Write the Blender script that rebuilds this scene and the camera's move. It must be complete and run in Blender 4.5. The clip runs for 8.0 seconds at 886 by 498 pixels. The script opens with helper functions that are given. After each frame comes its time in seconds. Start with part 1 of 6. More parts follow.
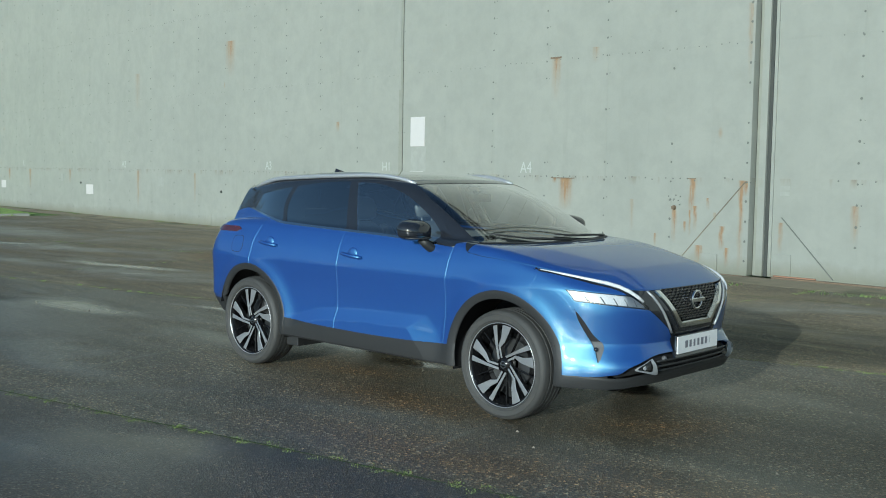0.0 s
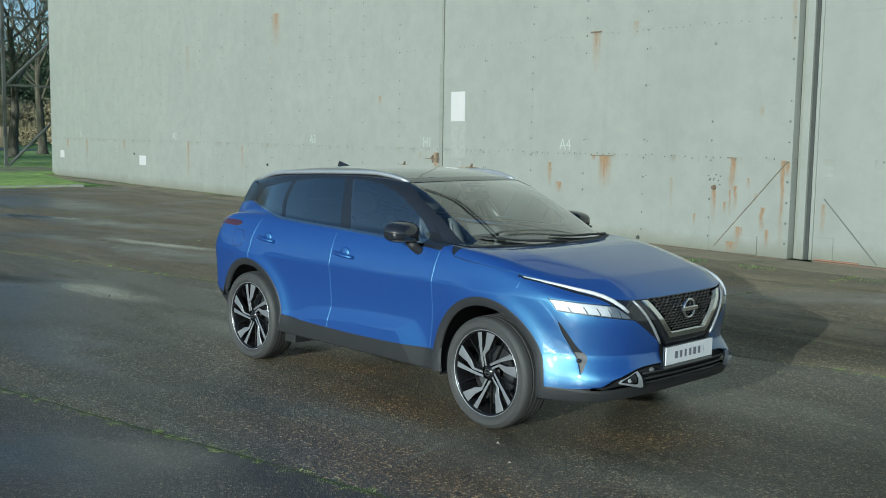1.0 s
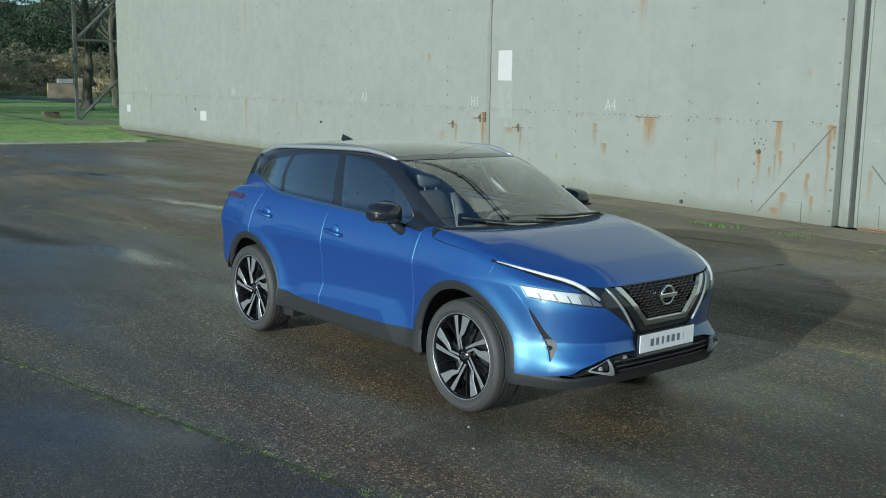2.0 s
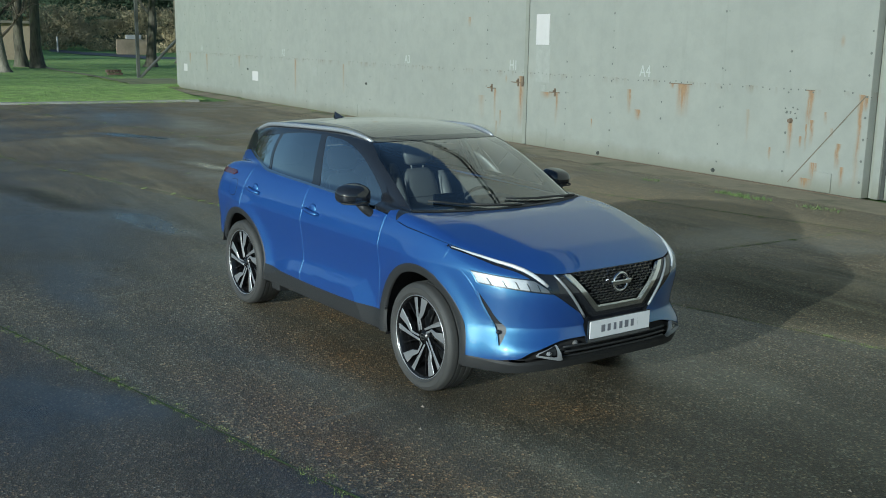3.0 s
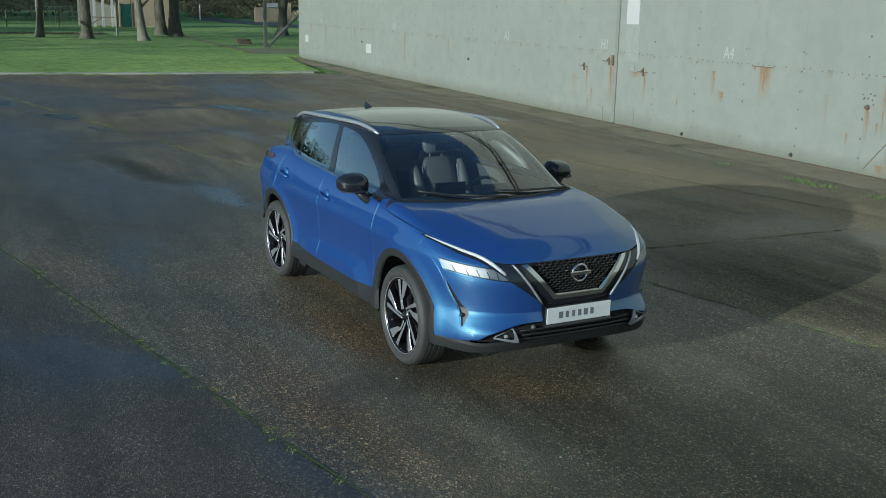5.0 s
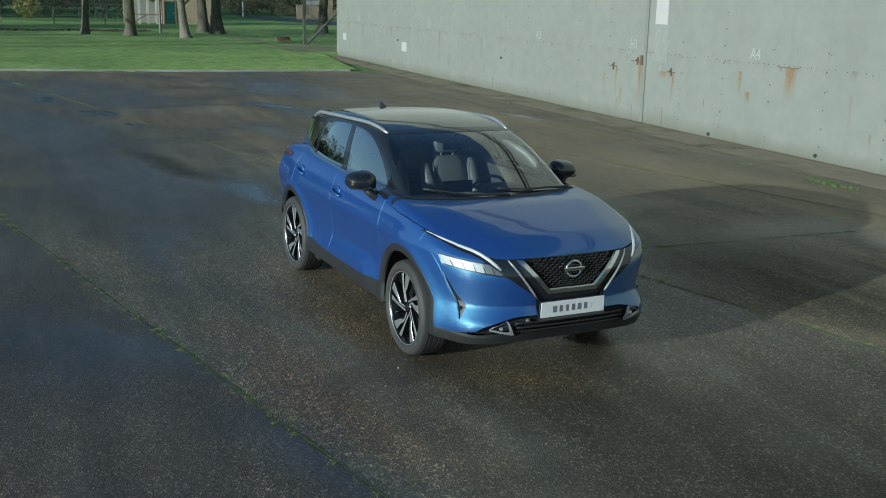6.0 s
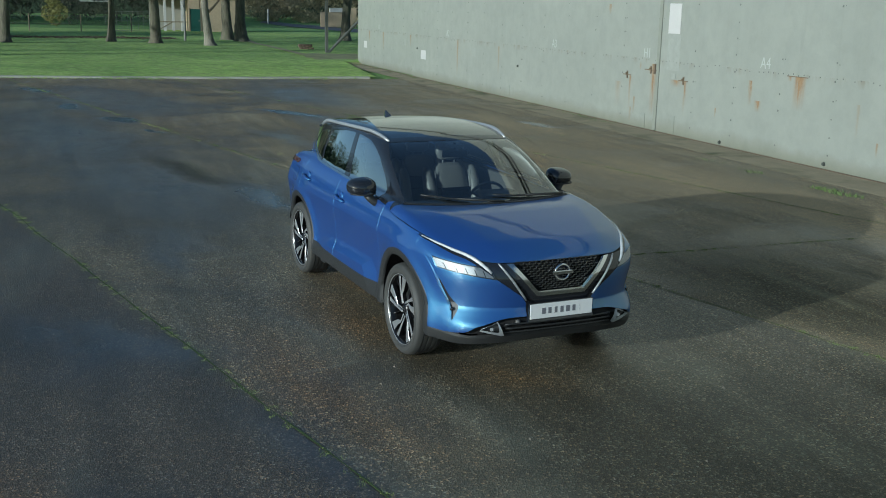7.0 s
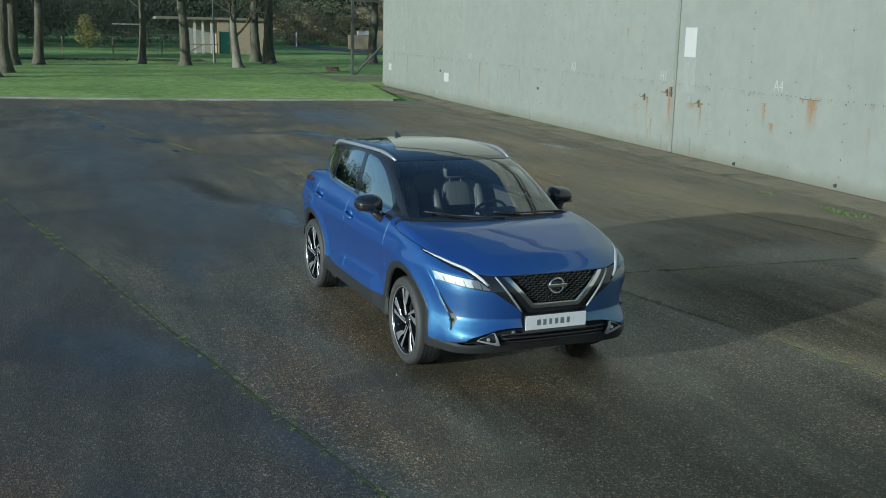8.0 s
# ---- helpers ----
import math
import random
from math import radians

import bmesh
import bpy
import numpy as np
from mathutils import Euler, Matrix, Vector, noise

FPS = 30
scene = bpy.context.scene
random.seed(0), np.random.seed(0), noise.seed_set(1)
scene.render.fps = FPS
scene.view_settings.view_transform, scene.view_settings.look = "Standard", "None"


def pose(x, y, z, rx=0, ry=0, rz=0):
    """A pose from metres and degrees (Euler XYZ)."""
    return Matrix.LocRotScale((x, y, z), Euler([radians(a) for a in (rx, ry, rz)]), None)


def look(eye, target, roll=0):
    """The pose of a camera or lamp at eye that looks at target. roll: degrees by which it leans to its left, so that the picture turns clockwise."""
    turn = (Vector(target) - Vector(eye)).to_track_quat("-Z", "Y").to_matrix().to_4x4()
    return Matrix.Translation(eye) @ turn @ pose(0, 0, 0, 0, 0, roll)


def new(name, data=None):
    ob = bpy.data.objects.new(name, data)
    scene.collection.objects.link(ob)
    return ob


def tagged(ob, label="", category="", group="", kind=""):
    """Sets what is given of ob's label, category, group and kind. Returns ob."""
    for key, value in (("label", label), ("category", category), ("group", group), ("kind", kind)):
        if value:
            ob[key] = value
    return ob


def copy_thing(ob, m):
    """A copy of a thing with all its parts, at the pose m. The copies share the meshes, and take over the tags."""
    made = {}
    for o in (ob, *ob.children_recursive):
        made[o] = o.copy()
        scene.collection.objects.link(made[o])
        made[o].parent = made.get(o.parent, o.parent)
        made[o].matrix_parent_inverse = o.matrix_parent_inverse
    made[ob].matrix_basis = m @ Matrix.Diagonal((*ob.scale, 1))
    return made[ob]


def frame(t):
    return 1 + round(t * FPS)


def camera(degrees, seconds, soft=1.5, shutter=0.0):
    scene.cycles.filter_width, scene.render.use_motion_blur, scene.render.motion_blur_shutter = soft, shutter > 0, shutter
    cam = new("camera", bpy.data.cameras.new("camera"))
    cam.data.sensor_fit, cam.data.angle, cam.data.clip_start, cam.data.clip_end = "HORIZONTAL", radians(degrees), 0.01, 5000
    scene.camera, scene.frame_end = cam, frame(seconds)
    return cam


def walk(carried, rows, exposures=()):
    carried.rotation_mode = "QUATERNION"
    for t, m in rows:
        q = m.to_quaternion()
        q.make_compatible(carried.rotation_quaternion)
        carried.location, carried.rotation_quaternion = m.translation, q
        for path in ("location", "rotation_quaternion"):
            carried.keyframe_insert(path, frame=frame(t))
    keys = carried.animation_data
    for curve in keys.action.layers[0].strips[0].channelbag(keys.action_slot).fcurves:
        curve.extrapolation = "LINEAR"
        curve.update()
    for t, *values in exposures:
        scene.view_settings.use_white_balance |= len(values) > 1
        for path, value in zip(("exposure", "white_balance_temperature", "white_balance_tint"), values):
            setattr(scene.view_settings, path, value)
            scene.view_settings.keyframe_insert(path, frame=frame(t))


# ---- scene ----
cam = camera(47.0, 8.0, soft=1.0)
PATH = [
    (0, (5.948, -5.442, 1.583), (4.476, -4.096, 1.437), 0.9),
    (0.5, (6.026, -5.205, 1.71), (4.522, -3.899, 1.536), 0.9),
    (1, (6.138, -4.942, 1.832), (4.591, -3.693, 1.615), 0.9),
    (1.5, (6.272, -4.688, 1.931), (4.686, -3.498, 1.667), 0.9),
    (3, (6.92, -3.919, 2.246), (5.242, -2.909, 1.845), 1.0),
    (3.5, (7.163, -3.711, 2.336), (5.462, -2.749, 1.913), 1.0),
    (4, (7.428, -3.523, 2.417), (5.699, -2.62, 1.975), 1.1),
    (4.5, (7.66, -3.384, 2.474), (5.904, -2.544, 2.019), 1.1),
    (5, (7.901, -3.273, 2.526), (6.118, -2.498, 2.059), 1.2),
    (6.5, (8.448, -3.074, 2.613), (6.627, -2.394, 2.143), 1.3),
    (7, (8.636, -3.032, 2.644), (6.805, -2.373, 2.182), 1.3),
    (7.5, (8.832, -3.002, 2.673), (6.991, -2.358, 2.231), 1.3),
    (8, (9.049, -2.961, 2.675), (7.192, -2.35, 2.253), 1.3),
]
walk(cam, [(t, look(eye, target, roll)) for t, eye, target, roll in PATH],
     exposures=[(0.0, 0.26, 5720, -5), (1.5, 0.22, 5720, -5), (3.5, 0.08, 5720, -5), (5.0, 0.02, 5720, -5), (8.0, 0.10, 5720, -5)])

# ---- light: low winter sun, clear pale sky ----
SUN_DIR = Vector((-1.65, 4.4, -1.02)).normalized()       # the way the light travels
world = bpy.data.worlds.new("sky")
scene.world = world
world.use_nodes = True
wn = world.node_tree.nodes
sky = wn.new("ShaderNodeTexSky")
sky.sky_type = "NISHITA"
sky.sun_disc = False
sky.sun_elevation = math.asin(-SUN_DIR.z)
sky.sun_rotation = math.atan2(-SUN_DIR.x, -SUN_DIR.y)
sky.air_density, sky.dust_density, sky.ozone_density = 0.75, 0.9, 1.4
wn["Background"].inputs["Strength"].default_value = 0.115
world.node_tree.links.new(sky.outputs["Color"], wn["Background"].inputs["Color"])
lamp = bpy.data.lights.new("sun", "SUN")
lamp.energy, lamp.angle, lamp.color = 3.7, radians(0.6), (1.0, 0.965, 0.92)
sun = new("sun", lamp)
sun.matrix_world = Matrix.Translation((0, -20, 20)) @ SUN_DIR.to_track_quat("-Z", "Y").to_matrix().to_4x4()
scene.view_settings.exposure = 0.0

# ---- material helpers ----
class Mat:
    """A small wrapper to write node materials in few lines."""

    def __init__(self, name, **values):
        self.m = bpy.data.materials.new(name)
        self.m.use_nodes = True
        self.n, self.l = self.m.node_tree.nodes, self.m.node_tree.links
        self.p = self.n["Principled BSDF"]
        for key, v in values.items():
            self.set(key.replace("_", " ").title().replace("Ior", "IOR"), v)

    def set(self, socket, v):
        s = self.p.inputs[socket]
        if isinstance(v, (int, float)):
            s.default_value = v
        elif isinstance(v, (tuple, list)):
            s.default_value = (*v, 1.0) if len(v) == 3 else v
        else:
            self.l.new(v, s)

    def node(self, kind, **props):
        nd = self.n.new("ShaderNode" + kind)
        for k, v in props.items():
            if k == "blend":
                nd.blend_type = v
            elif k == "op":
                nd.operation = v
            elif k == "feature":
                nd.feature = v
            elif k == "data":
                nd.data_type = v
        return nd

    def put(self, nd, key, v):
        s = nd.inputs[key]
        if isinstance(v, (int, float)):
            s.default_value = v
        elif isinstance(v, (tuple, list)):
            s.default_value = (*v, 1.0) if (len(v) == 3 and s.type == "RGBA") else v
        else:
            self.l.new(v, s)

    def coord(self, scale=(1, 1, 1), which="Object", rot=(0, 0, 0)):
        tc, mp = self.node("NewGeometry" if which == "World" else "TexCoord"), self.node("Mapping")
        self.put(mp, "Scale", scale)
        self.put(mp, "Rotation", rot)
        self.l.new(tc.outputs["Position" if which == "World" else which], mp.inputs["Vector"])
        return mp.outputs["Vector"]

    def noise(self, scale, detail=4.0, rough=0.55, vec=None, distort=0.0):
        nd = self.node("TexNoise")
        self.put(nd, "Scale", scale), self.put(nd, "Detail", detail), self.put(nd, "Roughness", rough), self.put(nd, "Distortion", distort)
        if vec is not None:
            self.l.new(vec, nd.inputs["Vector"])
        return nd.outputs["Fac"]

    def voronoi(self, scale, vec=None, feature="F1", out="Distance"):
        nd = self.node("TexVoronoi", feature=feature)
        self.put(nd, "Scale", scale)
        if vec is not None:
            self.l.new(vec, nd.inputs["Vector"])
        return nd.outputs[out]

    def ramp(self, fac, stops):
        nd = self.node("ValToRGB")
        el = nd.color_ramp.elements
        while len(el) < len(stops):
            el.new(0.5)
        for e, (pos, c) in zip(el, stops):
            e.position = pos
            e.color = (c, c, c, 1) if isinstance(c, (int, float)) else (*c, 1)
        self.l.new(fac, nd.inputs["Fac"])
        return nd.outputs["Color"]

    def mix(self, fac, a, b, blend="MIX"):
        nd = self.node("MixRGB", blend=blend)
        self.put(nd, "Fac", fac), self.put(nd, "Color1", a), self.put(nd, "Color2", b)
        return nd.outputs["Color"]

    def math(self, op, a, b=0.0):
        nd = self.node("Math", op=op)
        self.put(nd, 0, a), self.put(nd, 1, b)
        return nd.outputs["Value"]

    def bump(self, height, strength=0.3, distance=0.01):
        nd = self.node("Bump")
        self.put(nd, "Strength", strength), self.put(nd, "Distance", distance)
        self.l.new(height, nd.inputs["Height"])
        self.l.new(nd.outputs["Normal"], self.p.inputs["Normal"])


def simple(name, color, rough=0.5, metal=0.0, grain=0.12, scale=40.0, bump=0.0, **more):
    """A plain material with a little variation of colour and gloss."""
    m = Mat(name, roughness=rough, metallic=metal, **more)
    v = m.coord()
    n = m.noise(scale, 5, 0.6, v)
    n2 = m.noise(scale * 0.12, 3, 0.5, v)
    dark = tuple(c * (1 - grain) for c in color)
    light = tuple(min(1, c * (1 + grain)) for c in color)
    c = m.mix(n, dark, light)
    m.set("Base Color", m.mix(m.math("MULTIPLY", n2, grain), c, tuple(k * 0.6 for k in color)))
    m.set("Roughness", m.math("ADD", m.math("MULTIPLY", m.math("SUBTRACT", n, 0.5), grain), rough))
    if bump:
        m.bump(n, bump, 0.004)
    return m.m


def paint_blue():
    """Deep blue lacquer over bright flakes: a deep ground coat, a flake lobe that turns paler towards the light, and a clear coat."""
    m = Mat("blue_metallic_paint", metallic=1.0, roughness=0.50)
    v = m.coord()
    flake = m.voronoi(2600.0, v, out="Color")
    deep = m.n.new("ShaderNodeBsdfPrincipled")
    mix = m.node("MixShader")
    cloud = m.math("MULTIPLY", m.noise(3.0, 3, 0.5, v), 0.10)
    m.set("Base Color", m.mix(cloud, m.mix(0.12, (0.080, 0.375, 0.50), flake, "OVERLAY"), (0.025, 0.17, 0.36)))
    m.put(deep, "Base Color", m.mix(cloud, (0.013, 0.036, 0.245), (0.010, 0.030, 0.20)))
    m.put(deep, "Roughness", 0.45)
    haze = m.math("ADD", m.math("MULTIPLY", m.noise(9.0, 3, 0.5, v), 0.02), 0.012)
    for p in (m.p, deep):
        m.put(p, "Coat Weight", 1.0), m.put(p, "Coat IOR", 1.58), m.put(p, "Coat Roughness", haze)
    m.set("Specular Tint", (0.05, 0.20, 0.55))
    m.put(mix, 0, 0.30)
    m.l.new(deep.outputs[0], mix.inputs[1]), m.l.new(m.p.outputs[0], mix.inputs[2])
    m.l.new(mix.outputs[0], m.n["Material Output"].inputs["Surface"])
    return m.m


def thin_glass(name, tint, extra=1.0):
    """A sheet of glass: what is behind it shows through, tinted; the gloss grows with the angle."""
    m = bpy.data.materials.new(name)
    m.use_nodes = True
    n, l = m.node_tree.nodes, m.node_tree.links
    n.remove(n["Principled BSDF"])
    tr, gl, fr, mx = n.new("ShaderNodeBsdfTransparent"), n.new("ShaderNodeBsdfGlossy"), n.new("ShaderNodeFresnel"), n.new("ShaderNodeMixShader")
    ml = n.new("ShaderNodeMath")
    ml.operation, ml.use_clamp = "MULTIPLY", True
    ml.inputs[1].default_value = extra
    fr.inputs["IOR"].default_value = 1.55
    tr.inputs["Color"].default_value = (*tint, 1)
    gl.inputs["Color"].default_value = (1, 1, 1, 1)
    gl.inputs["Roughness"].default_value = 0.004
    l.new(fr.outputs[0], ml.inputs[0])
    l.new(ml.outputs[0], mx.inputs[0]), l.new(tr.outputs[0], mx.inputs[1]), l.new(gl.outputs[0], mx.inputs[2])
    l.new(mx.outputs[0], n["Material Output"].inputs["Surface"])
    return m


BLUE = paint_blue()
GLOSS_BLACK = simple("gloss_black_paint", (0.016, 0.018, 0.023), 0.07, grain=0.05, coat_weight=0.5, coat_roughness=0.02)
ROOF_GLASS = thin_glass("dark_roof_glass", (0.05, 0.055, 0.06), 1.7)
TRIM_BLACK = simple("grained_black_plastic", (0.022, 0.023, 0.024), 0.55, grain=0.2, scale=300, bump=0.15)
INNER_BLACK = simple("dark_underbody", (0.010, 0.010, 0.011), 0.8)
RUBBER = simple("tyre_rubber", (0.050, 0.050, 0.048), 0.66, grain=0.25, scale=60, bump=0.1)
CHROME = simple("satin_chrome", (0.72, 0.73, 0.74), 0.14, 1.0, grain=0.04)
RAIL_SILVER = simple("silver_roof_rail", (0.46, 0.48, 0.50), 0.45, 0.6, grain=0.05)
MACHINED = simple("machined_alloy", (0.52, 0.53, 0.55), 0.30, 0.75, grain=0.05, scale=120)
ALLOY_BLACK = simple("gloss_black_alloy", (0.010, 0.010, 0.011), 0.2, 0.2)
DISC = simple("brake_disc_steel", (0.22, 0.22, 0.22), 0.36, 0.95, grain=0.1, scale=200)
SEAT = simple("dark_leather", (0.19, 0.197, 0.205), 0.42, grain=0.2, scale=70, bump=0.12)
DASH = simple("dark_dashboard_plastic", (0.10, 0.102, 0.104), 0.6, grain=0.15)
LIGHT_TRIM = simple("pale_seat_piping", (0.35, 0.36, 0.37), 0.5)
WINDSCREEN = thin_glass("clear_windscreen", (0.92, 0.96, 0.92), 2.6)
SIDE_GLASS = thin_glass("tinted_side_glass", (0.88, 0.95, 0.94), 4.4)
PRIVACY = thin_glass("dark_privacy_glass", (0.06, 0.065, 0.065), 3.8)
LENS = thin_glass("lamp_lens", (0.93, 0.94, 0.95), 0.9)
RED_LENS = Mat("red_tail_lens", base_color=(0.055, 0.008, 0.011), roughness=0.1, coat_weight=1.0).m
PLATE_WHITE = simple("white_plate", (0.72, 0.73, 0.74), 0.35, grain=0.03)
PLATE_INK = simple("plate_ink", (0.16, 0.165, 0.19), 0.5)
LAMP_GLOW = Mat("daytime_light_guide", base_color=(0.58, 0.60, 0.62), roughness=0.25, coat_weight=1.0).m
LAMP_GREY = simple("lamp_inner_grey", (0.10, 0.105, 0.11), 0.4, 0.3, grain=0.2, scale=60)
REFLECTOR = simple("lamp_reflector", (0.62, 0.63, 0.64), 0.42, 0.15, grain=0.25, scale=90)

# ---- mesh helpers ----
def part(name, bm, material, parent=None, label="", smooth=False):
    """Links a bmesh as one mesh object, under a thing if one is given."""
    me = bpy.data.meshes.new(name)
    bm.to_mesh(me)
    bm.free()
    for m in material if isinstance(material, (list, tuple)) else [material]:
        me.materials.append(m)
    if smooth:
        me.shade_smooth()
    ob = new(name, me)
    ob.parent = parent
    if label:
        ob["label"] = label
    return ob


def from_arrays(name, verts, faces, material, parent=None, label="", normals=None, slots=None):
    me = bpy.data.meshes.new(name)
    me.from_pydata(verts, [], faces)
    for m in material if isinstance(material, (list, tuple)) else [material]:
        me.materials.append(m)
    if slots is not None:
        me.polygons.foreach_set("material_index", slots)
    me.update()
    if normals is not None:
        me.shade_smooth()
        me.normals_split_custom_set_from_vertices(normals)
    ob = new(name, me)
    ob.parent = parent
    if label:
        ob["label"] = label
    return ob


def box(bm, lo, hi, bevel=0.0, m=None):
    """Adds a box between two corners to bm, with rounded edges."""
    c = [(a + b) / 2 for a, b in zip(lo, hi)]
    s = [abs(b - a) for a, b in zip(lo, hi)]
    mat = Matrix.Translation(c) @ Matrix.Diagonal((*s, 1))
    got = bmesh.ops.create_cube(bm, size=1.0, matrix=mat)["verts"]
    if bevel:
        es = {e for v in got for e in v.link_edges}
        got = list({v for f in bmesh.ops.bevel(bm, geom=list(es), offset=bevel, segments=2, profile=0.6, affect="EDGES")["faces"] for v in f.verts} | {v for v in got if v.is_valid})
    if m is not None:
        bmesh.ops.transform(bm, matrix=m, verts=got)
    return got


def rod(bm, a, b, r, r2=None, sides=10):
    """Adds a round or tapered rod from a to b."""
    a, b = Vector(a), Vector(b)
    d = b - a
    m = Matrix.Translation((a + b) / 2) @ d.to_track_quat("Z", "Y").to_matrix().to_4x4()
    return bmesh.ops.create_cone(bm, cap_ends=True, segments=sides, radius1=r, radius2=r if r2 is None else r2, depth=d.length, matrix=m)["verts"]


def revolve(bm, profile, sides=48, axis="Y", closed=False):
    """Turns a profile of (radius, along) about the axis."""
    rings = []
    for r, h in profile:
        ring = []
        for i in range(sides):
            t = 2 * math.pi * i / sides
            ring.append(bm.verts.new((r * math.cos(t), h, r * math.sin(t)) if axis == "Y" else (r * math.cos(t), r * math.sin(t), h)))
        rings.append(ring)
    pairs = list(zip(rings, rings[1:])) + ([(rings[-1], rings[0])] if closed else [])
    for p, q in pairs:
        for i in range(sides):
            j = (i + 1) % sides
            bm.faces.new((p[i], p[j], q[j], q[i]))
    bmesh.ops.recalc_face_normals(bm, faces=bm.faces[:])


def tube(bm, pts, radius, sides=8, flat=1.0):
    """A tube along points; flat squeezes it upward. radius: one number or one a point."""
    pts = [Vector(p) for p in pts]
    rings = []
    for i, p in enumerate(pts):
        d = (pts[min(i + 1, len(pts) - 1)] - pts[max(i - 1, 0)]).normalized()
        u = d.cross(Vector((0, 0, 1)))
        u = u.normalized() if u.length > 1e-4 else Vector((1, 0, 0))
        w = u.cross(d)
        r = radius[i] if isinstance(radius, (list, tuple)) else radius
        rings.append([bm.verts.new(p + u * r * math.cos(2 * math.pi * k / sides) + w * r * flat * math.sin(2 * math.pi * k / sides)) for k in range(sides)])
    for p, q in zip(rings, rings[1:]):
        for k in range(sides):
            bm.faces.new((p[k], p[(k + 1) % sides], q[(k + 1) % sides], q[k]))
    bm.faces.new(rings[0][::-1]), bm.faces.new(rings[-1])
    bmesh.ops.recalc_face_normals(bm, faces=bm.faces[:])


def curve(*pts):
    """A smooth function through (x, y) pairs, straight beyond its ends."""
    pts = sorted(pts)
    xs, ys = np.array([p[0] for p in pts], float), np.array([p[1] for p in pts], float)
    s = np.diff(ys) / np.diff(xs)
    m = np.concatenate(([s[0]], (s[:-1] * np.diff(xs)[1:] + s[1:] * np.diff(xs)[:-1]) / (xs[2:] - xs[:-2]), [s[-1]]))

    def f(x):
        x = np.asarray(x, float)
        i = np.clip(np.searchsorted(xs, x) - 1, 0, len(xs) - 2)
        h = xs[i + 1] - xs[i]
        t = (x - xs[i]) / h
        tc = np.clip(t, 0, 1)
        y = (2 * tc**3 - 3 * tc**2 + 1) * ys[i] + (tc**3 - 2 * tc**2 + tc) * h * m[i] + (-2 * tc**3 + 3 * tc**2) * ys[i + 1] + (tc**3 - tc**2) * h * m[i + 1]
        return y + np.where(t < 0, t * h * m[i], 0) + np.where(t > 1, (t - 1) * h * m[i + 1], 0)
    return f

# ---- the car: one smooth outer form, cut into its panels ----
CAR_YAW = 5.0
HUB_X, HUB_Z = 1.3325, 0.360


def smin(a, b, k):
    h = np.clip(0.5 + 0.5 * (b - a) / k, 0, 1)
    return b * (1 - h) + a * h - k * h * (1 - h)


side_w = curve((0.15, 0.80), (0.30, 0.862), (0.38, 0.868), (0.455, 0.866), (0.55, 0.865), (0.70, 0.876), (0.82, 0.894), (0.865, 0.9015), (0.885, 0.9045), (0.905, 0.9030), (0.945, 0.895), (1.02, 0.874), (1.10, 0.836), (1.16, 0.797), (1.2, 0.765), (1.35, 0.66))
facet_z = curve((-1.0, 0.455), (-0.78, 0.472), (-0.5, 0.548), (-0.25, 0.574), (0.655, 0.606), (0.9, 0.61))
hood_ridge = curve((1.0, 0.70), (1.6, 0.55), (2.15, 0.42))
HOOD_RISE, HOOD_FALL = 0.045, 0.20
nose_x = curve((0.15, 2.11), (0.28, 2.19), (0.36, 2.226), (0.44, 2.236), (0.55, 2.236), (0.68, 2.234), (0.78, 2.225), (0.89, 2.180), (1.0, 2.06), (1.2, 1.85))
nose_crease = curve((0.2, 0.0), (0.36, 0.004), (0.40, 0.018), (0.425, 0.022), (0.50, -0.004), (0.552, -0.0225), (0.560, -0.0240), (0.568, -0.0225), (0.62, -0.014), (0.78, 0.0), (1.2, 0.0))
tail_x = curve((0.15, -2.08), (0.3, -2.13), (0.5, -2.190), (0.75, -2.178), (0.95, -2.145), (1.1, -2.095), (1.27, -1.985), (1.4, -1.92))
nose_round = curve((0.25, 3.9), (0.40, 3.8), (0.55, 3.3), (0.80, 3.4), (1.0, 3.1), (1.2, 2.8))
top_z = curve((2.35, 0.78), (2.17, 0.905), (2.05, 0.95), (1.8, 1.012), (1.5, 1.065), (1.2, 1.105), (0.95, 1.13), (0.6, 1.15), (0.0, 1.175), (-0.3, 1.175), (-0.9, 1.185), (-1.4, 1.198), (-1.7, 1.183), (-1.95, 1.138), (-2.15, 1.07))
crown = curve((2.3, 0.055), (1.9, 0.035), (1.5, 0.012), (1.2, 0.0), (0.6, 0.0), (-2.3, 0.0))
roof_z = curve((1.5, 0.895), (1.2, 1.078), (0.97, 1.216), (0.75, 1.338), (0.5, 1.460), (0.3, 1.531), (0.15, 1.562), (-0.2, 1.600), (-0.6, 1.606), (-1.1, 1.582), (-1.5, 1.538), (-1.8, 1.485), (-1.92, 1.44), (-1.985, 1.30), (-2.06, 1.1), (-2.12, 0.9))
house_w = curve((1.1, 0.72), (0.66, 0.752), (0.2, 0.778), (-0.3, 0.785), (-0.9, 0.770), (-1.42, 0.715), (-1.7, 0.65), (-2.1, 0.53))


def flare(x, z):
    out = 0
    for hx in (HUB_X, -HUB_X):
        r = np.hypot(x - hx, (z - HUB_Z - 0.02))
        out = out + 0.024 * np.exp(-((r - 0.45) / 0.075) ** 2)
    return out


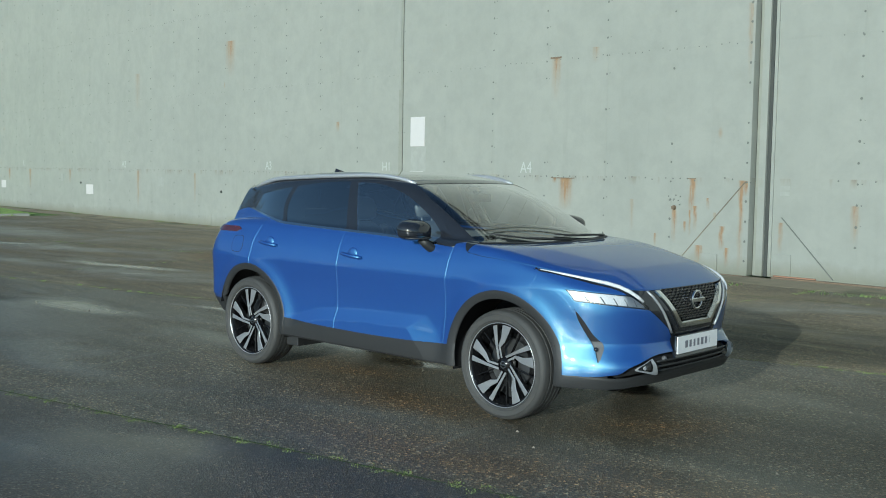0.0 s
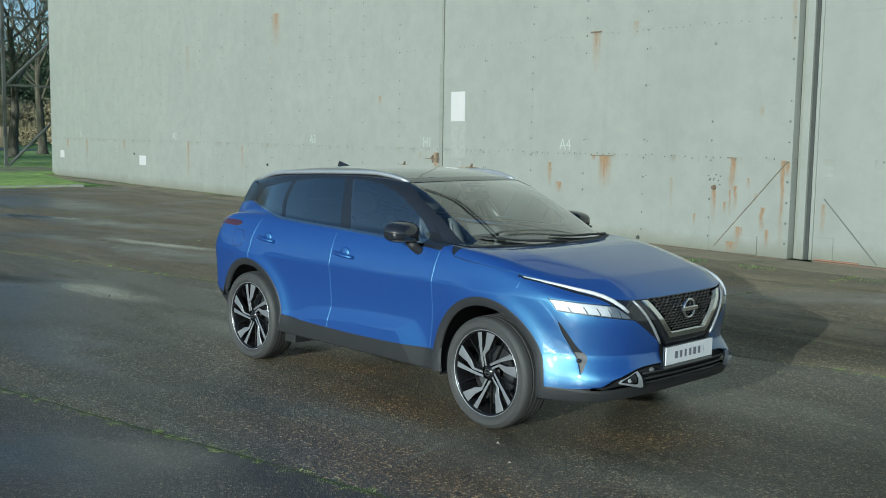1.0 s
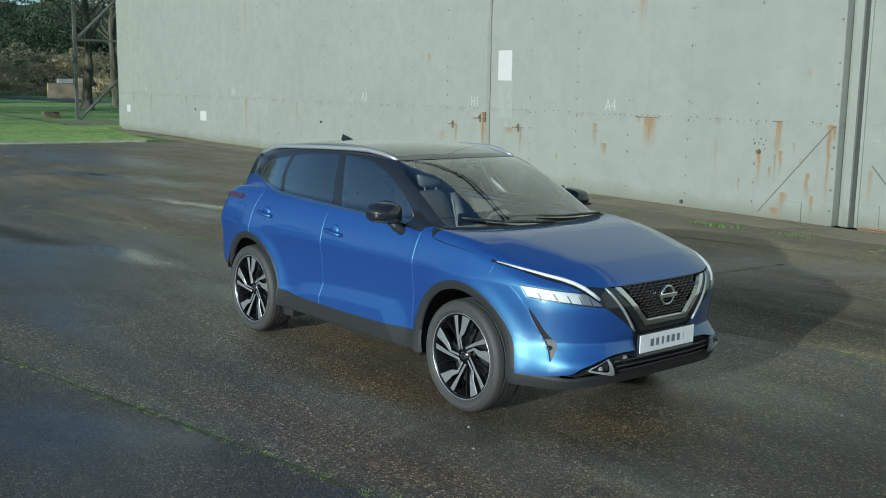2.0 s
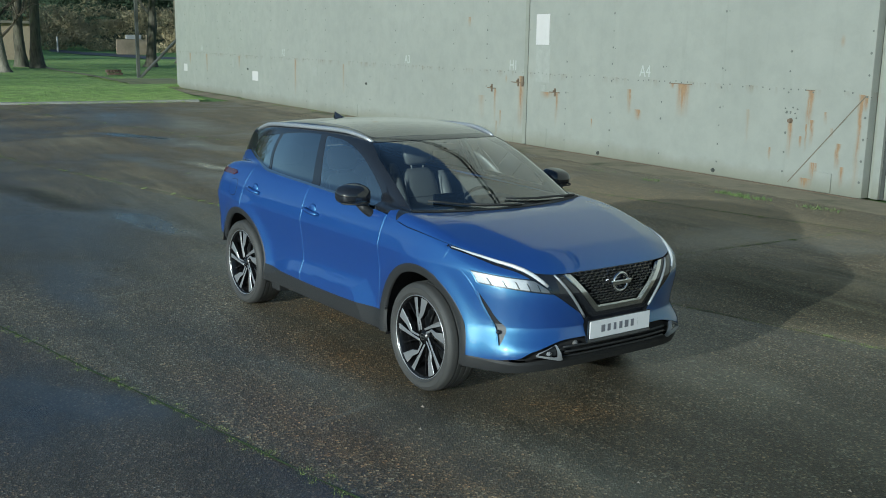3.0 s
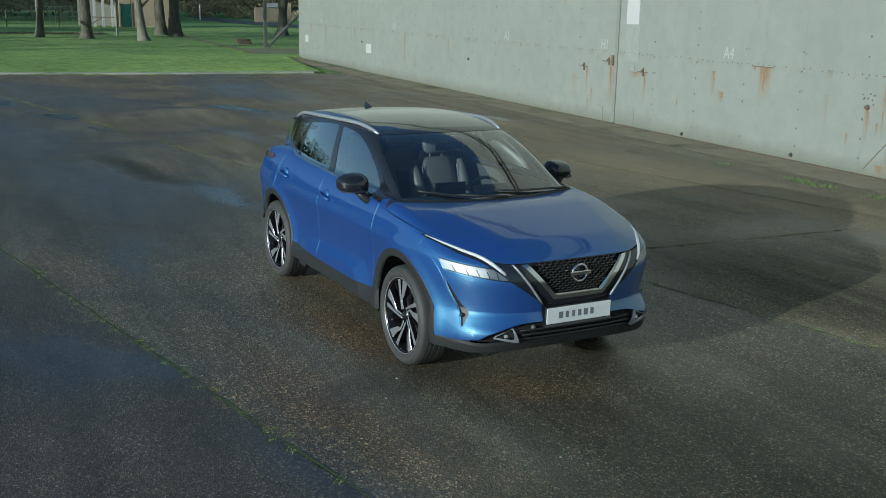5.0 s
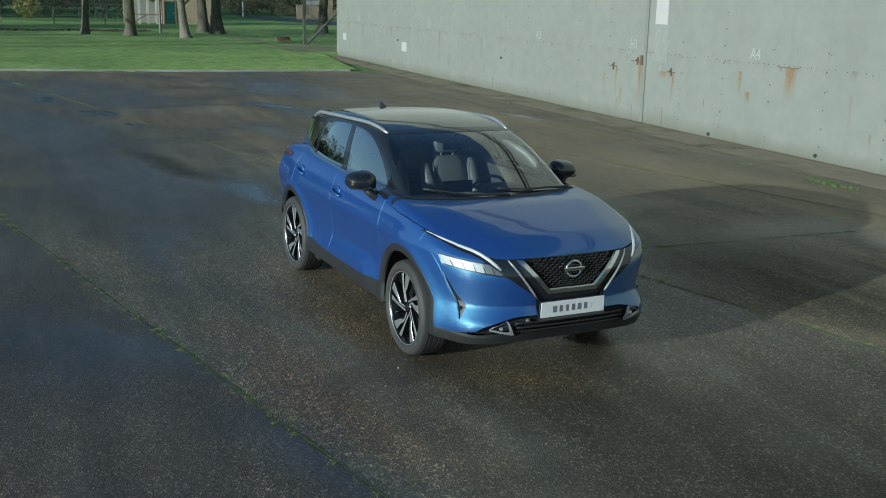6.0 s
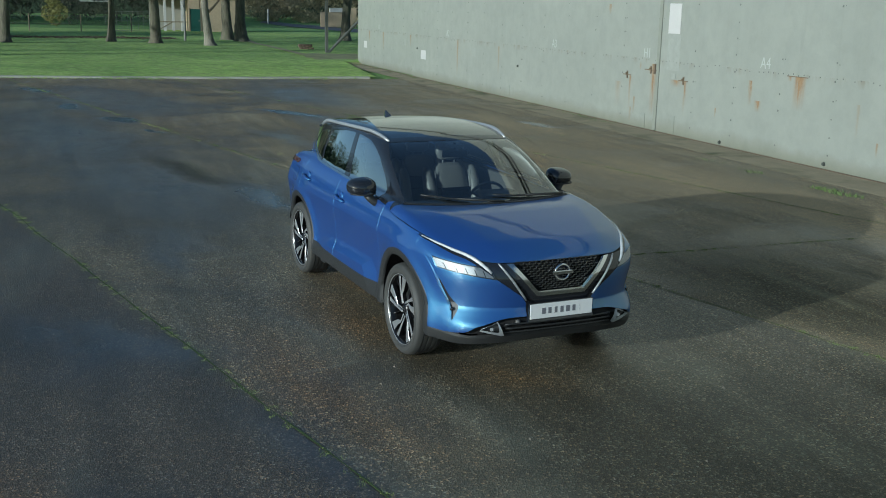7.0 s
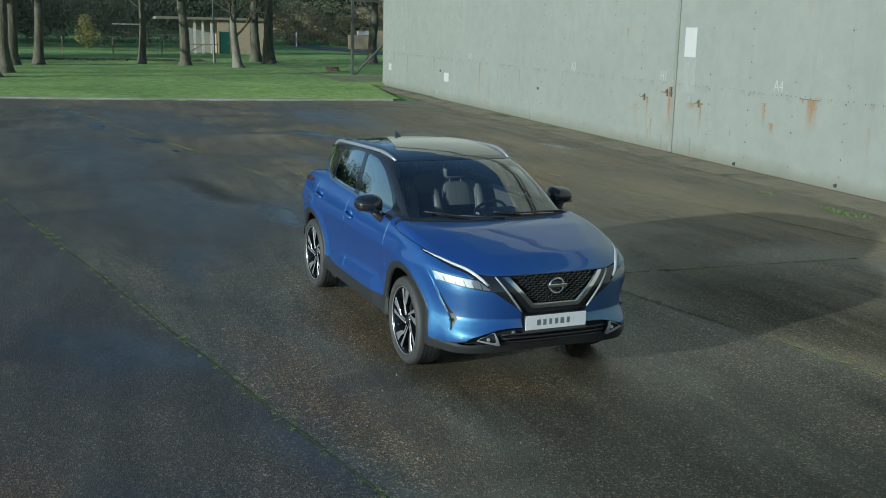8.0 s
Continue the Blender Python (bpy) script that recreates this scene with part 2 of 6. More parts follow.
def facet(x, z):
    """The lower door swells out below a rising crease, and dies away before the front wheel."""
    d = smin(facet_z(x) - z, (0.660 + (0.606 - z) * 0.9 - x) * 0.36, 0.006)
    d = 0.5 * (d + np.sqrt(d * d + 0.008**2)) - 0.0003
    fade = np.clip((x + 1.0) / 0.25, 0, 1)
    return 0.36 * np.minimum(d, 0.095) * fade * fade * (3 - 2 * fade)


def house_side(x, z):
    d = np.maximum(z - 1.15, -0.12)
    return house_w(x) - 0.32 * d - 0.24 * d * np.abs(d)


def roof_at(x, a):
    return roof_z(x + 0.105 * a * a) - 0.074 * a * a


def solid(x, y, z):
    """Positive inside the car's outer form, in metres more or less."""
    a = np.abs(y)
    w = side_w(z) + flare(x, z) + facet(x, z)
    u = np.maximum(0, x - nose_x(z) - nose_crease(z) * np.clip((0.90 - a) / 0.19, 0, 1) + 1.0)
    v = np.maximum(0, (tail_x(z) + 0.36 - x) / 0.34)
    w = w * (1 - 0.065 * np.clip((-0.9 - x) / 1.1, 0, 1) ** 2) * (1 - 0.12 * np.clip((0.53 - z) / 0.17, 0, 1) * np.clip((-1.55 - x) / 0.2, 0, 1))
    p = np.where(x > 0, nose_round(z), 3.0)
    side = (1 - ((a / w) ** p + u**p + v**p) ** (1 / p)) * 0.9
    rise = np.clip((x - 1.02) / 0.5, 0, 1)
    rise = rise * rise * (3 - 2 * rise)
    off = a - hood_ridge(x)
    flank = 0.5 * (off + np.sqrt(off * off + 0.03**2))          # the hood falls away outboard of its two ridges
    hood = (top_z(x) - crown(x) * (a / 0.8) ** 2 + rise * (HOOD_RISE - HOOD_FALL * flank) - z) * 0.95
    low = smin(smin(side, hood, 0.055), z - 0.266, 0.025)
    slope = (roof_z(x + 0.01) - roof_z(x - 0.01)) / 0.02
    house = smin((house_side(x, z) - a) * 0.93, (roof_at(x, a) - z) / np.sqrt(1 + slope**2), 0.075)
    house = smin(house, z - 0.97, 0.03)
    return -smin(-low, -house, 0.022)


def car_shell():
    """The outer form as a grid, by rays from a bar that lies inside along the car."""
    rows = [(1.42, math.radians(t)) for t in np.linspace(89.9, 1.0, 104)] + [(x, 0.0) for x in np.arange(1.42, -1.421, -0.0155)] + [(-1.42, math.radians(-t)) for t in np.linspace(1.5, 89, 50)]
    phi = np.radians(np.linspace(-90, 270, 433))
    ox = np.array([r[0] for r in rows])[:, None] + 0 * phi[None]
    th = np.array([r[1] for r in rows])[:, None] + 0 * phi[None]
    dx, dy, dz = np.sin(th), -np.cos(th) * np.cos(phi)[None], np.cos(th) * np.sin(phi)[None]
    lo, hi = np.full(ox.shape, 0.02), np.full(ox.shape, 2.0)
    for _ in range(24):
        mid = (lo + hi) / 2
        ins = solid(ox + dx * mid, dy * mid, 0.72 + dz * mid) > 0
        lo, hi = np.where(ins, mid, lo), np.where(ins, hi, mid)
    P = np.stack([ox + dx * lo, dy * lo, 0.72 + dz * lo], -1)
    n, m = ox.shape
    idx = np.arange(n * m).reshape(n, m)
    quads = np.stack([idx[:-1, :-1], idx[:-1, 1:], idx[1:, 1:], idx[1:, :-1]], -1).reshape(-1, 4)
    return P.reshape(-1, 3), quads


def outward(P):
    e = 0.004
    g = np.stack([solid(*(P + np.eye(3)[i] * e).T) - solid(*(P - np.eye(3)[i] * e).T) for i in range(3)], -1)
    return -g / np.maximum(np.linalg.norm(g, axis=1, keepdims=True), 1e-9)


SHELL_P, SHELL_Q = car_shell()


def cut(*rules):
    """The piece of the shell on which every rule(x, y, z) is positive: its corners and faces."""
    P = SHELL_P
    keep = np.ones(len(SHELL_Q), bool)
    for r in rules:
        v = r(P[:, 0], P[:, 1], P[:, 2])
        keep &= (v[SHELL_Q] > 0).any(1)
    used, inv = np.unique(SHELL_Q[keep], return_inverse=True)
    pts = [tuple(p) for p in P[used]]
    faces = [tuple(f) for f in inv.reshape(-1, 4)]
    for r in rules:
        A = np.array(pts)
        if not len(A):
            break
        v = r(A[:, 0], A[:, 1], A[:, 2])
        made, out = {}, []
        for f in faces:
            s = [v[i] > 0 for i in f]
            if all(s):
                out.append(f)
            elif any(s):
                g = []
                for i, j in zip(f, f[1:] + f[:1]):
                    if v[i] > 0:
                        g.append(i)
                    if (v[i] > 0) != (v[j] > 0):
                        key = (min(i, j), max(i, j))
                        if key not in made:
                            t = v[key[0]] / (v[key[0]] - v[key[1]])
                            made[key] = len(pts)
                            pts.append(tuple(a + (b - a) * t for a, b in zip(pts[key[0]], pts[key[1]])))
                        g.append(made[key])
                if len(g) > 2:
                    out.append(tuple(g))
        faces = out
    ids = sorted({i for f in faces for i in f})
    back = {i: k for k, i in enumerate(ids)}
    return np.array([pts[i] for i in ids]).reshape(-1, 3), [tuple(back[i] for i in f) for f in faces]


def panel(name, material, rules, parent, label="", lift=0.0, depth=0.014, edge=None):
    """A body panel: the cut piece of the shell, lifted by lift, with turned-in edges."""
    P, F = cut(*rules)
    N = outward(P)
    P = P + N * lift
    count = {}
    for f in F:
        for i, j in zip(f, f[1:] + f[:1]):
            count[(i, j)] = count.get((i, j), 0) + 1
    rim = [e for e in count if (e[1], e[0]) not in count]
    verts, norms, faces, slots = list(P), list(N), [tuple(f) for f in F], [0] * len(F)
    if depth:
        at = {}
        for e in rim:
            for i in e:
                if i not in at:
                    at[i] = len(verts)
                    verts.append(P[i]), norms.append(N[i])
                    verts.append(P[i] - N[i] * depth), norms.append(N[i])
        for i, j in rim:
            faces.append((at[j], at[i], at[i] + 1, at[j] + 1))
            slots.append(1 if edge else 0)
    return from_arrays(name, [tuple(v) for v in verts], faces, [material, edge] if edge else material, parent, label, [tuple(v) for v in norms], slots)


GAP = 0.003
belt = curve((1.05, 1.08), (0.68, 1.106), (0.2, 1.134), (-0.3, 1.150), (-0.9, 1.168), (-1.05, 1.174), (-1.15, 1.186), (-1.37, 1.221), (-1.66, 1.268), (-1.72, 1.272), (-1.88, 1.255), (-2.1, 1.20))
hood_edge = curve((0.86, 1.20), (0.945, 1.125), (0.985, 1.082), (1.06, 1.064), (1.3, 1.042), (1.575, 1.010), (1.8, 0.970), (2.0, 0.922), (2.1, 0.898), (2.2, 0.88))
low_edge = curve((0.0, 0.500), (0.27, 0.497), (0.47, 0.485), (0.60, 0.445), (0.655, 0.422), (0.70, 0.385), (0.735, 0.376), (0.77, 0.366), (0.86, 0.362), (1.0, 0.365))
lip_edge = curve((0.0, 0.366), (0.40, 0.366), (0.55, 0.362), (0.68, 0.345), (0.83, 0.356), (1.0, 0.36))


def A(y):
    return np.abs(y)


def arch(hx, r):
    return lambda x, y, z: np.hypot(x - hx, z - HUB_Z - 0.02) - r


def sided(s):
    return lambda x, y, z: s * y - 0.02


def v_line(off):
    """Inside the V of the grille, whose side runs up and out."""
    return lambda x, y, z: (0.190 + off + (z - 0.675) * 0.93 - A(y)) * 0.73


def frame_line(x, y, z):
    """Inside the black surround, which falls straight to the plate's corners."""
    return np.maximum(0.334 + (z - 0.675) * 0.72, 0.272) - A(y)


def not_(f, g=0.0):
    return lambda x, y, z: -f(x, y, z) - g


lamp_top = lambda x, y, z: 0.850 + 0.120 * (A(y) - 0.5) - z
lamp_bottom = lambda x, y, z: z - (0.772 + 0.145 * (A(y) - 0.49))
lamp_in = lambda x, y, z: A(y) - (0.492 + (z - 0.775) * 0.7)
lamp_out = lambda x, y, z: (0.843 - (0.888 - z) * 0.2 - A(y)) * np.where(x > 1.0, 1, -1)


def inside(*fs):
    return lambda x, y, z: np.minimum.reduce([f(x, y, z) for f in fs])


lamp_area = inside(lamp_top, lamp_bottom, lamp_in, lamp_out)
blade_edge = curve((0.30, 0.80), (0.42, 0.784), (0.475, 0.769), (0.566, 0.763), (0.60, 0.777), (0.69, 0.811), (0.806, 0.842), (0.95, 0.885))
slit_width = curve((0.30, 0.0), (0.43, 0.002), (0.50, 0.024), (0.562, 0.043), (0.585, 0.034), (0.70, 0.018), (0.806, 0.001), (0.95, 0.0))
slit_area = inside(lambda x, y, z: blade_edge(z) - 0.003 - A(y), lambda x, y, z: A(y) - (blade_edge(z) - slit_width(z)), lambda x, y, z: z - 0.43, lambda x, y, z: 0.806 - z, lambda x, y, z: x - 1.6)
blade_line = lambda x, y, z: A(y) - blade_edge(z)           # outboard of the upright crease beside the air slit
front_gap = lambda x, y, z: x - (1.597 - (1.0 - z) * 0.30)
door_gap = lambda x, y, z: x - (0.856 - (0.99 - z) * 0.078)
drl_low = curve((0.88, 1.000), (0.838, 0.988), (0.745, 0.933), (0.66, 0.897), (0.60, 0.852), (0.52, 0.79), (0.45, 0.74))
drl_area = inside(lambda x, y, z: hood_edge(x) - 0.004 - z, lambda x, y, z: z - drl_low(A(y)), lambda x, y, z: x - 1.545, not_(v_line(0.085)))


def build_car():
    car = tagged(new("car"), "metallic blue crossover car with black roof parked on wet asphalt", "car")
    below_belt = lambda x, y, z: belt(x) - z
    above_hood = lambda x, y, z: z - hood_edge(x)
    below_hood = lambda x, y, z: hood_edge(x) - GAP - z
    cowl = lambda x, y, z: x - (1.215 - 0.30 * y * y)
    sill = lambda x, y, z: z - (0.418 + 0.022 * (x / 0.9) ** 2)
    b_gap = lambda x, z: x + 0.250 + 0.06 * np.abs(z - 0.95)
    window_rear = curve((1.0, -1.03), (1.17, -1.045), (1.30, -1.095), (1.40, -1.088), (1.47, -1.06), (1.6, -1.0))
    frame_depth = curve((-1.4, 0.105), (-1.0, 0.085), (-0.6, 0.062), (-0.3, 0.055), (0.05, 0.052), (0.2, 0.065), (0.4, 0.088), (0.6, 0.115), (0.7, 0.15))
    fender_top = lambda x: 1.100 + 0.21 * (x - 0.78)
    pillar = lambda x: 0.055 - 0.033 * np.clip((x - 0.25) / 0.2, 0, 1)
    cowl_back = lambda x, y, z: 1.213 - 0.30 * y * y - x

    # inner dark shell behind the shut lines, open at the wheels and the cabin
    panel("inner_body", INNER_BLACK, [lambda x, y, z: belt(np.minimum(x, 0.9)) - 0.02 - z, arch(HUB_X, 0.42), arch(-HUB_X, 0.412), lambda x, y, z: 2.05 - x, lambda x, y, z: np.where(x < -1.5, z - 0.43, 1.0)], car, lift=-0.022, depth=0)
    panel("hood", BLUE, [lambda x, y, z: above_hood(x, y, z) - GAP, lambda x, y, z: cowl(x, y, z) - GAP, lambda x, y, z: z - 0.893], car, "blue hood with soft ridges")
    for s in (-1, 1):
        side = sided(s)
        panel("front_fender", BLUE, [side, lambda x, y, z: door_gap(x, y, z) - GAP, below_hood, arch(HUB_X, 0.468), not_(front_gap, GAP / 2), sill, lambda x, y, z: x - 0.7, lambda x, y, z: fender_top(x) - z], car)
        fd = panel("front_door", BLUE, [side, not_(door_gap, GAP), lambda x, y, z: b_gap(x, z) - GAP, below_belt, sill, arch(HUB_X, 0.468)], car)
        rd = panel("rear_door", BLUE, [side, lambda x, y, z: -b_gap(x, z) - GAP, lambda x, y, z: x + 1.315 - np.maximum(0, z - 1.0) * 0.25, below_belt, sill, arch(-HUB_X, 0.458)], car)
        panel("rear_quarter", BLUE, [side, lambda x, y, z: -1.321 + np.maximum(0, z - 1.0) * 0.25 - x, below_belt, arch(-HUB_X, 0.458), lambda x, y, z: z - 0.50, lambda x, y, z: x + 1.98], car)
        panel("sill_cladding", TRIM_BLACK, [side, not_(sill, 0.002), lambda x, y, z: z - 0.308, arch(HUB_X, 0.42), arch(-HUB_X, 0.412), lambda x, y, z: HUB_X - x, lambda x, y, z: x + HUB_X], car, "grained black sill cladding", lift=0.003)
        for hx in (HUB_X, -HUB_X):
            low = 0.30 if hx > 0 else 0.0
            panel("wheel_arch_cladding", TRIM_BLACK, [side, not_(arch(hx, 0.467 if hx > 0 else 0.457)), arch(hx, 0.416 if hx > 0 else 0.408), lambda x, y, z, low=low: z - (low if low else np.where(x < -HUB_X, 0.46, 0.30))], car, "grained black wheel arch cladding", lift=0.009, depth=0.03)
        # windows
        win_top = lambda x, y, z: roof_at(x, np.abs(y)) - frame_depth(x) - z
        slant = lambda x, y, z: x - window_rear(z)
        up = lambda x, y, z: z - belt(x) - 0.014
        hs = lambda x, y, z: A(y) - (house_side(x, z) - 0.045)
        panel("window", SIDE_GLASS, [side, up, win_top, lambda x, y, z: x + 0.16 + (z - 1.16) * 0.437, lambda x, y, z: 0.668 - x, hs], fd, "clear front door window", lift=-0.004, depth=0)
        panel("window", PRIVACY, [side, up, win_top, lambda x, y, z: -0.28 - (z - 1.17) * 0.325 - x, lambda x, y, z: slant(x, y, z) - 0.012, hs], rd, "dark privacy glass window", lift=-0.004, depth=0)
        panel("quarter_window", PRIVACY, [side, up, win_top, lambda x, y, z: -slant(x, y, z) - 0.03, lambda x, y, z: x + 1.62 - (z - 1.27) * 0.55, hs], car, "dark privacy quarter window", lift=-0.004, depth=0)
        panel("window_surround", GLOSS_BLACK, [side, lambda x, y, z: z - np.where(x > 0.78, np.minimum(hood_edge(x), fender_top(x)), belt(x)), cowl_back, lambda x, y, z: A(y) - (house_side(x, z) - pillar(x)),
              not_(inside(up, win_top, lambda x, y, z: x + 0.16 + (z - 1.16) * 0.437, lambda x, y, z: 0.668 - x)),
              not_(inside(up, win_top, lambda x, y, z: -0.28 - (z - 1.17) * 0.325 - x, lambda x, y, z: slant(x, y, z) - 0.012)),
              not_(inside(up, win_top, lambda x, y, z: -slant(x, y, z) - 0.03, lambda x, y, z: x + 1.62 - (z - 1.27) * 0.55)), lambda x, y, z: x + 2.0], car, "gloss black pillars and window frames", depth=0.02)
        panel("belt_trim", CHROME, [side, lambda x, y, z: z - belt(x) + 0.003, lambda x, y, z: belt(x) + 0.011 - z, lambda x, y, z: 0.70 - x, lambda x, y, z: x + 1.67], car, "satin chrome window trim", lift=0.004, depth=0.006)
        # lamps
        hl = panel("headlight", LENS, [side, lamp_top, lamp_bottom, lamp_in, lamp_out, lambda x, y, z: x - 1.5], car, "clear slim headlight unit", lift=0.002, depth=0.0)
        panel("housing", LAMP_GREY, [side, lamp_top, lamp_bottom, lamp_in, lamp_out, lambda x, y, z: x - 1.5], hl, lift=-0.012, depth=0)
        panel("daytime_housing", GLOSS_BLACK, [side, drl_area], hl, "black lamp housing", lift=0.0, depth=0.01)
        panel("tail_light", RED_LENS, [side, lambda x, y, z: z - 1.080, lambda x, y, z: 1.121 - z, lambda x, y, z: -1.53 - x - np.abs(z - 1.104) * 3.0], car, "dark red tail light", lift=0.010, depth=0.02)
        slit = panel("bumper_slit", INNER_BLACK, [side, slit_area], car, "black air slit", lift=-0.03, depth=0)
        panel("slit_insert", DASH, [side, slit_area, lambda x, y, z: 0.572 - z], slit, lift=-0.020, depth=0.01)
    # front end
    nose = lambda x, y, z: x - 1.3
    for s in (-1, 1):
        panel("front_bumper", BLUE, [lambda x, y, z, s=s: s * y, nose, lambda x, y, z: front_gap(x, y, z) - GAP / 2, lambda x, y, z: hood_edge(x) - GAP - z, arch(HUB_X, 0.468), lambda x, y, z: z - low_edge(A(y)), not_(blade_line),
          not_(lamp_area, 0.003), not_(drl_area, 0.003), not_(slit_area), not_(inside(frame_line, lambda x, y, z: z - 0.44), 0.003)], car, "blue front bumper cover")
        panel("bumper_blade", BLUE, [lambda x, y, z, s=s: s * y, nose, lambda x, y, z: front_gap(x, y, z) - GAP / 2, lambda x, y, z: hood_edge(x) - GAP - z, arch(HUB_X, 0.468), lambda x, y, z: z - low_edge(A(y)),
              not_(drl_area, 0.003), blade_line], car, "blue upright bumper blade beside the wheel", lift=0.004)
    panel("grille_frame", GLOSS_BLACK, [nose, frame_line, lambda x, y, z: z - 0.455, lambda x, y, z: hood_edge(x) - 0.004 - z, lambda x, y, z: 0.895 - z, not_(inside(v_line(0.036), lambda x, y, z: z - 0.644))], car, "gloss black grille surround", lift=0.0)
    panel("grille_trim", CHROME, [nose, v_line(0.040), lambda x, y, z: z - 0.640, lambda x, y, z: 0.893 - z, lambda x, y, z: hood_edge(x) - 0.006 - z, not_(inside(v_line(0.0), lambda x, y, z: z - 0.668))], car, "chrome V-shaped grille trim", lift=0.012, depth=0.03)
    panel("grille_backing", INNER_BLACK, [nose, v_line(0.01), lambda x, y, z: z - 0.66, lambda x, y, z: 0.90 - z], car, lift=-0.045, depth=0)
    panel("front_lip", TRIM_BLACK, [nose, lambda x, y, z: lip_edge(A(y)) - z, lambda x, y, z: z - 0.322 + 0.034 * np.clip(A(y) / 0.72, 0, 1) ** 3, arch(HUB_X, 0.42)], car, "grained black lower bumper lip", lift=0.010, depth=0.03)
    panel("lower_grille_backing", INNER_BLACK, [nose, lambda x, y, z: low_edge(A(y)) + 0.01 - z, lambda x, y, z: z - lip_edge(A(y)) + 0.01, lambda x, y, z: 0.70 - A(y)], car, lift=-0.05, depth=0)
    # top and rear
    glass_side = lambda x, y, z: house_side(x, z) - A(y) - pillar(x) + 0.007
    header = lambda x, y, z: x - (0.335 - 0.25 * y * y)
    panel("windscreen", WINDSCREEN, [lambda x, y, z: 1.205 - 0.30 * y * y - x, glass_side, header, lambda x, y, z: z - 1.0], car, "clear windscreen reflecting the hangar", lift=-0.003, depth=0)
    panel("cowl_panel", TRIM_BLACK, [lambda x, y, z: 1.213 - 0.30 * y * y - x, lambda x, y, z: x - (1.168 - 0.30 * y * y), lambda x, y, z: z - 1.0, lambda x, y, z: 0.74 - A(y)], car, "black scuttle panel", lift=0.006)
    sun_roof = inside(lambda x, y, z: 0.24 - 0.25 * y * y - x, lambda x, y, z: x + 0.72, lambda x, y, z: house_side(x, z) - A(y) - 0.10, lambda x, y, z: z - 1.4)
    panel("roof", GLOSS_BLACK, [lambda x, y, z: roof_at(x, np.abs(y)) - z + 0.03, not_(header), lambda x, y, z: x + 1.93, lambda x, y, z: house_side(x, z) - A(y) + 0.0 - 0.055, lambda x, y, z: z - 1.3, not_(sun_roof, 0.003)], car, "gloss black roof")
    panel("sunroof", ROOF_GLASS, [sun_roof], car, "tinted glass sunroof", lift=0.001, depth=0.004)
    panel("tailgate", BLUE, [lambda x, y, z: -1.985 - x, lambda x, y, z: z - 0.62, lambda x, y, z: 1.24 - z], car, "blue tailgate")
    panel("rear_window", PRIVACY, [lambda x, y, z: -1.935 - x, lambda x, y, z: z - 1.244], car, depth=0)
    panel("rear_bumper", TRIM_BLACK, [lambda x, y, z: -1.37 - x, lambda x, y, z: 0.497 - z, lambda x, y, z: z - 0.37, arch(-HUB_X, 0.458)], car, "grained black rear bumper skirt", lift=0.004)
    panel("rear_valance", BLUE, [lambda x, y, z: -1.986 - x, lambda x, y, z: 0.615 - z, lambda x, y, z: z - 0.50], car)
    return car



def surf(axis, p, q, far):
    """The outer form met along an axis: 'x' from (y, z), 'y' from (x, z), 'z' from (x, y); far is the outside end."""
    lo, hi = (0.0 if axis != "z" else 0.7), far
    for _ in range(26):
        m = (lo + hi) / 2
        v = {"x": (m, p, q), "y": (p, m, q), "z": (p, q, m)}[axis]
        if solid(*(np.array([c]) for c in v))[0] > 0:
            lo = m
        else:
            hi = m
    return lo


def prism(bm, outline, front, depth, m=None, inset=0.0):
    """Extrudes an outline of (u, v) in the x-z plane along y, from front to front + depth."""
    a = [bm.verts.new((u, front, v)) for u, v in outline]
    b = [bm.verts.new((u, front + depth, v)) for u, v in outline]
    n = len(a)
    top = bm.faces.new(a)
    fs = [top, bm.faces.new(b[::-1])]
    for i in range(n):
        fs.append(bm.faces.new((a[i], b[i], b[(i + 1) % n], a[(i + 1) % n])))
    bmesh.ops.recalc_face_normals(bm, faces=fs)
    for f in fs[1:]:
        f.material_index = 1
    if m is not None:
        bmesh.ops.transform(bm, matrix=m, verts=a + b)
    return a + b


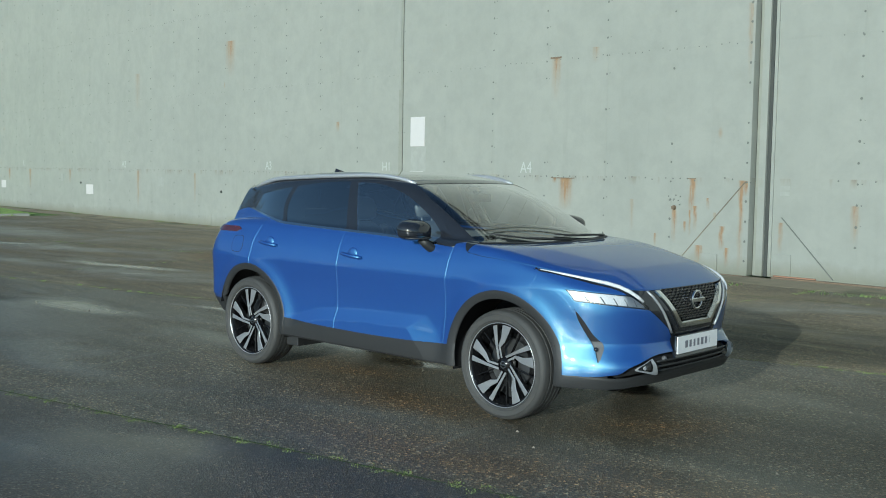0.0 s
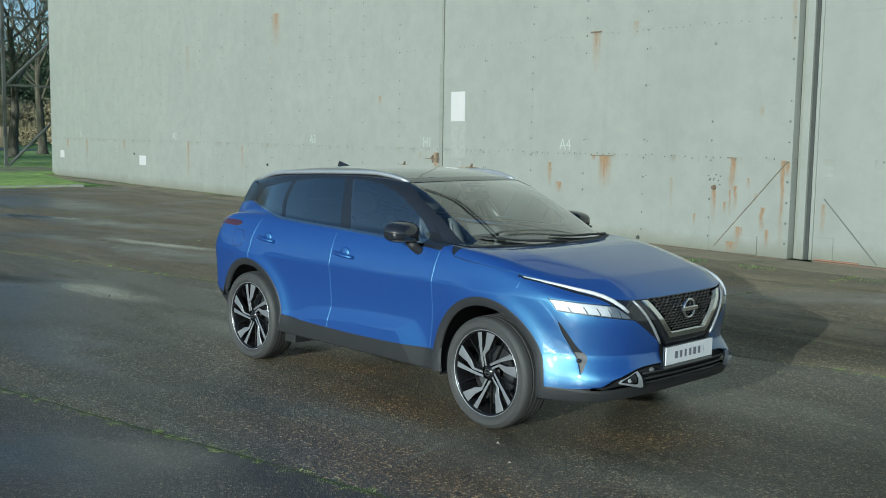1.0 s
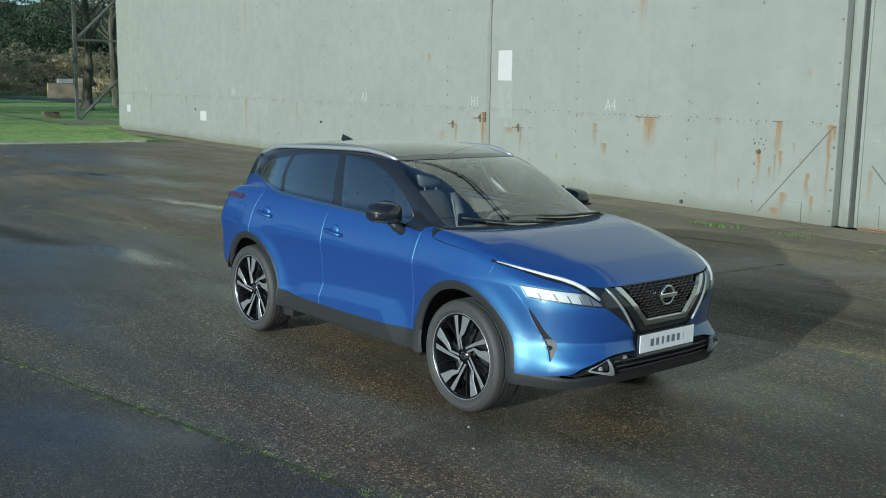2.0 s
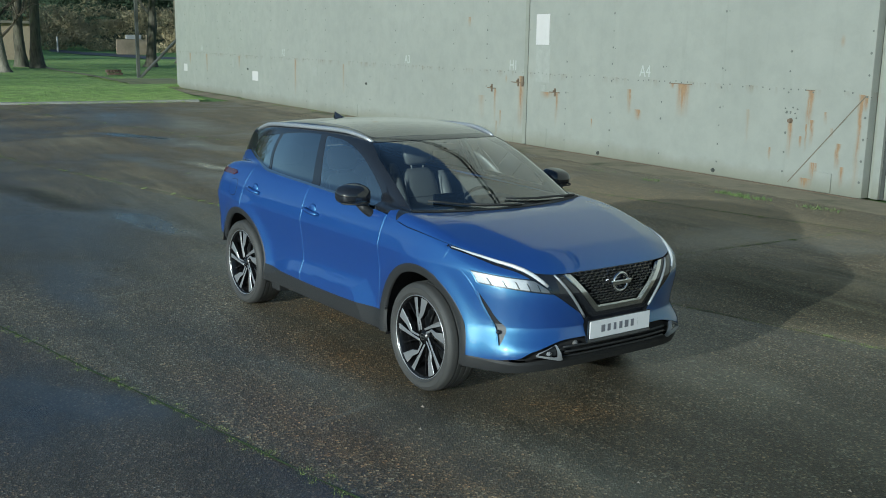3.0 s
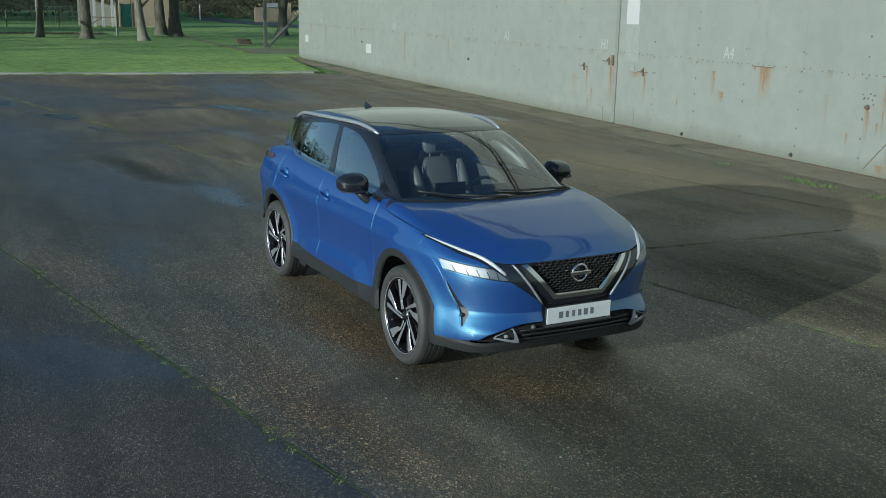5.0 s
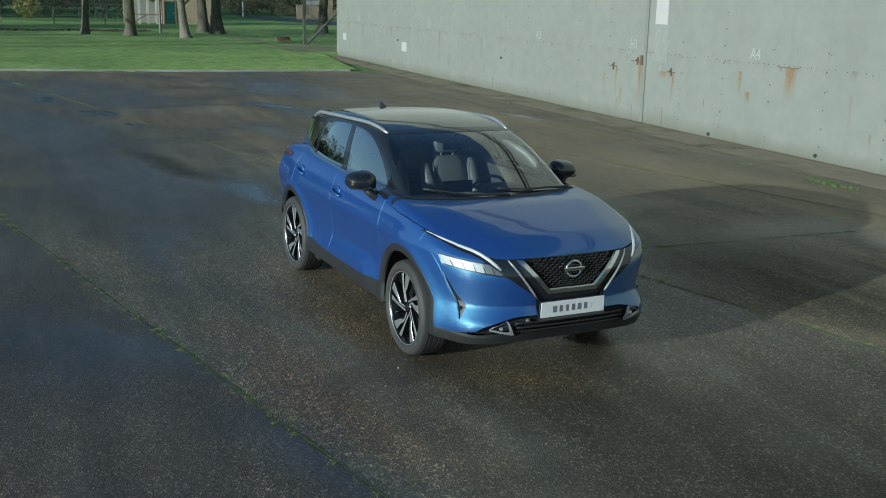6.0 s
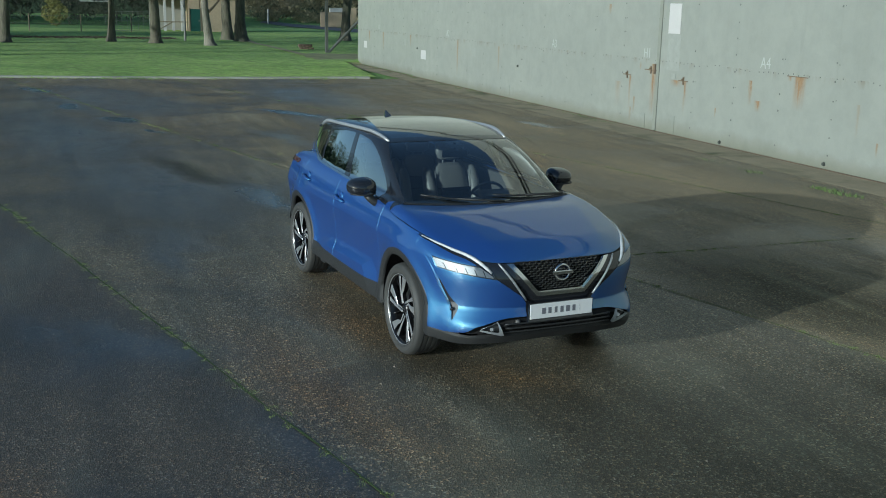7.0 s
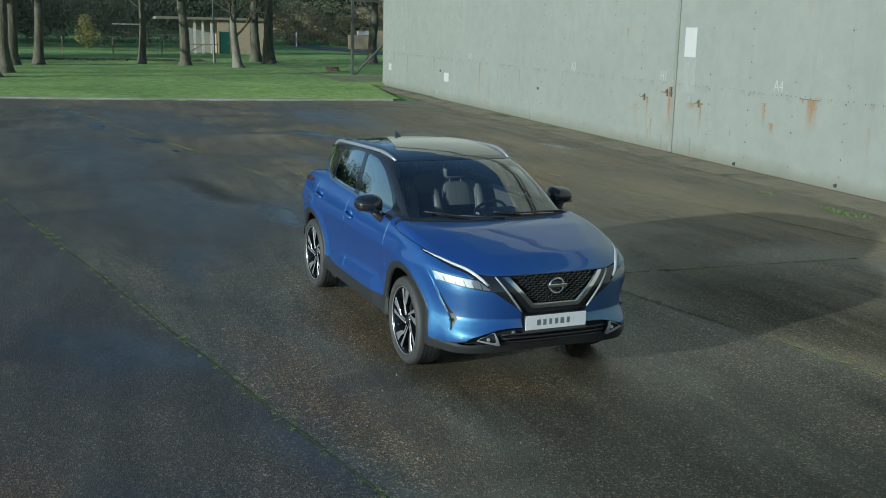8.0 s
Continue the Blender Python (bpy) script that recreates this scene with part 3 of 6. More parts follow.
def build_wheel(car):
    """A twenty-inch wheel, its face towards -y, with all that sits in it."""
    bm = bmesh.new()
    revolve(bm, [(0.271, -0.100), (0.275, -0.104), (0.271, -0.108), (0.264, -0.106), (0.258, -0.095), (0.244, -0.02), (0.236, 0.06), (0.262, 0.11), (0.272, 0.112), (0.274, 0.10)], 72)
    wheel = part("wheel", bm, ALLOY_BLACK, car, "black and machined alloy wheel", True)
    bm = bmesh.new()
    revolve(bm, [(0.2765, -0.106), (0.2755, -0.1105), (0.2730, -0.1105), (0.2715, -0.107)], 72)
    part("rim_edge", bm, MACHINED, wheel, smooth=True)
    prof = [(0.271, -0.098), (0.281, -0.112), (0.290, -0.1185), (0.293, -0.1215), (0.296, -0.1195), (0.312, -0.1215), (0.322, -0.121), (0.326, -0.1222), (0.329, -0.119), (0.338, -0.114), (0.349, -0.104), (0.3535, -0.094), (0.357, -0.080)]
    for g in (-0.058, -0.020, 0.020, 0.058):
        prof += [(0.3595, g - 0.007), (0.352, g - 0.0045), (0.352, g + 0.0045), (0.3595, g + 0.007)]
    prof += [(0.357, 0.080), (0.3535, 0.094), (0.349, 0.104), (0.338, 0.114), (0.305, 0.1215), (0.281, 0.112), (0.271, 0.098)]
    bm = bmesh.new()
    revolve(bm, prof, 96)
    part("tyre", bm, RUBBER, wheel, "black road tyre, slightly dusty", False).data.shade_smooth()
    wheel.children[-1].data.set_sharp_from_angle(angle=0.6)
    strip = [(-0.050, 0.026), (-0.036, 0.034), (-0.046, 0.125), (-0.050, 0.2655), (-0.086, 0.2560), (-0.066, 0.125)]
    blade = [(-0.024, 0.040), (-0.011, 0.042), (-0.022, 0.112), (0.016, 0.150), (0.074, 0.2595), (0.000, 0.2695), (-0.014, 0.178), (-0.039, 0.122)]
    rib = [(-0.004, 0.05), (0.004, 0.05), (0.004, 0.262), (-0.004, 0.262)]
    for outline, mats, lab, front, depth, turn in ((strip, [MACHINED, ALLOY_BLACK], "machined spoke", -0.097, 0.034, 0), (blade, [MACHINED, ALLOY_BLACK], "machined blade spoke", -0.100, 0.034, 0), (rib, [ALLOY_BLACK, ALLOY_BLACK], "", -0.078, 0.02, 30)):
        bm = bmesh.new()
        vs = prism(bm, outline, front, depth)
        for v in vs:                                  # the face dishes in towards the hub
            r = math.hypot(v.co.x, v.co.z)
            v.co.y += 0.022 * max(0, 1 - r / 0.25) ** 1.5
        bmesh.ops.bevel(bm, geom=[e for e in bm.edges if all(f.material_index == 1 for f in e.link_faces) is False], offset=0.002, segments=1, affect="EDGES")
        first = part("spoke", bm, mats, wheel, lab)
        for k in range(5):
            ob = first if k == 0 else new("spoke", first.data)
            ob.parent = wheel
            if lab:
                ob["label"] = lab
            ob.matrix_local = Matrix.Rotation(math.radians(72 * k + turn), 4, "Y")
    bm = bmesh.new()
    revolve(bm, [(0.0, -0.086), (0.026, -0.086), (0.030, -0.080), (0.055, -0.074), (0.058, -0.03), (0.0, -0.03)], 32)
    part("hub_cap", bm, ALLOY_BLACK, wheel, smooth=True)
    bm = bmesh.new()
    revolve(bm, [(0.019, -0.0875), (0.024, -0.0875), (0.024, -0.0855), (0.019, -0.0855)], 24, closed=True)
    box(bm, (-0.026, -0.0885, -0.004), (0.026, -0.086, 0.004))
    part("badge", bm, CHROME, wheel)
    bm = bmesh.new()
    revolve(bm, [(0.05, 0.03), (0.235, 0.03), (0.235, 0.034), (0.05, 0.034)], 48, closed=True)
    part("backing_plate", bm, INNER_BLACK, wheel)
    bm = bmesh.new()
    revolve(bm, [(0.06, -0.004), (0.165, -0.004), (0.165, 0.018), (0.06, 0.018)], 48, closed=True)
    part("brake_disc", bm, DISC, wheel)
    bm = bmesh.new()
    out = [(0.10 + 0.0, 0.01)]
    out = [(r * math.cos(t), r * math.sin(t)) for r, ts in ((0.178, np.linspace(-0.5, 0.5, 7)), (0.115, np.linspace(0.5, -0.5, 7))) for t in ts]
    prism(bm, out, -0.035, 0.07)
    part("brake_caliper", bm, [DISC, DISC], wheel).matrix_local = Matrix.Rotation(math.radians(-12), 4, "Y")
    return wheel


def cushion(bm, rows, m, power=3.2, sides=28):
    """A padded form lofted through (height, middle, half depth, half width), with rounded ends."""
    rings = []
    for h, mid, d, w in rows:
        ring = []
        for k in range(sides):
            t = 2 * math.pi * k / sides
            cx, cy = math.cos(t), math.sin(t)
            ring.append(bm.verts.new(m @ Vector((mid + d * math.copysign(abs(cx) ** (2 / power), cx), w * math.copysign(abs(cy) ** (2 / power), cy), h))))
        rings.append(ring)
    for p, q in zip(rings, rings[1:]):
        for k in range(sides):
            bm.faces.new((p[k], p[(k + 1) % sides], q[(k + 1) % sides], q[k]))
    bm.faces.new(rings[0][::-1]), bm.faces.new(rings[-1])
    bmesh.ops.recalc_face_normals(bm, faces=bm.faces[:])


def build_seat(car, x, y, wide=0.25, back=0.66):
    base = Matrix.Translation((x, y, 0.0))
    bm = bmesh.new()
    cushion(bm, [(0.40, 0.0, 0.20, wide * 0.8), (0.43, 0.0, 0.26, wide), (0.54, 0.01, 0.27, wide * 1.02), (0.585, 0.01, 0.25, wide * 0.95), (0.60, 0.01, 0.20, wide * 0.75)], base)
    seat = part("seat", bm, SEAT, car, "dark leather car seat", True)
    lean = Matrix.Translation((x - 0.22, y, 0.55)) @ Matrix.Rotation(math.radians(-16), 4, "Y")
    bm = bmesh.new()
    cushion(bm, [(0.0, 0.0, 0.05, wide * 0.6), (0.03, 0.0, 0.075, wide * 0.74), (back * 0.45, 0.0, 0.065, wide * 0.72), (back * 0.75, -0.01, 0.06, wide * 0.70), (back * 0.93, -0.015, 0.05, wide * 0.62), (back, -0.02, 0.03, wide * 0.45)], lean)
    part("backrest", bm, SEAT, seat, smooth=True)
    for s in (-1, 1):
        bm = bmesh.new()
        side = lean @ Matrix.Translation((0.012, s * wide * 0.84, 0)) @ Matrix.Rotation(math.radians(-s * 3), 4, "X")
        cushion(bm, [(0.02, 0.0, 0.05, 0.03), (0.05, 0.01, 0.085, 0.052), (back * 0.45, 0.015, 0.088, 0.056), (back * 0.70, 0.0, 0.072, 0.052), (back * 0.86, -0.012, 0.052, 0.045), (back * 0.95, -0.02, 0.03, 0.025)], side, 2.4, 20)
        part("bolster", bm, SEAT, seat, smooth=True)
        bm = bmesh.new()
        tube(bm, [lean @ Vector((0.070 - 0.004 * k, s * wide * 0.70, 0.06 + k * back * 0.13)) for k in range(7)], 0.0035, 6)
        part("piping", bm, LIGHT_TRIM, seat, "pale seat piping")
    for k in range(3):
        bm = bmesh.new()
        tube(bm, [lean @ Vector((0.066 - 0.004 * k, wide * 0.66 * t, back * (0.22 + 0.2 * k))) for t in (-1, -0.5, 0, 0.5, 1)], 0.004, 6)
        part("seam", bm, DASH, seat)
    bm = bmesh.new()
    cushion(bm, [(back + 0.03, 0.0, 0.03, 0.08), (back + 0.05, 0.0, 0.048, 0.12), (back + 0.13, 0.006, 0.052, 0.135), (back + 0.19, 0.0, 0.045, 0.12), (back + 0.215, -0.005, 0.025, 0.085)], lean, 2.8, 24)
    part("headrest", bm, SEAT, seat, smooth=True)
    for s in (-1, 1):
        bm = bmesh.new()
        rod(bm, lean @ Vector((0, s * 0.06, back - 0.02)), lean @ Vector((0, s * 0.06, back + 0.06)), 0.007)
        part("headrest_post", bm, SEAT, seat)


def furnish_car(car):
    # wheels
    first = build_wheel(car)
    first.matrix_local = pose(HUB_X, -0.775, HUB_Z, 0, 0, 0)
    for m in (pose(-HUB_X, -0.775, HUB_Z, 0, 0, 0), pose(HUB_X, 0.775, HUB_Z, 0, 0, 180), pose(-HUB_X, 0.775, HUB_Z, 0, 25, 180)):
        copy_thing(first, m)
    # wheel housings and floor
    for hx in (HUB_X, -HUB_X):
        for s in (-1, 1):
            bm = bmesh.new()
            pts = [(0.44 * math.cos(t), 0.44 * math.sin(t)) for t in np.linspace(-0.25, math.pi + (0.25 if hx > 0 else -0.22), 25)]
            rings = [[bm.verts.new((hx + u, s * yy, HUB_Z + 0.02 + v)) for u, v in pts] for yy in (0.55, 0.87)]
            for i in range(len(pts) - 1):
                bm.faces.new((rings[0][i], rings[0][i + 1], rings[1][i + 1], rings[1][i]))
            part("wheel_housing", bm, INNER_BLACK, car, smooth=True)
    bm = bmesh.new()
    box(bm, (-1.95, -0.56, 0.23), (2.0, 0.56, 0.42), 0.05)
    box(bm, (-0.88, -0.82, 0.27), (0.88, 0.82, 0.42), 0.03)
    part("floor_pan", bm, INNER_BLACK, car)
    bm = bmesh.new()
    box(bm, (-0.96, -0.80, 0.20), (-0.82, -0.50, 0.30), 0.01)
    part("mud_deflector", bm, TRIM_BLACK, car)
    # firewall and cabin
    bm = bmesh.new()
    box(bm, (0.40, -0.70, 0.72), (0.86, 0.70, 1.03), 0.07)
    box(bm, (0.80, -0.66, 0.85), (1.10, 0.66, 1.055), 0.03)
    dash = part("dashboard", bm, DASH, car, "dark dashboard", True)
    bm = bmesh.new()
    box(bm, (0.40, 0.18, 1.02), (0.60, 0.54, 1.085), 0.03)
    part("instrument_hood", bm, DASH, dash, smooth=True)
    bm = bmesh.new()
    box(bm, (0.41, -0.14, 1.0), (0.43, 0.14, 1.12), 0.008)
    part("centre_screen", bm, GLOSS_BLACK, dash)
    for y in (-0.36, 0.36):
        build_seat(car, -0.12, y)
    for y in (-0.40, 0.40):
        build_seat(car, -0.98, y, 0.27, 0.62)
    bm = bmesh.new()
    tw = Matrix.Translation((0.28, 0.36, 0.965)) @ Matrix.Rotation(math.radians(-66), 4, "Y")
    ring = [tw @ Vector((0.18 * math.cos(t), 0.18 * math.sin(t), 0)) for t in np.linspace(0, 2 * math.pi, 33)]
    tube(bm, ring, 0.014, 8)
    sw = part("steering_wheel", bm, DASH, car, "dark steering wheel", True)
    bm = bmesh.new()
    box(bm, (-0.05, -0.06, -0.03), (0.05, 0.06, 0.0), 0.015, tw)
    for a in (90, 210, 330):
        t = math.radians(a)
        rod(bm, tw @ Vector((0, 0, -0.012)), tw @ Vector((0.17 * math.cos(t + 1.57), 0.17 * math.sin(t + 1.57), -0.002)), 0.014, sides=6)
    part("steering_hub", bm, DASH, sw)
    bm = bmesh.new()
    box(bm, (0.36, -0.12, 1.375), (0.385, 0.12, 1.44), 0.012)
    rod(bm, (0.37, 0, 1.43), (0.36, 0, 1.50), 0.012)
    part("interior_mirror", bm, GLOSS_BLACK, car)
    bm = bmesh.new()
    box(bm, (0.31, -0.07, 1.462), (0.42, 0.07, 1.49), 0.01)
    part("sensor_housing", bm, SEAT, car, "camera housing behind the windscreen")
    for s in (-1, 1):
        bm = bmesh.new()
        box(bm, (-1.25, s * 0.78, 0.42), (0.80, s * 0.81, 1.10), 0.02)
        part("door_lining", bm, DASH, car)
    bm = bmesh.new()
    box(bm, (-1.85, -0.60, 0.42), (-1.35, 0.60, 1.02), 0.03)
    part("parcel_shelf", bm, DASH, car)

    for s in (-1, 1):
        # door mirrors
        bm = bmesh.new()
        bmesh.ops.create_uvsphere(bm, u_segments=32, v_segments=20, radius=1.0)
        for v in bm.verts:
            c = [math.copysign(abs(k) ** 0.72, k) for k in v.co]
            t = (c[0] + 1) / 2
            o = (1 + s * c[1]) / 2
            v.co = (c[0] * (0.108 - 0.022 * o) - 0.01 - 0.02 * o, c[1] * (0.122 - 0.014 * t), c[2] * (0.092 - 0.018 * t - 0.022 * o) + 0.012 * (1 - t))
            if v.co.x < -0.088:
                v.co.x = -0.088
        bmesh.ops.transform(bm, matrix=Matrix.Translation((0.60, s * 0.934, 1.188)) @ Matrix.Rotation(math.radians(s * -7), 4, "Z"), verts=bm.verts[:])
        mir = part("door_mirror", bm, GLOSS_BLACK, car, "gloss black door mirror", True)
        bm = bmesh.new()
        tube(bm, [(0.665, s * 0.815, 1.062), (0.66, s * 0.850, 1.078), (0.645, s * 0.878, 1.105), (0.63, s * 0.905, 1.145)], [0.044, 0.042, 0.044, 0.05], 12, 0.75)
        part("mirror_arm", bm, TRIM_BLACK, mir, smooth=True)
        bm = bmesh.new()
        tube(bm, [(0.60 + 0.100 * math.cos(t), s * (0.934 + 0.106 * math.sin(t)), 1.148) for t in np.linspace(-1.2, 1.5, 12)], 0.006, 6)
        part("mirror_crease", bm, TRIM_BLACK, mir, smooth=True)
        bm = bmesh.new()
        q = [(0.665, 1.128), (0.82, 1.118), (0.675, 1.245)]
        a = [bm.verts.new((x, s * (float(house_side(np.array(x), np.array(z))) + 0.008), z)) for x, z in q]
        b = [bm.verts.new((x, s * (float(house_side(np.array(x), np.array(z))) - 0.03), z)) for x, z in q]
        bm.faces.new(a), bm.faces.new(b[::-1])
        for i in range(3):
            bm.faces.new((a[i], b[i], b[(i + 1) % 3], a[(i + 1) % 3]))
        bmesh.ops.recalc_face_normals(bm, faces=bm.faces[:])
        part("mirror_sail", bm, GLOSS_BLACK, car)
        # door handles on shallow bowls
        for hx, hz in ((-0.094, 0.979), (-1.091, 1.010)):
            y0 = surf("y", hx, hz, 1.2)
            bm = bmesh.new()
            tube(bm, [(hx + d, s * (y0 + o), hz - 0.010 * d / 0.1) for d, o in ((-0.108, 0.002), (-0.095, 0.020), (-0.05, 0.030), (0.03, 0.031), (0.085, 0.022), (0.108, 0.002))], [0.012, 0.015, 0.0155, 0.0155, 0.015, 0.010], 10, 0.95)
            h = part("door_handle", bm, BLUE, car, "body-coloured door handle", True)
            bm = bmesh.new()
            bmesh.ops.create_uvsphere(bm, u_segments=24, v_segments=12, radius=1.0, matrix=Matrix.Translation((hx - 0.006, s * (y0 - 0.012), hz)) @ Matrix.Diagonal((0.060, 0.0185, 0.058, 1)))
            part("handle_bowl", bm, BLUE, h, smooth=True)
        # roof rails
        xs = np.linspace(0.235, -1.72, 26)
        ry = curve((0.24, 0.560), (0.0, 0.588), (-0.6, 0.615), (-1.2, 0.590), (-1.75, 0.515))
        pts, rad = [], []
        for k, x in enumerate(xs):
            y = float(ry(x))
            e = min(k, 25 - k) / 4
            pts.append((x, s * y, surf("z", x, y, 1.9) + 0.024 * min(1, e) ** 0.6 - 0.004))
            rad.append(0.009 + 0.006 * min(1, e + 0.3))
        bm = bmesh.new()
        tube(bm, pts, rad, 12, 1.1)
        part("roof_rail", bm, RAIL_SILVER, car, "silver roof rail", True)
        # lamp inserts
        hl = [c for c in car.children if c.name.startswith("headlight")][0 if s < 0 else 1]
        bm = bmesh.new()
        guide = [(0.832, 0.999), (0.785, 0.977), (0.72, 0.950), (0.665, 0.931), (0.63, 0.912), (0.60, 0.888), (0.565, 0.853), (0.535, 0.822)]
        tube(bm, [(surf("x", a, z, 2.6) + 0.002, s * a, z) for a, z in guide], [0.004, 0.008, 0.011, 0.0125, 0.0135, 0.0135, 0.0125, 0.010], 8, 0.95)
        part("daytime_light", bm, LAMP_GLOW, hl, "white light guide strip", True)
        panel("lamp_chrome", REFLECTOR, [sided(s), lambda x, y, z: lamp_top(x, y, z) - 0.006, lambda x, y, z: 0.024 - lamp_top(x, y, z), lambda x, y, z: lamp_in(x, y, z) - 0.03, lambda x, y, z: x - 1.5, lamp_out], hl, "bright upper lamp strip", lift=-0.004, depth=0.008)
        for k in range(6):
            a0 = 0.530 + 0.052 * k
            panel("lamp_module", REFLECTOR, [sided(s), lambda x, y, z: lamp_top(x, y, z) - 0.008, lambda x, y, z: lamp_bottom(x, y, z) - 0.006, lambda x, y, z, a0=a0: A(y) - a0 - (z - 0.8) * 0.3, lambda x, y, z, a0=a0: a0 + 0.045 + (z - 0.8) * 0.3 - A(y), lambda x, y, z: x - 1.5, lamp_out], hl, "bright lamp reflector", lift=-0.006, depth=0.006)
        bm = bmesh.new()
        tube(bm, [(surf("x", 0.325 + (z - 0.675) * 0.74, z, 2.6) + 0.004, s * (0.325 + (z - 0.675) * 0.74), z) for z in np.linspace(0.885, 0.612, 10)], [0.005] + [0.008] * 8 + [0.006], 8)
        part("surround_edge", bm, RAIL_SILVER, car, "satin silver edge of the grille surround", True)
        # fog lamp corner with chrome trim
        fx = lambda a, z, o=0.0: (surf("x", a, z, 2.6) + o, s * a, z)
        fog_out = inside(lambda x, y, z: A(y) - 0.452 - (z - 0.372) * 0.5, lambda x, y, z: z - 0.372 - (A(y) - 0.452) * 0.22, lambda x, y, z: 0.412 + (0.635 - A(y)) * 0.415 - z, lambda x, y, z: x - 1.6)
        fog_in = inside(lambda x, y, z: A(y) - 0.482 - (z - 0.372) * 0.20, lambda x, y, z: z - 0.376 - (A(y) - 0.452) * 0.22, lambda x, y, z: 0.4115 + (0.635 - A(y)) * 0.415 - z, lambda x, y, z: x - 1.6)
        fog = panel("fog_trim", RAIL_SILVER, [sided(s), fog_out, not_(fog_in)], car, "bright three-cornered fog lamp trim", lift=0.014, depth=0.02)
        panel("fog_bezel", TRIM_BLACK, [sided(s), fog_in], fog, lift=-0.02, depth=0)
        bm = bmesh.new()
        rod(bm, fx(0.535, 0.414, -0.03), fx(0.535, 0.414, -0.006), 0.017, 0.015, 20)
        part("fog_lens", bm, LENS, fog, smooth=True)
        bm = bmesh.new()
        rod(bm, fx(0.535, 0.414, -0.032), fx(0.535, 0.414, -0.018), 0.012, 0.014, 16)
        part("fog_lamp", bm, REFLECTOR, fog)
        bm = bmesh.new()
        bmesh.ops.create_uvsphere(bm, u_segments=16, v_segments=8, radius=0.014, matrix=Matrix.Translation((surf("x", 0.745, 0.530, 2.6) - 0.012, s * 0.748, 0.528)))
        part("parking_sensor", bm, GLOSS_BLACK, car, smooth=True)
    # grille mesh of short bright-edged dashes
    bm = bmesh.new()
    row = 0
    z = 0.688
    while z < 0.892:
        half = 0.190 + (z - 0.675) * 0.93
        step = 0.047
        n = int(half / step) + 1
        for k in range(-n, n + 1):
            y = (k + 0.5 * (row % 2)) * step
            if abs(y + 0.003) > half - 0.030:
                continue
            x = surf("x", abs(y), z, 2.6)
            box(bm, (x - 0.030, y - 0.017, z - 0.0035), (x - 0.006, y + 0.017, z + 0.0035), 0.0, None)
            box(bm, (x - 0.034, y + 0.017, z - 0.0035), (x - 0.018, y + 0.0225, z + 0.0115), 0.0, None)
        z += 0.0165
        row += 1
    tagged(part("grille_mesh", bm, simple("grille_gloss", (0.26, 0.265, 0.275), 0.16, 0.9), car, "gloss black grille mesh of staggered dashes"), kind="stuff")
    # emblem: ring and bar
    ex = surf("x", 0.0, 0.802, 2.6)
    bm = bmesh.new()
    rg = [(ex + 0.012, 0.060 * math.cos(t), 0.802 + 0.056 * math.sin(t)) for t in np.linspace(0, 2 * math.pi, 37)]
    tube(bm, rg, 0.0085, 8)
    em = part("emblem", bm, CHROME, car, "round chrome emblem with plain bar", True)
    bm = bmesh.new()
    box(bm, (ex + 0.004, -0.082, 0.788), (ex + 0.026, 0.082, 0.816), 0.005)
    part("emblem_bar", bm, CHROME, em)
    bm = bmesh.new()
    revolve(bm, [(0.0, 0.0), (0.052, 0.0), (0.052, 0.006), (0.0, 0.006)], 32)
    bmesh.ops.transform(bm, matrix=Matrix.Translation((ex - 0.012, 0, 0.802)) @ Matrix.Rotation(math.radians(90), 4, "Z"), verts=bm.verts[:])
    part("emblem_disc", bm, GLOSS_BLACK, em)
    # plate with plain bars in place of its writing
    bm = bmesh.new()
    box(bm, (2.232, -0.267, 0.469), (2.246, 0.267, 0.591), 0.004)
    plate = part("plate_holder", bm, GLOSS_BLACK, car)
    bm = bmesh.new()
    box(bm, (2.244, -0.260, 0.475), (2.252, 0.260, 0.585), 0.003)
    part("number_plate", bm, PLATE_WHITE, plate, "white plate with plain dark bars")
    for k, w in enumerate((0.040, 0.034, 0.030, 0.034, 0.040, 0.034, 0.008)):
        y = -0.150 + k * 0.0505
        bm = bmesh.new()
        box(bm, (2.2515, y - w / 2 + 0.004, 0.508), (2.2535, y + w / 2 - 0.004, 0.553))
        part("plate_bar", bm, PLATE_INK, plate)
    # lower grille bars
    for z in (0.388, 0.418, 0.448):
        bm = bmesh.new()
        tube(bm, [(surf("x", abs(y), z, 2.6) - 0.018, y, z) for y in np.linspace(-0.44, 0.44, 17)], 0.009, 6, 0.7)
        part("lower_grille_bar", bm, TRIM_BLACK, car, smooth=True)
    bm = bmesh.new()
    bmesh.ops.create_uvsphere(bm, u_segments=16, v_segments=8, radius=0.018, matrix=Matrix.Translation((2.2, -0.33, 0.452)))
    part("front_radar", bm, DASH, car, smooth=True)
    # wipers lie on the windscreen's foot
    for y0, y1 in ((-0.58, -0.03), (0.02, 0.60)):
        def on(y, up, d):
            x = 1.165 - 0.30 * y * y - up
            return (x, y, surf("z", x, abs(y), 1.9) + d)
        bm = bmesh.new()
        tube(bm, [on(y0 + (y1 - y0) * t, 0.015 + 0.075 * (1 - t), 0.012) for t in np.linspace(0, 1, 9)], 0.006, 6, 1.2)
        w = part("wiper", bm, TRIM_BLACK, car, "black windscreen wiper", True)
        bm = bmesh.new()
        tube(bm, [on(y1 + 0.10, -0.02, 0.012), on(y1 - 0.05, 0.0, 0.02), on((y0 + y1) / 2, 0.045, 0.022)], [0.011, 0.009, 0.006], 6)
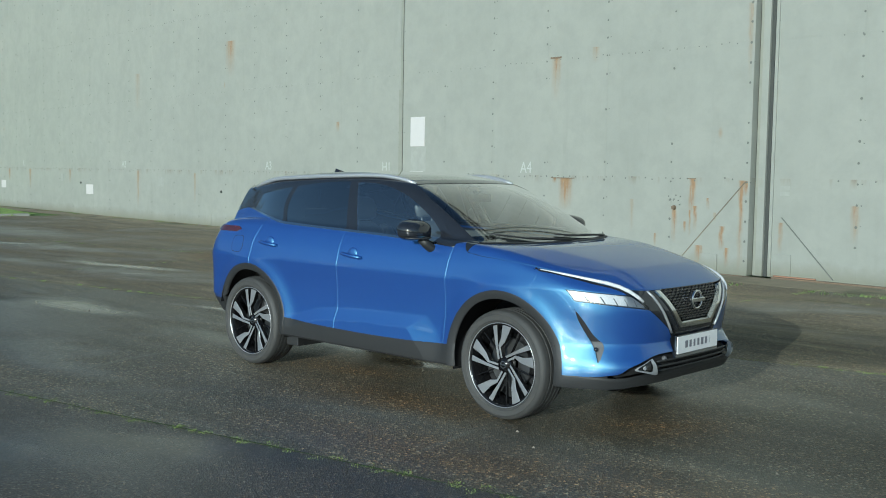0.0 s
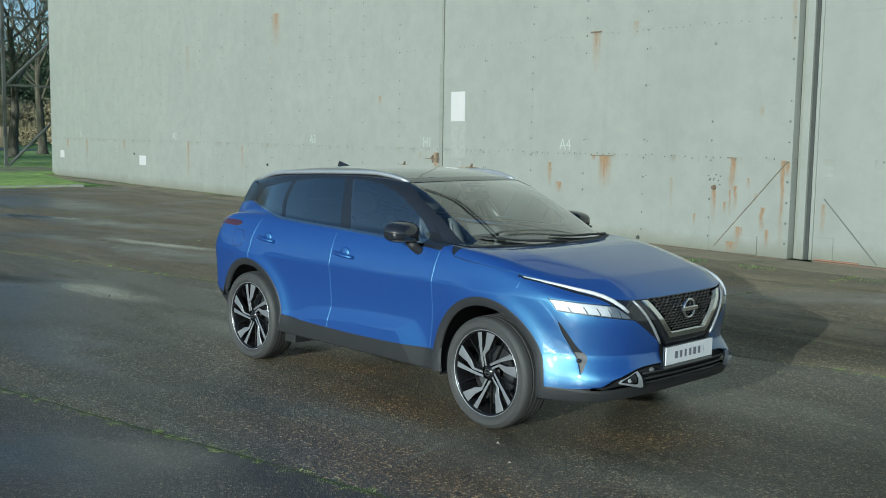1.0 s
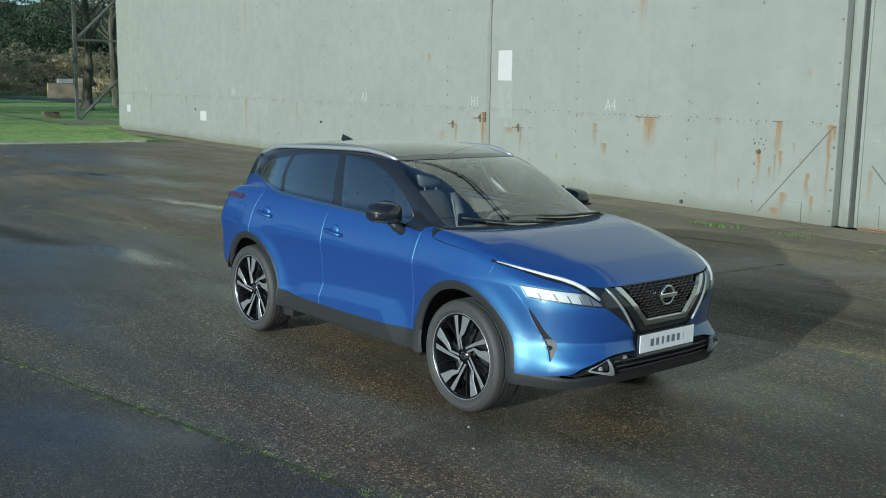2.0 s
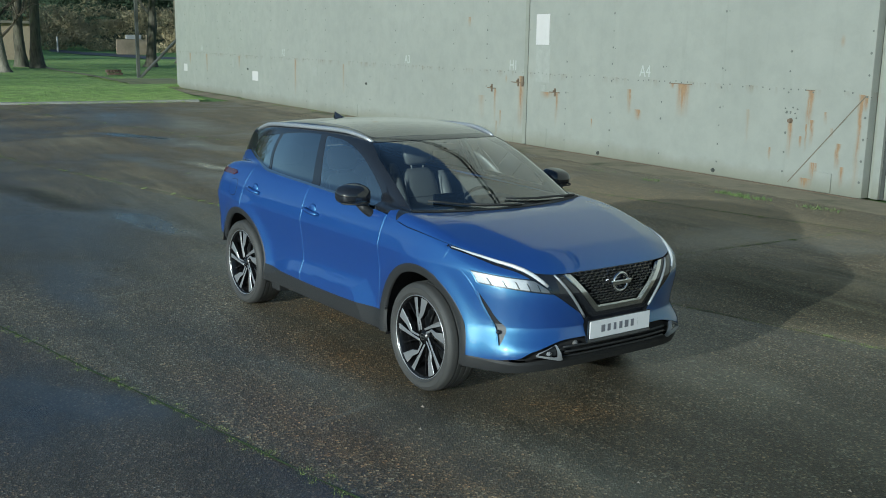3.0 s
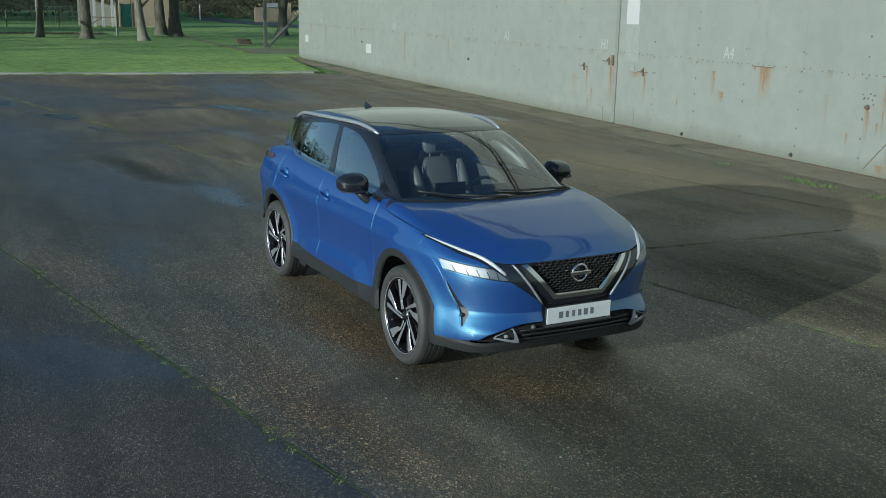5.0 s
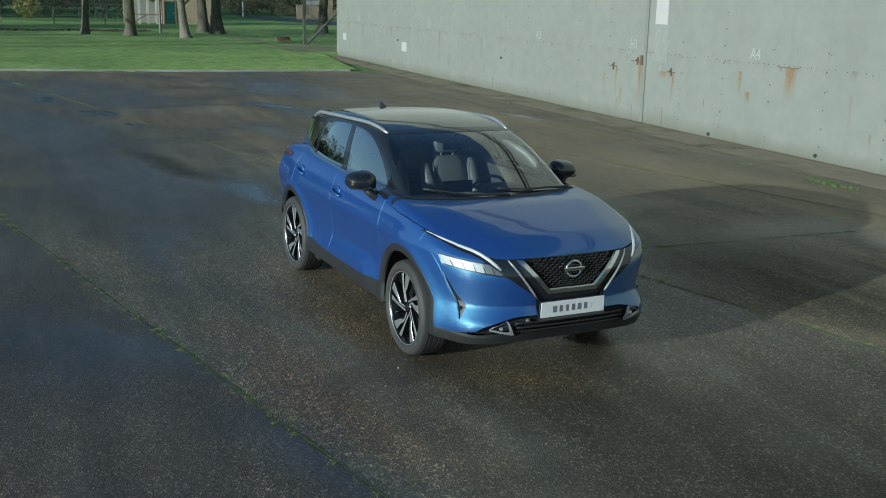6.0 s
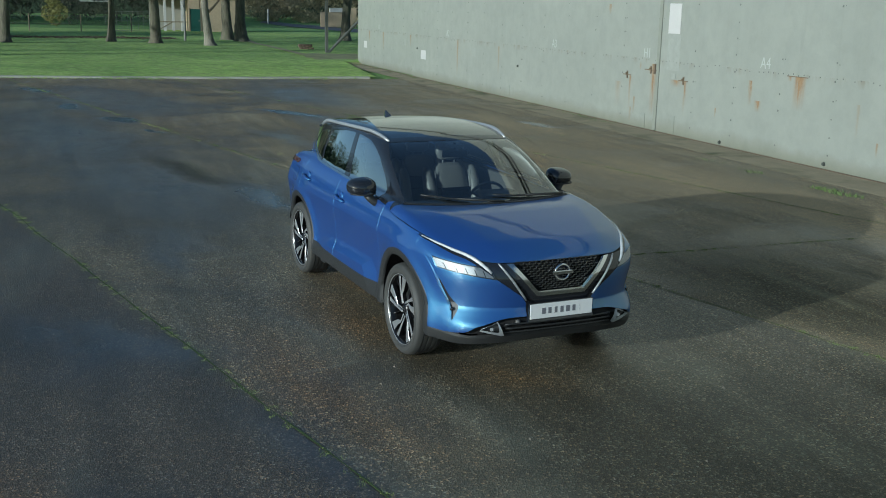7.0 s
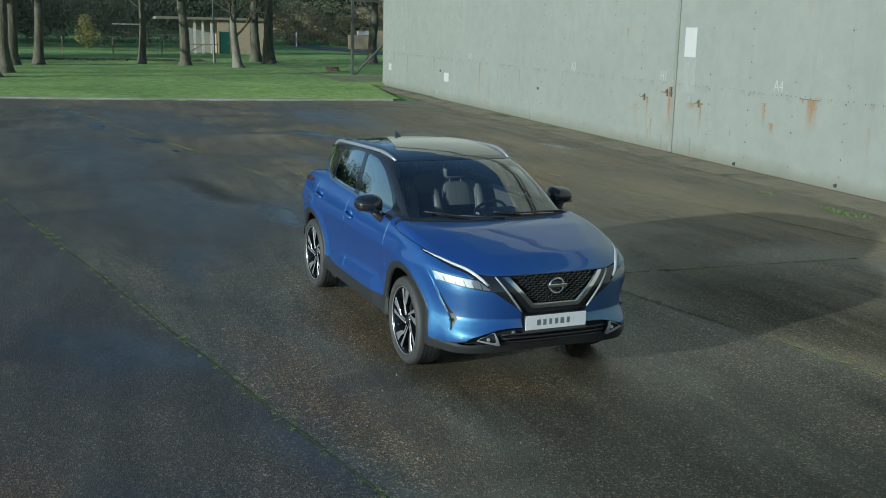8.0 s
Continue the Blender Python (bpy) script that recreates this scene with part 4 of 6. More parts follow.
        part("wiper_arm", bm, TRIM_BLACK, w, smooth=True)
    # shark fin aerial
    bm = bmesh.new()
    for x, w, h in ((-1.12, 0.004, 0.0), (-1.19, 0.020, 0.014), (-1.24, 0.026, 0.036), (-1.285, 0.016, 0.056), (-1.31, 0.006, 0.02)):
        z0 = surf("z", x, 0.0, 1.9) - 0.004
        for p in ((x, -w, z0), (x, w, z0), (x, -w * 0.3, z0 + h + 0.003), (x, w * 0.3, z0 + h + 0.003)):
            bm.verts.new(p)
    bmesh.ops.convex_hull(bm, input=bm.verts[:])
    part("roof_aerial", bm, GLOSS_BLACK, car, "black shark fin aerial")
    # spoiler over the tailgate
    bm = bmesh.new()
    tube(bm, [(-1.865 + 0.10 * (y / 0.5) ** 2, y, 1.462 - 0.03 * (y / 0.5) ** 2) for y in np.linspace(-0.55, 0.55, 17)], [0.012] + [0.04] * 15 + [0.012], 10, 0.35)
    part("roof_spoiler", bm, GLOSS_BLACK, car, "gloss black tailgate spoiler", True)
    # fuel flap and its shut line
    flap = lambda x, y, z: 0.075 - ((np.abs(x + 1.53) / 1.0) ** 4 + (np.abs(z - 0.985) * 1.15) ** 4) ** 0.25
    panel("fuel_flap", BLUE, [sided(-1), flap], car, lift=0.0015, depth=0.004)
    panel("fuel_flap_joint", INNER_BLACK, [sided(-1), not_(flap), lambda x, y, z: flap(x, y, z) + 0.004], car, lift=0.001, depth=0.002)


CAR = build_car()
furnish_car(CAR)
CAR.matrix_world = pose(0, 0, 0, 0, 0, CAR_YAW)

# ---- materials of the place ----
def zones(m, spots, soft=0.45, wobble=0.9):
    """1 inside soft-edged ragged patches (x, y, half length, half width, turn) of the ground, 0 outside."""
    warp = m.node("TexNoise")
    m.put(warp, "Scale", 0.55), m.put(warp, "Detail", 5.0), m.put(warp, "Roughness", 0.62)
    pos = m.coord(which="World")
    m.l.new(pos, warp.inputs["Vector"])
    off = m.node("VectorMath", op="MULTIPLY_ADD")
    m.l.new(warp.outputs["Color"], off.inputs[0])
    m.put(off, 1, (wobble * 2.4, wobble * 2.4, 0.0)), m.put(off, 2, (-wobble * 1.2, -wobble * 1.2, 0.0))
    add = m.node("VectorMath", op="ADD")
    m.l.new(pos, add.inputs[0]), m.l.new(off.outputs[0], add.inputs[1])
    total = None
    for x, y, a, b, turn in spots:
        mp = m.node("Mapping")
        mp.vector_type = "TEXTURE"
        m.put(mp, "Location", (x, y, 0.0)), m.put(mp, "Rotation", (0, 0, radians(turn))), m.put(mp, "Scale", (a, b, 1.0))
        m.l.new(add.outputs[0], mp.inputs["Vector"])
        ln = m.node("VectorMath", op="LENGTH")
        m.l.new(mp.outputs[0], ln.inputs[0])
        one = m.ramp(ln.outputs["Value"], [(1.0 - soft, 1.0), (1.0, 0.0)])
        total = one if total is None else m.math("MAXIMUM", total, one)
    return total


WET = [(-6.8, -2.0, 4.2, 1.3, 12), (-13.5, -3.6, 7.0, 1.9, 14), (-20.5, -2.0, 6.5, 2.6, 10), (0.3, -3.2, 1.6, 0.6, 20), (-2.6, -2.1, 1.5, 0.5, 10), (-21.0, 3.4, 7.0, 2.0, 14), (-9.0, 1.6, 2.5, 0.7, 15), (4.2, -2.6, 1.5, 0.5, 15), (1.3, -6.5, 4.0, 1.5, 15), (-14.0, 2.6, 3.0, 0.8, 15), (-3.0, 2.4, 2.2, 0.7, 10), (-0.5, 6.3, 2.2, 0.6, 15)]
PUDDLES = [(-15.5, -2.2, 0.9, 0.40, 20), (-16.6, 1.9, 1.6, 0.40, 25), (-23.8, -4.1, 1.5, 0.35, 10), (-13.3, 7.2, 1.0, 0.25, 10), (-18.9, -3.2, 1.1, 0.3, 10), (-13.4, -1.5, 0.7, 0.12, 30)]
FILM = [(2.2, 1.15, 0.9, 0.5, 15), (3.3, 1.15, 1.6, 0.65, 5), (4.6, 1.5, 1.6, 0.6, 10), (3.4, -1.7, 1.6, 0.32, 22), (-5.7, -0.65, 2.0, 0.45, 12), (-2.7, -0.5, 1.2, 0.35, 8),
        (-1.1, 0.1, 1.3, 0.5, 15), (-10.4, 1.9, 2.6, 0.28, 14), (-12.0, 0.8, 2.0, 0.4, 15), (0.4, -2.7, 1.3, 0.3, 18)]
# darker patches; the two at y 3.6 and 4.9 paint the car's shadow deeper
SHADE_TONE = [(5.4, 1.2, 4.2, 2.6, 12), (3.6, 2.6, 1.6, 0.5, 12), (0.8, 3.6, 3.2, 1.3, 10), (2.4, 4.9, 3.6, 1.1, 12), (6.5, 2.6, 2.5, 1.2, 15), (-8.0, -1.4, 2.5, 0.4, 15)]
TAN = [(-6.5, 6.0, 5.5, 1.9, 12), (-3.0, 7.0, 3.4, 1.0, 5), (-2.2, 6.3, 2.6, 0.8, 8), (2.3, 3.05, 1.4, 0.30, 14), (-13.0, 6.6, 5.0, 1.1, 8), (-7.0, 3.5, 3.0, 0.7, 18), (4.6, 3.9, 2.0, 0.5, 15)]
SHEEN = [(-1.45, 0.30, 0.85, 0.30, 10), (-0.45, 0.12, 0.5, 0.16, 10), (-5.4, -0.65, 1.4, 0.30, 15), (-10.0, 1.95, 2.0, 0.28, 18), (-4.1, 0.6, 1.2, 0.16, 12)]
PALE = [(2.1, 2.8, 0.9, 0.20, 18), (3.2, 3.1, 1.2, 0.16, 12), (-2.08, -1.6, 0.95, 0.05, 111), (1.55, -1.3, 0.75, 0.035, 105), (-9.2, -0.2, 1.8, 0.10, 20), (-4.0, 6.4, 2.2, 0.08, 12), (0.5, 4.6, 1.6, 0.06, 20), (1.9, 2.78, 0.8, 0.13, 15)]
WARM = [(0.7, -0.9, 1.6, 0.5, 12), (2.0, -1.5, 2.2, 0.6, 15), (2.2, -0.2, 0.9, 0.6, 20), (-0.6, -0.5, 1.0, 0.4, 10), (-9.0, 4.6, 4.0, 1.2, 15), (-4.0, 6.3, 3.0, 0.8, 10), (3.9, -3.3, 1.6, 0.5, 15)]


def asphalt(name, stone, binder, film, scale, wetness, rough, shift, gloss=0.5):
    """Old damp chippings: stones of many tones in dark binder, wet reaches tinted blue for the reflected sky, films of
    silt, puddles and dry pale streaks.
    """
    m = Mat(name)
    v = m.coord(which="World")
    pick = m.node("SeparateColor")
    m.l.new(m.voronoi(scale, v, out="Color"), pick.inputs[0])
    tone = lambda k: tuple(c * k for c in stone)
    grains = m.ramp(pick.outputs[0], [(0.0, tone(0.14)), (0.42, tone(0.40)), (0.70, tone(1.0)), (0.90, tone(2.1)), (1.0, tone(4.8))])
    grains = m.mix(1.0, grains, m.ramp(pick.outputs[1], [(0.0, (1.20, 0.95, 0.72)), (0.35, (1.06, 0.99, 0.88)), (0.65, (0.92, 1.0, 1.03)), (1.0, (0.82, 1.02, 1.22))]), "MULTIPLY")
    small = m.voronoi(scale * 2.4, v, out="Color")
    grains = m.mix(0.35, grains, m.ramp(small, [(0.2, tone(0.2)), (0.8, tone(1.3))]))
    fine = m.noise(240.0, 3, 0.6, v)
    off = m.node("Mapping")
    m.put(off, "Location", (shift * 7.3, shift * 3.1, 0.0))
    m.l.new(v, off.inputs["Vector"])
    ov = off.outputs["Vector"]
    big, mid = m.noise(0.30, 6, 0.62, ov, 0.8), m.noise(1.5, 6, 0.68, ov, 0.4)
    streak = m.noise(1.0, 6, 0.65, m.coord((0.13, 0.75, 1.0), "World", (0, 0, radians(-15))), 0.9)
    col = m.mix(m.ramp(mid, [(0.35, 0.0), (0.72, 0.55)]), grains, binder)
    col = m.mix(m.ramp(streak, [(0.49, 0.0), (0.70, 0.75)]), col, film)
    col = m.mix(m.math("MULTIPLY", zones(m, WARM, 0.9, 0.5), 0.55), col, m.mix(1.0, grains, (1.45, 0.95, 0.46), "MULTIPLY"))
    silt = m.math("MULTIPLY", zones(m, FILM, 0.85, 0.5), m.ramp(mid, [(0.2, 0.6), (0.55, 1.0)]))
    col = m.mix(m.math("MULTIPLY", silt, 0.60), col, m.mix(0.5, tuple(a * b for a, b in zip(film, (0.50, 0.58, 0.54))), grains))
    col = m.mix(m.math("MULTIPLY", m.math("MULTIPLY", zones(m, PALE, 0.8, 0.09), m.ramp(fine, [(0.3, 0.3), (0.7, 1.0)])), 0.6), col, tuple(min(1, c * 1.5) for c in film))
    damp = m.ramp(big, [(0.40, 1.0), (0.54, 0.0)])
    wet = m.math("MULTIPLY", zones(m, WET, 0.7), m.ramp(mid, [(0.25, 0.55), (0.6, 1.0)]))
    wet = m.math("MINIMUM", m.math("ADD", wet, m.ramp(m.noise(0.42, 6, 0.6, m.coord((0.45, 1.0, 1.0), "World", (0, 0, radians(-12))), 0.9), [(0.66 - wetness, 0.0), (0.84 - wetness, 0.8)])), 1.0)
    col = m.mix(m.math("MULTIPLY", damp, 0.85), col, m.mix(0.55, grains, tuple(c * 0.22 for c in binder)))
    # wet ground is darker; its base colour is tinted blue for the reflected sky
    col = m.mix(m.math("MULTIPLY", wet, 0.80), col, m.mix(0.6, grains, (0.016, 0.021, 0.030)))
    fine_streak = m.noise(1.0, 6, 0.7, m.coord((0.30, 2.6, 1.0), "World", (0, 0, radians(-15))), 0.5)
    col = m.mix(0.55, col, m.mix(1.0, col, m.ramp(fine_streak, [(0.30, 0.50), (0.50, 1.0), (0.70, 1.75)]), "MULTIPLY"))
    sandy = m.math("MULTIPLY", zones(m, TAN, 0.8, 0.6), m.ramp(fine_streak, [(0.32, 0.35), (0.52, 0.95)]))
    col = m.mix(sandy, col, m.mix(0.45, (0.300, 0.262, 0.180), m.mix(1.0, grains, (1.55, 1.38, 1.12), "MULTIPLY")))
    # darkens the ground colour in patches, partly to deepen the car's shadow
    shade_tone = m.math("MULTIPLY", zones(m, SHADE_TONE, 0.8, 0.5), m.ramp(streak, [(0.30, 1.0), (0.62, 0.65)]))
    col = m.mix(shade_tone, col, m.mix(1.0, col, (0.31, 0.36, 0.32), "MULTIPLY"))
    pool = zones(m, PUDDLES, 0.5, 0.5)
    col = m.mix(pool, col, (0.030, 0.034, 0.040))
    m.set("Base Color", col)
    r = m.mix(damp, m.ramp(fine, [(0.0, rough), (1.0, rough + 0.22)]), (0.38, 0.38, 0.38))
    r = m.mix(silt, r, m.ramp(fine, [(0.2, 0.25), (0.8, 0.38)]))
    r = m.mix(wet, r, m.ramp(fine, [(0.2, 0.20), (0.8, 0.38)]))
    r = m.mix(sandy, r, (0.80, 0.80, 0.80))
    r = m.mix(m.math("MULTIPLY", shade_tone, 0.8), r, (0.78, 0.78, 0.78))
    sheen = m.math("MULTIPLY", zones(m, SHEEN, 0.8, 0.18), m.ramp(fine_streak, [(0.34, 0.35), (0.50, 1.0)]))
    r = m.mix(sheen, r, (0.12, 0.12, 0.12))
    m.set("Roughness", m.mix(pool, r, (0.20, 0.20, 0.20)))
    spec = m.mix(m.math("MULTIPLY", shade_tone, 0.7), (gloss, gloss, gloss), (0.2, 0.2, 0.2))
    m.set("Specular IOR Level", m.mix(m.math("MAXIMUM", m.math("MAXIMUM", wet, sheen), pool), spec, (0.8, 0.8, 0.8)))
    rough_h = m.math("ADD", m.math("MULTIPLY", m.voronoi(scale, v), 1.0), m.math("MULTIPLY", fine, 0.4))
    calm = m.math("SUBTRACT", 1.0, m.math("MINIMUM", m.math("ADD", m.math("ADD", m.math("MULTIPLY", wet, 0.75), m.math("MULTIPLY", pool, 0.90)), m.math("ADD", m.math("MULTIPLY", silt, 0.97), sheen)), 0.97))
    m.bump(m.math("MULTIPLY", rough_h, calm), 0.8, 0.006)
    return m.m


def concrete(name, base, rough=0.85, moss=0.25):
    m = Mat(name)
    v = m.coord()
    n, n2, n3 = m.noise(3.0, 6, 0.65, v), m.noise(70.0, 4, 0.6, v), m.noise(0.8, 4, 0.6, v, 0.5)
    col = m.mix(n, tuple(c * 0.62 for c in base), tuple(min(1, c * 1.25) for c in base))
    col = m.mix(m.math("MULTIPLY", n2, 0.35), col, tuple(c * 0.5 for c in base))
    m.set("Base Color", m.mix(m.ramp(n3, [(0.5, 0.0), (0.72, moss)]), col, (0.045, 0.060, 0.020)))
    m.set("Roughness", m.math("ADD", m.math("MULTIPLY", n2, 0.15), rough - 0.1))
    m.bump(n2, 0.5, 0.006)
    return m.m


def bark_mat(name, base, lichen):
    """Furrowed bark: upright ridges, pale lichen patches and green algae."""
    m = Mat(name, roughness=0.92)
    ridge = m.noise(1.0, 5, 0.65, m.coord((9.0, 9.0, 1.1)), 0.6)
    v = m.coord()
    patch, fleck = m.noise(1.6, 5, 0.65, v, 0.5), m.noise(24.0, 4, 0.6, v)
    col = m.mix(m.ramp(ridge, [(0.34, 0.0), (0.62, 1.0)]), tuple(c * 0.38 for c in base), tuple(c * 1.35 for c in base))
    col = m.mix(m.ramp(patch, [(0.50, 0.0), (0.66, 0.75)]), col, lichen)
    m.set("Base Color", m.mix(m.math("MULTIPLY", fleck, 0.4), col, tuple(c * 0.55 for c in base)))
    m.bump(m.math("ADD", ridge, m.math("MULTIPLY", fleck, 0.25)), 1.0, 0.05)
    return m.m


def grass_mat(name, a, b, c):
    m = Mat(name, roughness=0.9)
    v = m.coord()
    n, n2, n3 = m.noise(0.16, 4, 0.6, v, 0.6), m.noise(1.1, 6, 0.7, v), m.noise(9.0, 5, 0.75, v)
    col = m.mix(m.ramp(n, [(0.35, 0.0), (0.68, 1.0)]), a, b)
    col = m.mix(m.ramp(n2, [(0.45, 0.0), (0.75, 0.7)]), col, c)
    m.set("Base Color", m.mix(0.85, m.mix(0.6, col, m.ramp(n3, [(0.3, 0.2), (0.75, 0.8)]), "OVERLAY"), m.ramp(m.noise(2.6, 6, 0.75, v), [(0.32, 0.22), (0.7, 0.72)]), "OVERLAY"))
    m.bump(n3, 1.0, 0.06)
    return m.m


def steel_wall(streaks):
    """Old grey-green painted sheet: chalky blotches, run marks, and rust runs (x, top, width, length, strength)."""
    m = Mat("grey_green_painted_steel")
    v = m.coord(which="World")
    n = m.noise(0.45, 5, 0.6, v, 0.4)
    n2 = m.noise(2.6, 6, 0.65, v)
    fine = m.noise(45.0, 4, 0.6, v)
    runs = m.noise(1.0, 5, 0.65, m.coord((3.4, 3.4, 0.30), "World"), 0.3)
    col = m.mix(n, (0.240, 0.253, 0.227), (0.300, 0.312, 0.279))
    col = m.mix(m.ramp(n2, [(0.40, 0.0), (0.72, 0.40)]), col, (0.190, 0.206, 0.183))
    col = m.mix(m.ramp(m.noise(0.9, 6, 0.7, v, 0.8), [(0.55, 0.0), (0.75, 0.40)]), col, (0.315, 0.322, 0.287))
    col = m.mix(m.ramp(runs, [(0.55, 0.0), (0.8, 0.25)]), col, (0.305, 0.316, 0.284))
    col = m.mix(m.ramp(runs, [(0.24, 0.22), (0.40, 0.0)]), col, (0.165, 0.178, 0.156))
    sep = m.node("SeparateXYZ")
    m.l.new(m.coord(which="World"), sep.inputs[0])
    X, Z = sep.outputs["X"], sep.outputs["Z"]
    wob = m.math("MULTIPLY", m.math("SUBTRACT", m.noise(3.5, 3, 0.6, v), 0.5), 0.10)
    X = m.math("ADD", X, wob)
    ragged = m.ramp(m.noise(1.0, 5, 0.7, m.coord((22.0, 22.0, 1.6), "World")), [(0.30, 0.0), (0.62, 1.0)])
    # drips that hang from the lap at hand height, and dirt splashed up from the ground
    drip = m.ramp(m.noise(1.0, 5, 0.7, m.coord((2.6, 2.6, 0.5), "World")), [(0.52, 0.0), (0.66, 1.0)])
    below = m.math("SUBTRACT", 1.60, Z)
    hang = m.math("MULTIPLY", m.math("GREATER_THAN", below, 0.0), m.math("SUBTRACT", 1.0, m.math("MINIMUM", m.math("DIVIDE", m.math("ABSOLUTE", below), 0.16), 1.0)))
    col = m.mix(m.math("MULTIPLY", m.math("MULTIPLY", drip, hang), 0.65), col, (0.16, 0.125, 0.085))
    foot = m.math("SUBTRACT", 1.0, m.math("MINIMUM", m.math("DIVIDE", m.math("MAXIMUM", Z, 0.0), m.math("ADD", 0.08, m.math("MULTIPLY", m.noise(1.7, 5, 0.7, v), 0.5))), 1.0))
    col = m.mix(m.math("MULTIPLY", foot, 0.6), col, (0.13, 0.125, 0.075))
    total = None
    for x0, z0, w, length, s in streaks:
        dx = m.math("DIVIDE", m.math("ABSOLUTE", m.math("SUBTRACT", X, x0)), w / 2)
        dz = m.math("DIVIDE", m.math("SUBTRACT", z0, Z), length)           # 0 at the top, 1 at the foot
        body = m.math("MULTIPLY", m.math("SUBTRACT", 1.0, m.math("MINIMUM", dx, 1.0)), m.math("SUBTRACT", 1.0, m.math("MINIMUM", m.math("MAXIMUM", dz, 0.0), 1.0)))
        on = m.math("GREATER_THAN", dz, 0.0)
        one = m.math("MULTIPLY", m.math("MULTIPLY", body, on), s * 2.1)
        total = one if total is None else m.math("MAXIMUM", total, one)
    rust = m.math("MINIMUM", m.math("MULTIPLY", total, m.math("ADD", m.math("MULTIPLY", ragged, 1.25), 0.10)), 0.92)
    spots = m.ramp(m.voronoi(0.9, m.coord((1, 1, 0.45), "World"), out="Distance"), [(0.0, 0.55), (0.045, 0.0)])
    col = m.mix(spots, col, (0.26, 0.15, 0.07))
    m.set("Base Color", m.mix(rust, col, m.mix(m.noise(14.0, 4, 0.6, v), (0.150, 0.078, 0.034), (0.34, 0.22, 0.115))))
    m.set("Roughness", m.math("ADD", m.math("MULTIPLY", fine, 0.2), 0.5))
    m.bump(m.math("ADD", m.math("MULTIPLY", n2, 0.8), m.math("MULTIPLY", fine, 0.08)), 0.25, 0.02)
    return m.m


STREAKS = [(-5.2, 1.2, 0.10, 0.6, 0.3), (-3.36, 0.80, 0.11, 0.42, 1.0), (-3.65, 1.26, 0.07, 0.22, 0.9), (-3.50, 1.02, 0.05, 0.15, 0.8), (-4.68, 0.62, 0.06, 0.25, 0.5), (-9.3, 0.75, 0.05, 0.20, 0.6), (-7.94, 1.02, 0.22, 0.22, 0.7), (-6.1, 3.95, 0.18, 0.3, 0.3), (-13.4, 1.0, 0.3, 0.6, 0.3), (-2.95, 4.4, 0.10, 1.3, 0.4),
           (-6.76, 1.55, 0.40, 0.62, 0.75), (-7.05, 1.55, 0.12, 0.10, 0.7), (-8.19, 1.39, 0.13, 0.50, 0.85), (-7.06, 3.83, 0.26, 0.85, 0.5), (-18.95, 5.15, 0.55, 1.0, 0.45),
           (-4.30, 1.06, 0.13, 0.60, 0.7), (-3.95, 1.58, 0.16, 0.62, 1.0), (-3.88, 1.12, 0.09, 0.45, 0.9), (-4.08, 0.85, 0.07, 0.20, 0.9), (-3.98, 1.05, 0.05, 0.5, 0.7), (-3.80, 0.46, 0.16, 0.30, 0.9), (-3.92, 0.20, 0.26, 0.18, 0.8),
           (-3.02, 1.56, 0.12, 1.50, 0.75), (-2.93, 1.55, 0.14, 0.25, 1.0), (-12.83, 1.17, 0.12, 0.80, 0.55), (-10.49, 1.2, 0.12, 0.75, 0.6), (-10.85, 1.2, 0.5, 0.15, 0.5), (-11.80, 1.50, 0.26, 1.2, 0.85), (-12.6, 0.7, 0.1, 0.4, 0.6), (-12.75, 0.45, 0.1, 0.35, 0.5),
           (-24.6, 1.55, 0.22, 1.2, 0.6), (-20.95, 1.5, 0.16, 0.9, 0.5), (-30.2, 1.55, 0.22, 0.5, 0.7), (-34.0, 1.55, 0.3, 0.8, 0.6), (-36.2, 1.55, 0.25, 0.5, 0.7), (-24.6, 4.6, 0.4, 1.2, 0.25), (-14.0, 2.80, 0.16, 0.25, 0.6), (-3.25, 0.45, 0.1, 0.35, 0.6)]
WALL = steel_wall(STREAKS)
WALL_PLAIN = steel_wall([(-1.2, 1.2, 0.16, 0.6, 0.5), (-2.42, 0.9, 0.10, 0.5, 0.5), (0.6, 1.4, 0.2, 0.8, 0.5)])
RUST = simple("rusted_iron", (0.17, 0.125, 0.085), 0.85, grain=0.5, scale=25, bump=0.4)
RIVET = simple("weathered_rivet", (0.13, 0.138, 0.125), 0.65, grain=0.4, scale=6)
DARK_GAP = simple("dark_gap", (0.05, 0.055, 0.05), 0.8)
FRAME_STEEL = simple("door_frame_steel", (0.235, 0.245, 0.21), 0.6, grain=0.2, scale=6, bump=0.2)
STENCIL = simple("worn_white_stencil", (0.40, 0.42, 0.40), 0.7, grain=0.15, scale=20)
WHITE_PAINT = simple("white_painted_board", (0.50, 0.49, 0.48), 0.6, grain=0.06, scale=8)
FADED = simple("faded_pale_paint", (0.300, 0.314, 0.286), 0.7, grain=0.22, scale=8)
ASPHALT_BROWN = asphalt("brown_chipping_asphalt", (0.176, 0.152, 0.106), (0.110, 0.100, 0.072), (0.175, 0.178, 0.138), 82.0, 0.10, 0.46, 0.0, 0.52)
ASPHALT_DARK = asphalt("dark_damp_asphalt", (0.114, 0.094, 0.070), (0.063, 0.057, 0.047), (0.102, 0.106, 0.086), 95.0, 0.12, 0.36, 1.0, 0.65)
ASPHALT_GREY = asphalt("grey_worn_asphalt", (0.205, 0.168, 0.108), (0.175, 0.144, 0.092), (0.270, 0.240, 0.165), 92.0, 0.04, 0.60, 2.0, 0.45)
STRIP = concrete("weathered_concrete_strip", (0.30, 0.255, 0.170), moss=0.85)
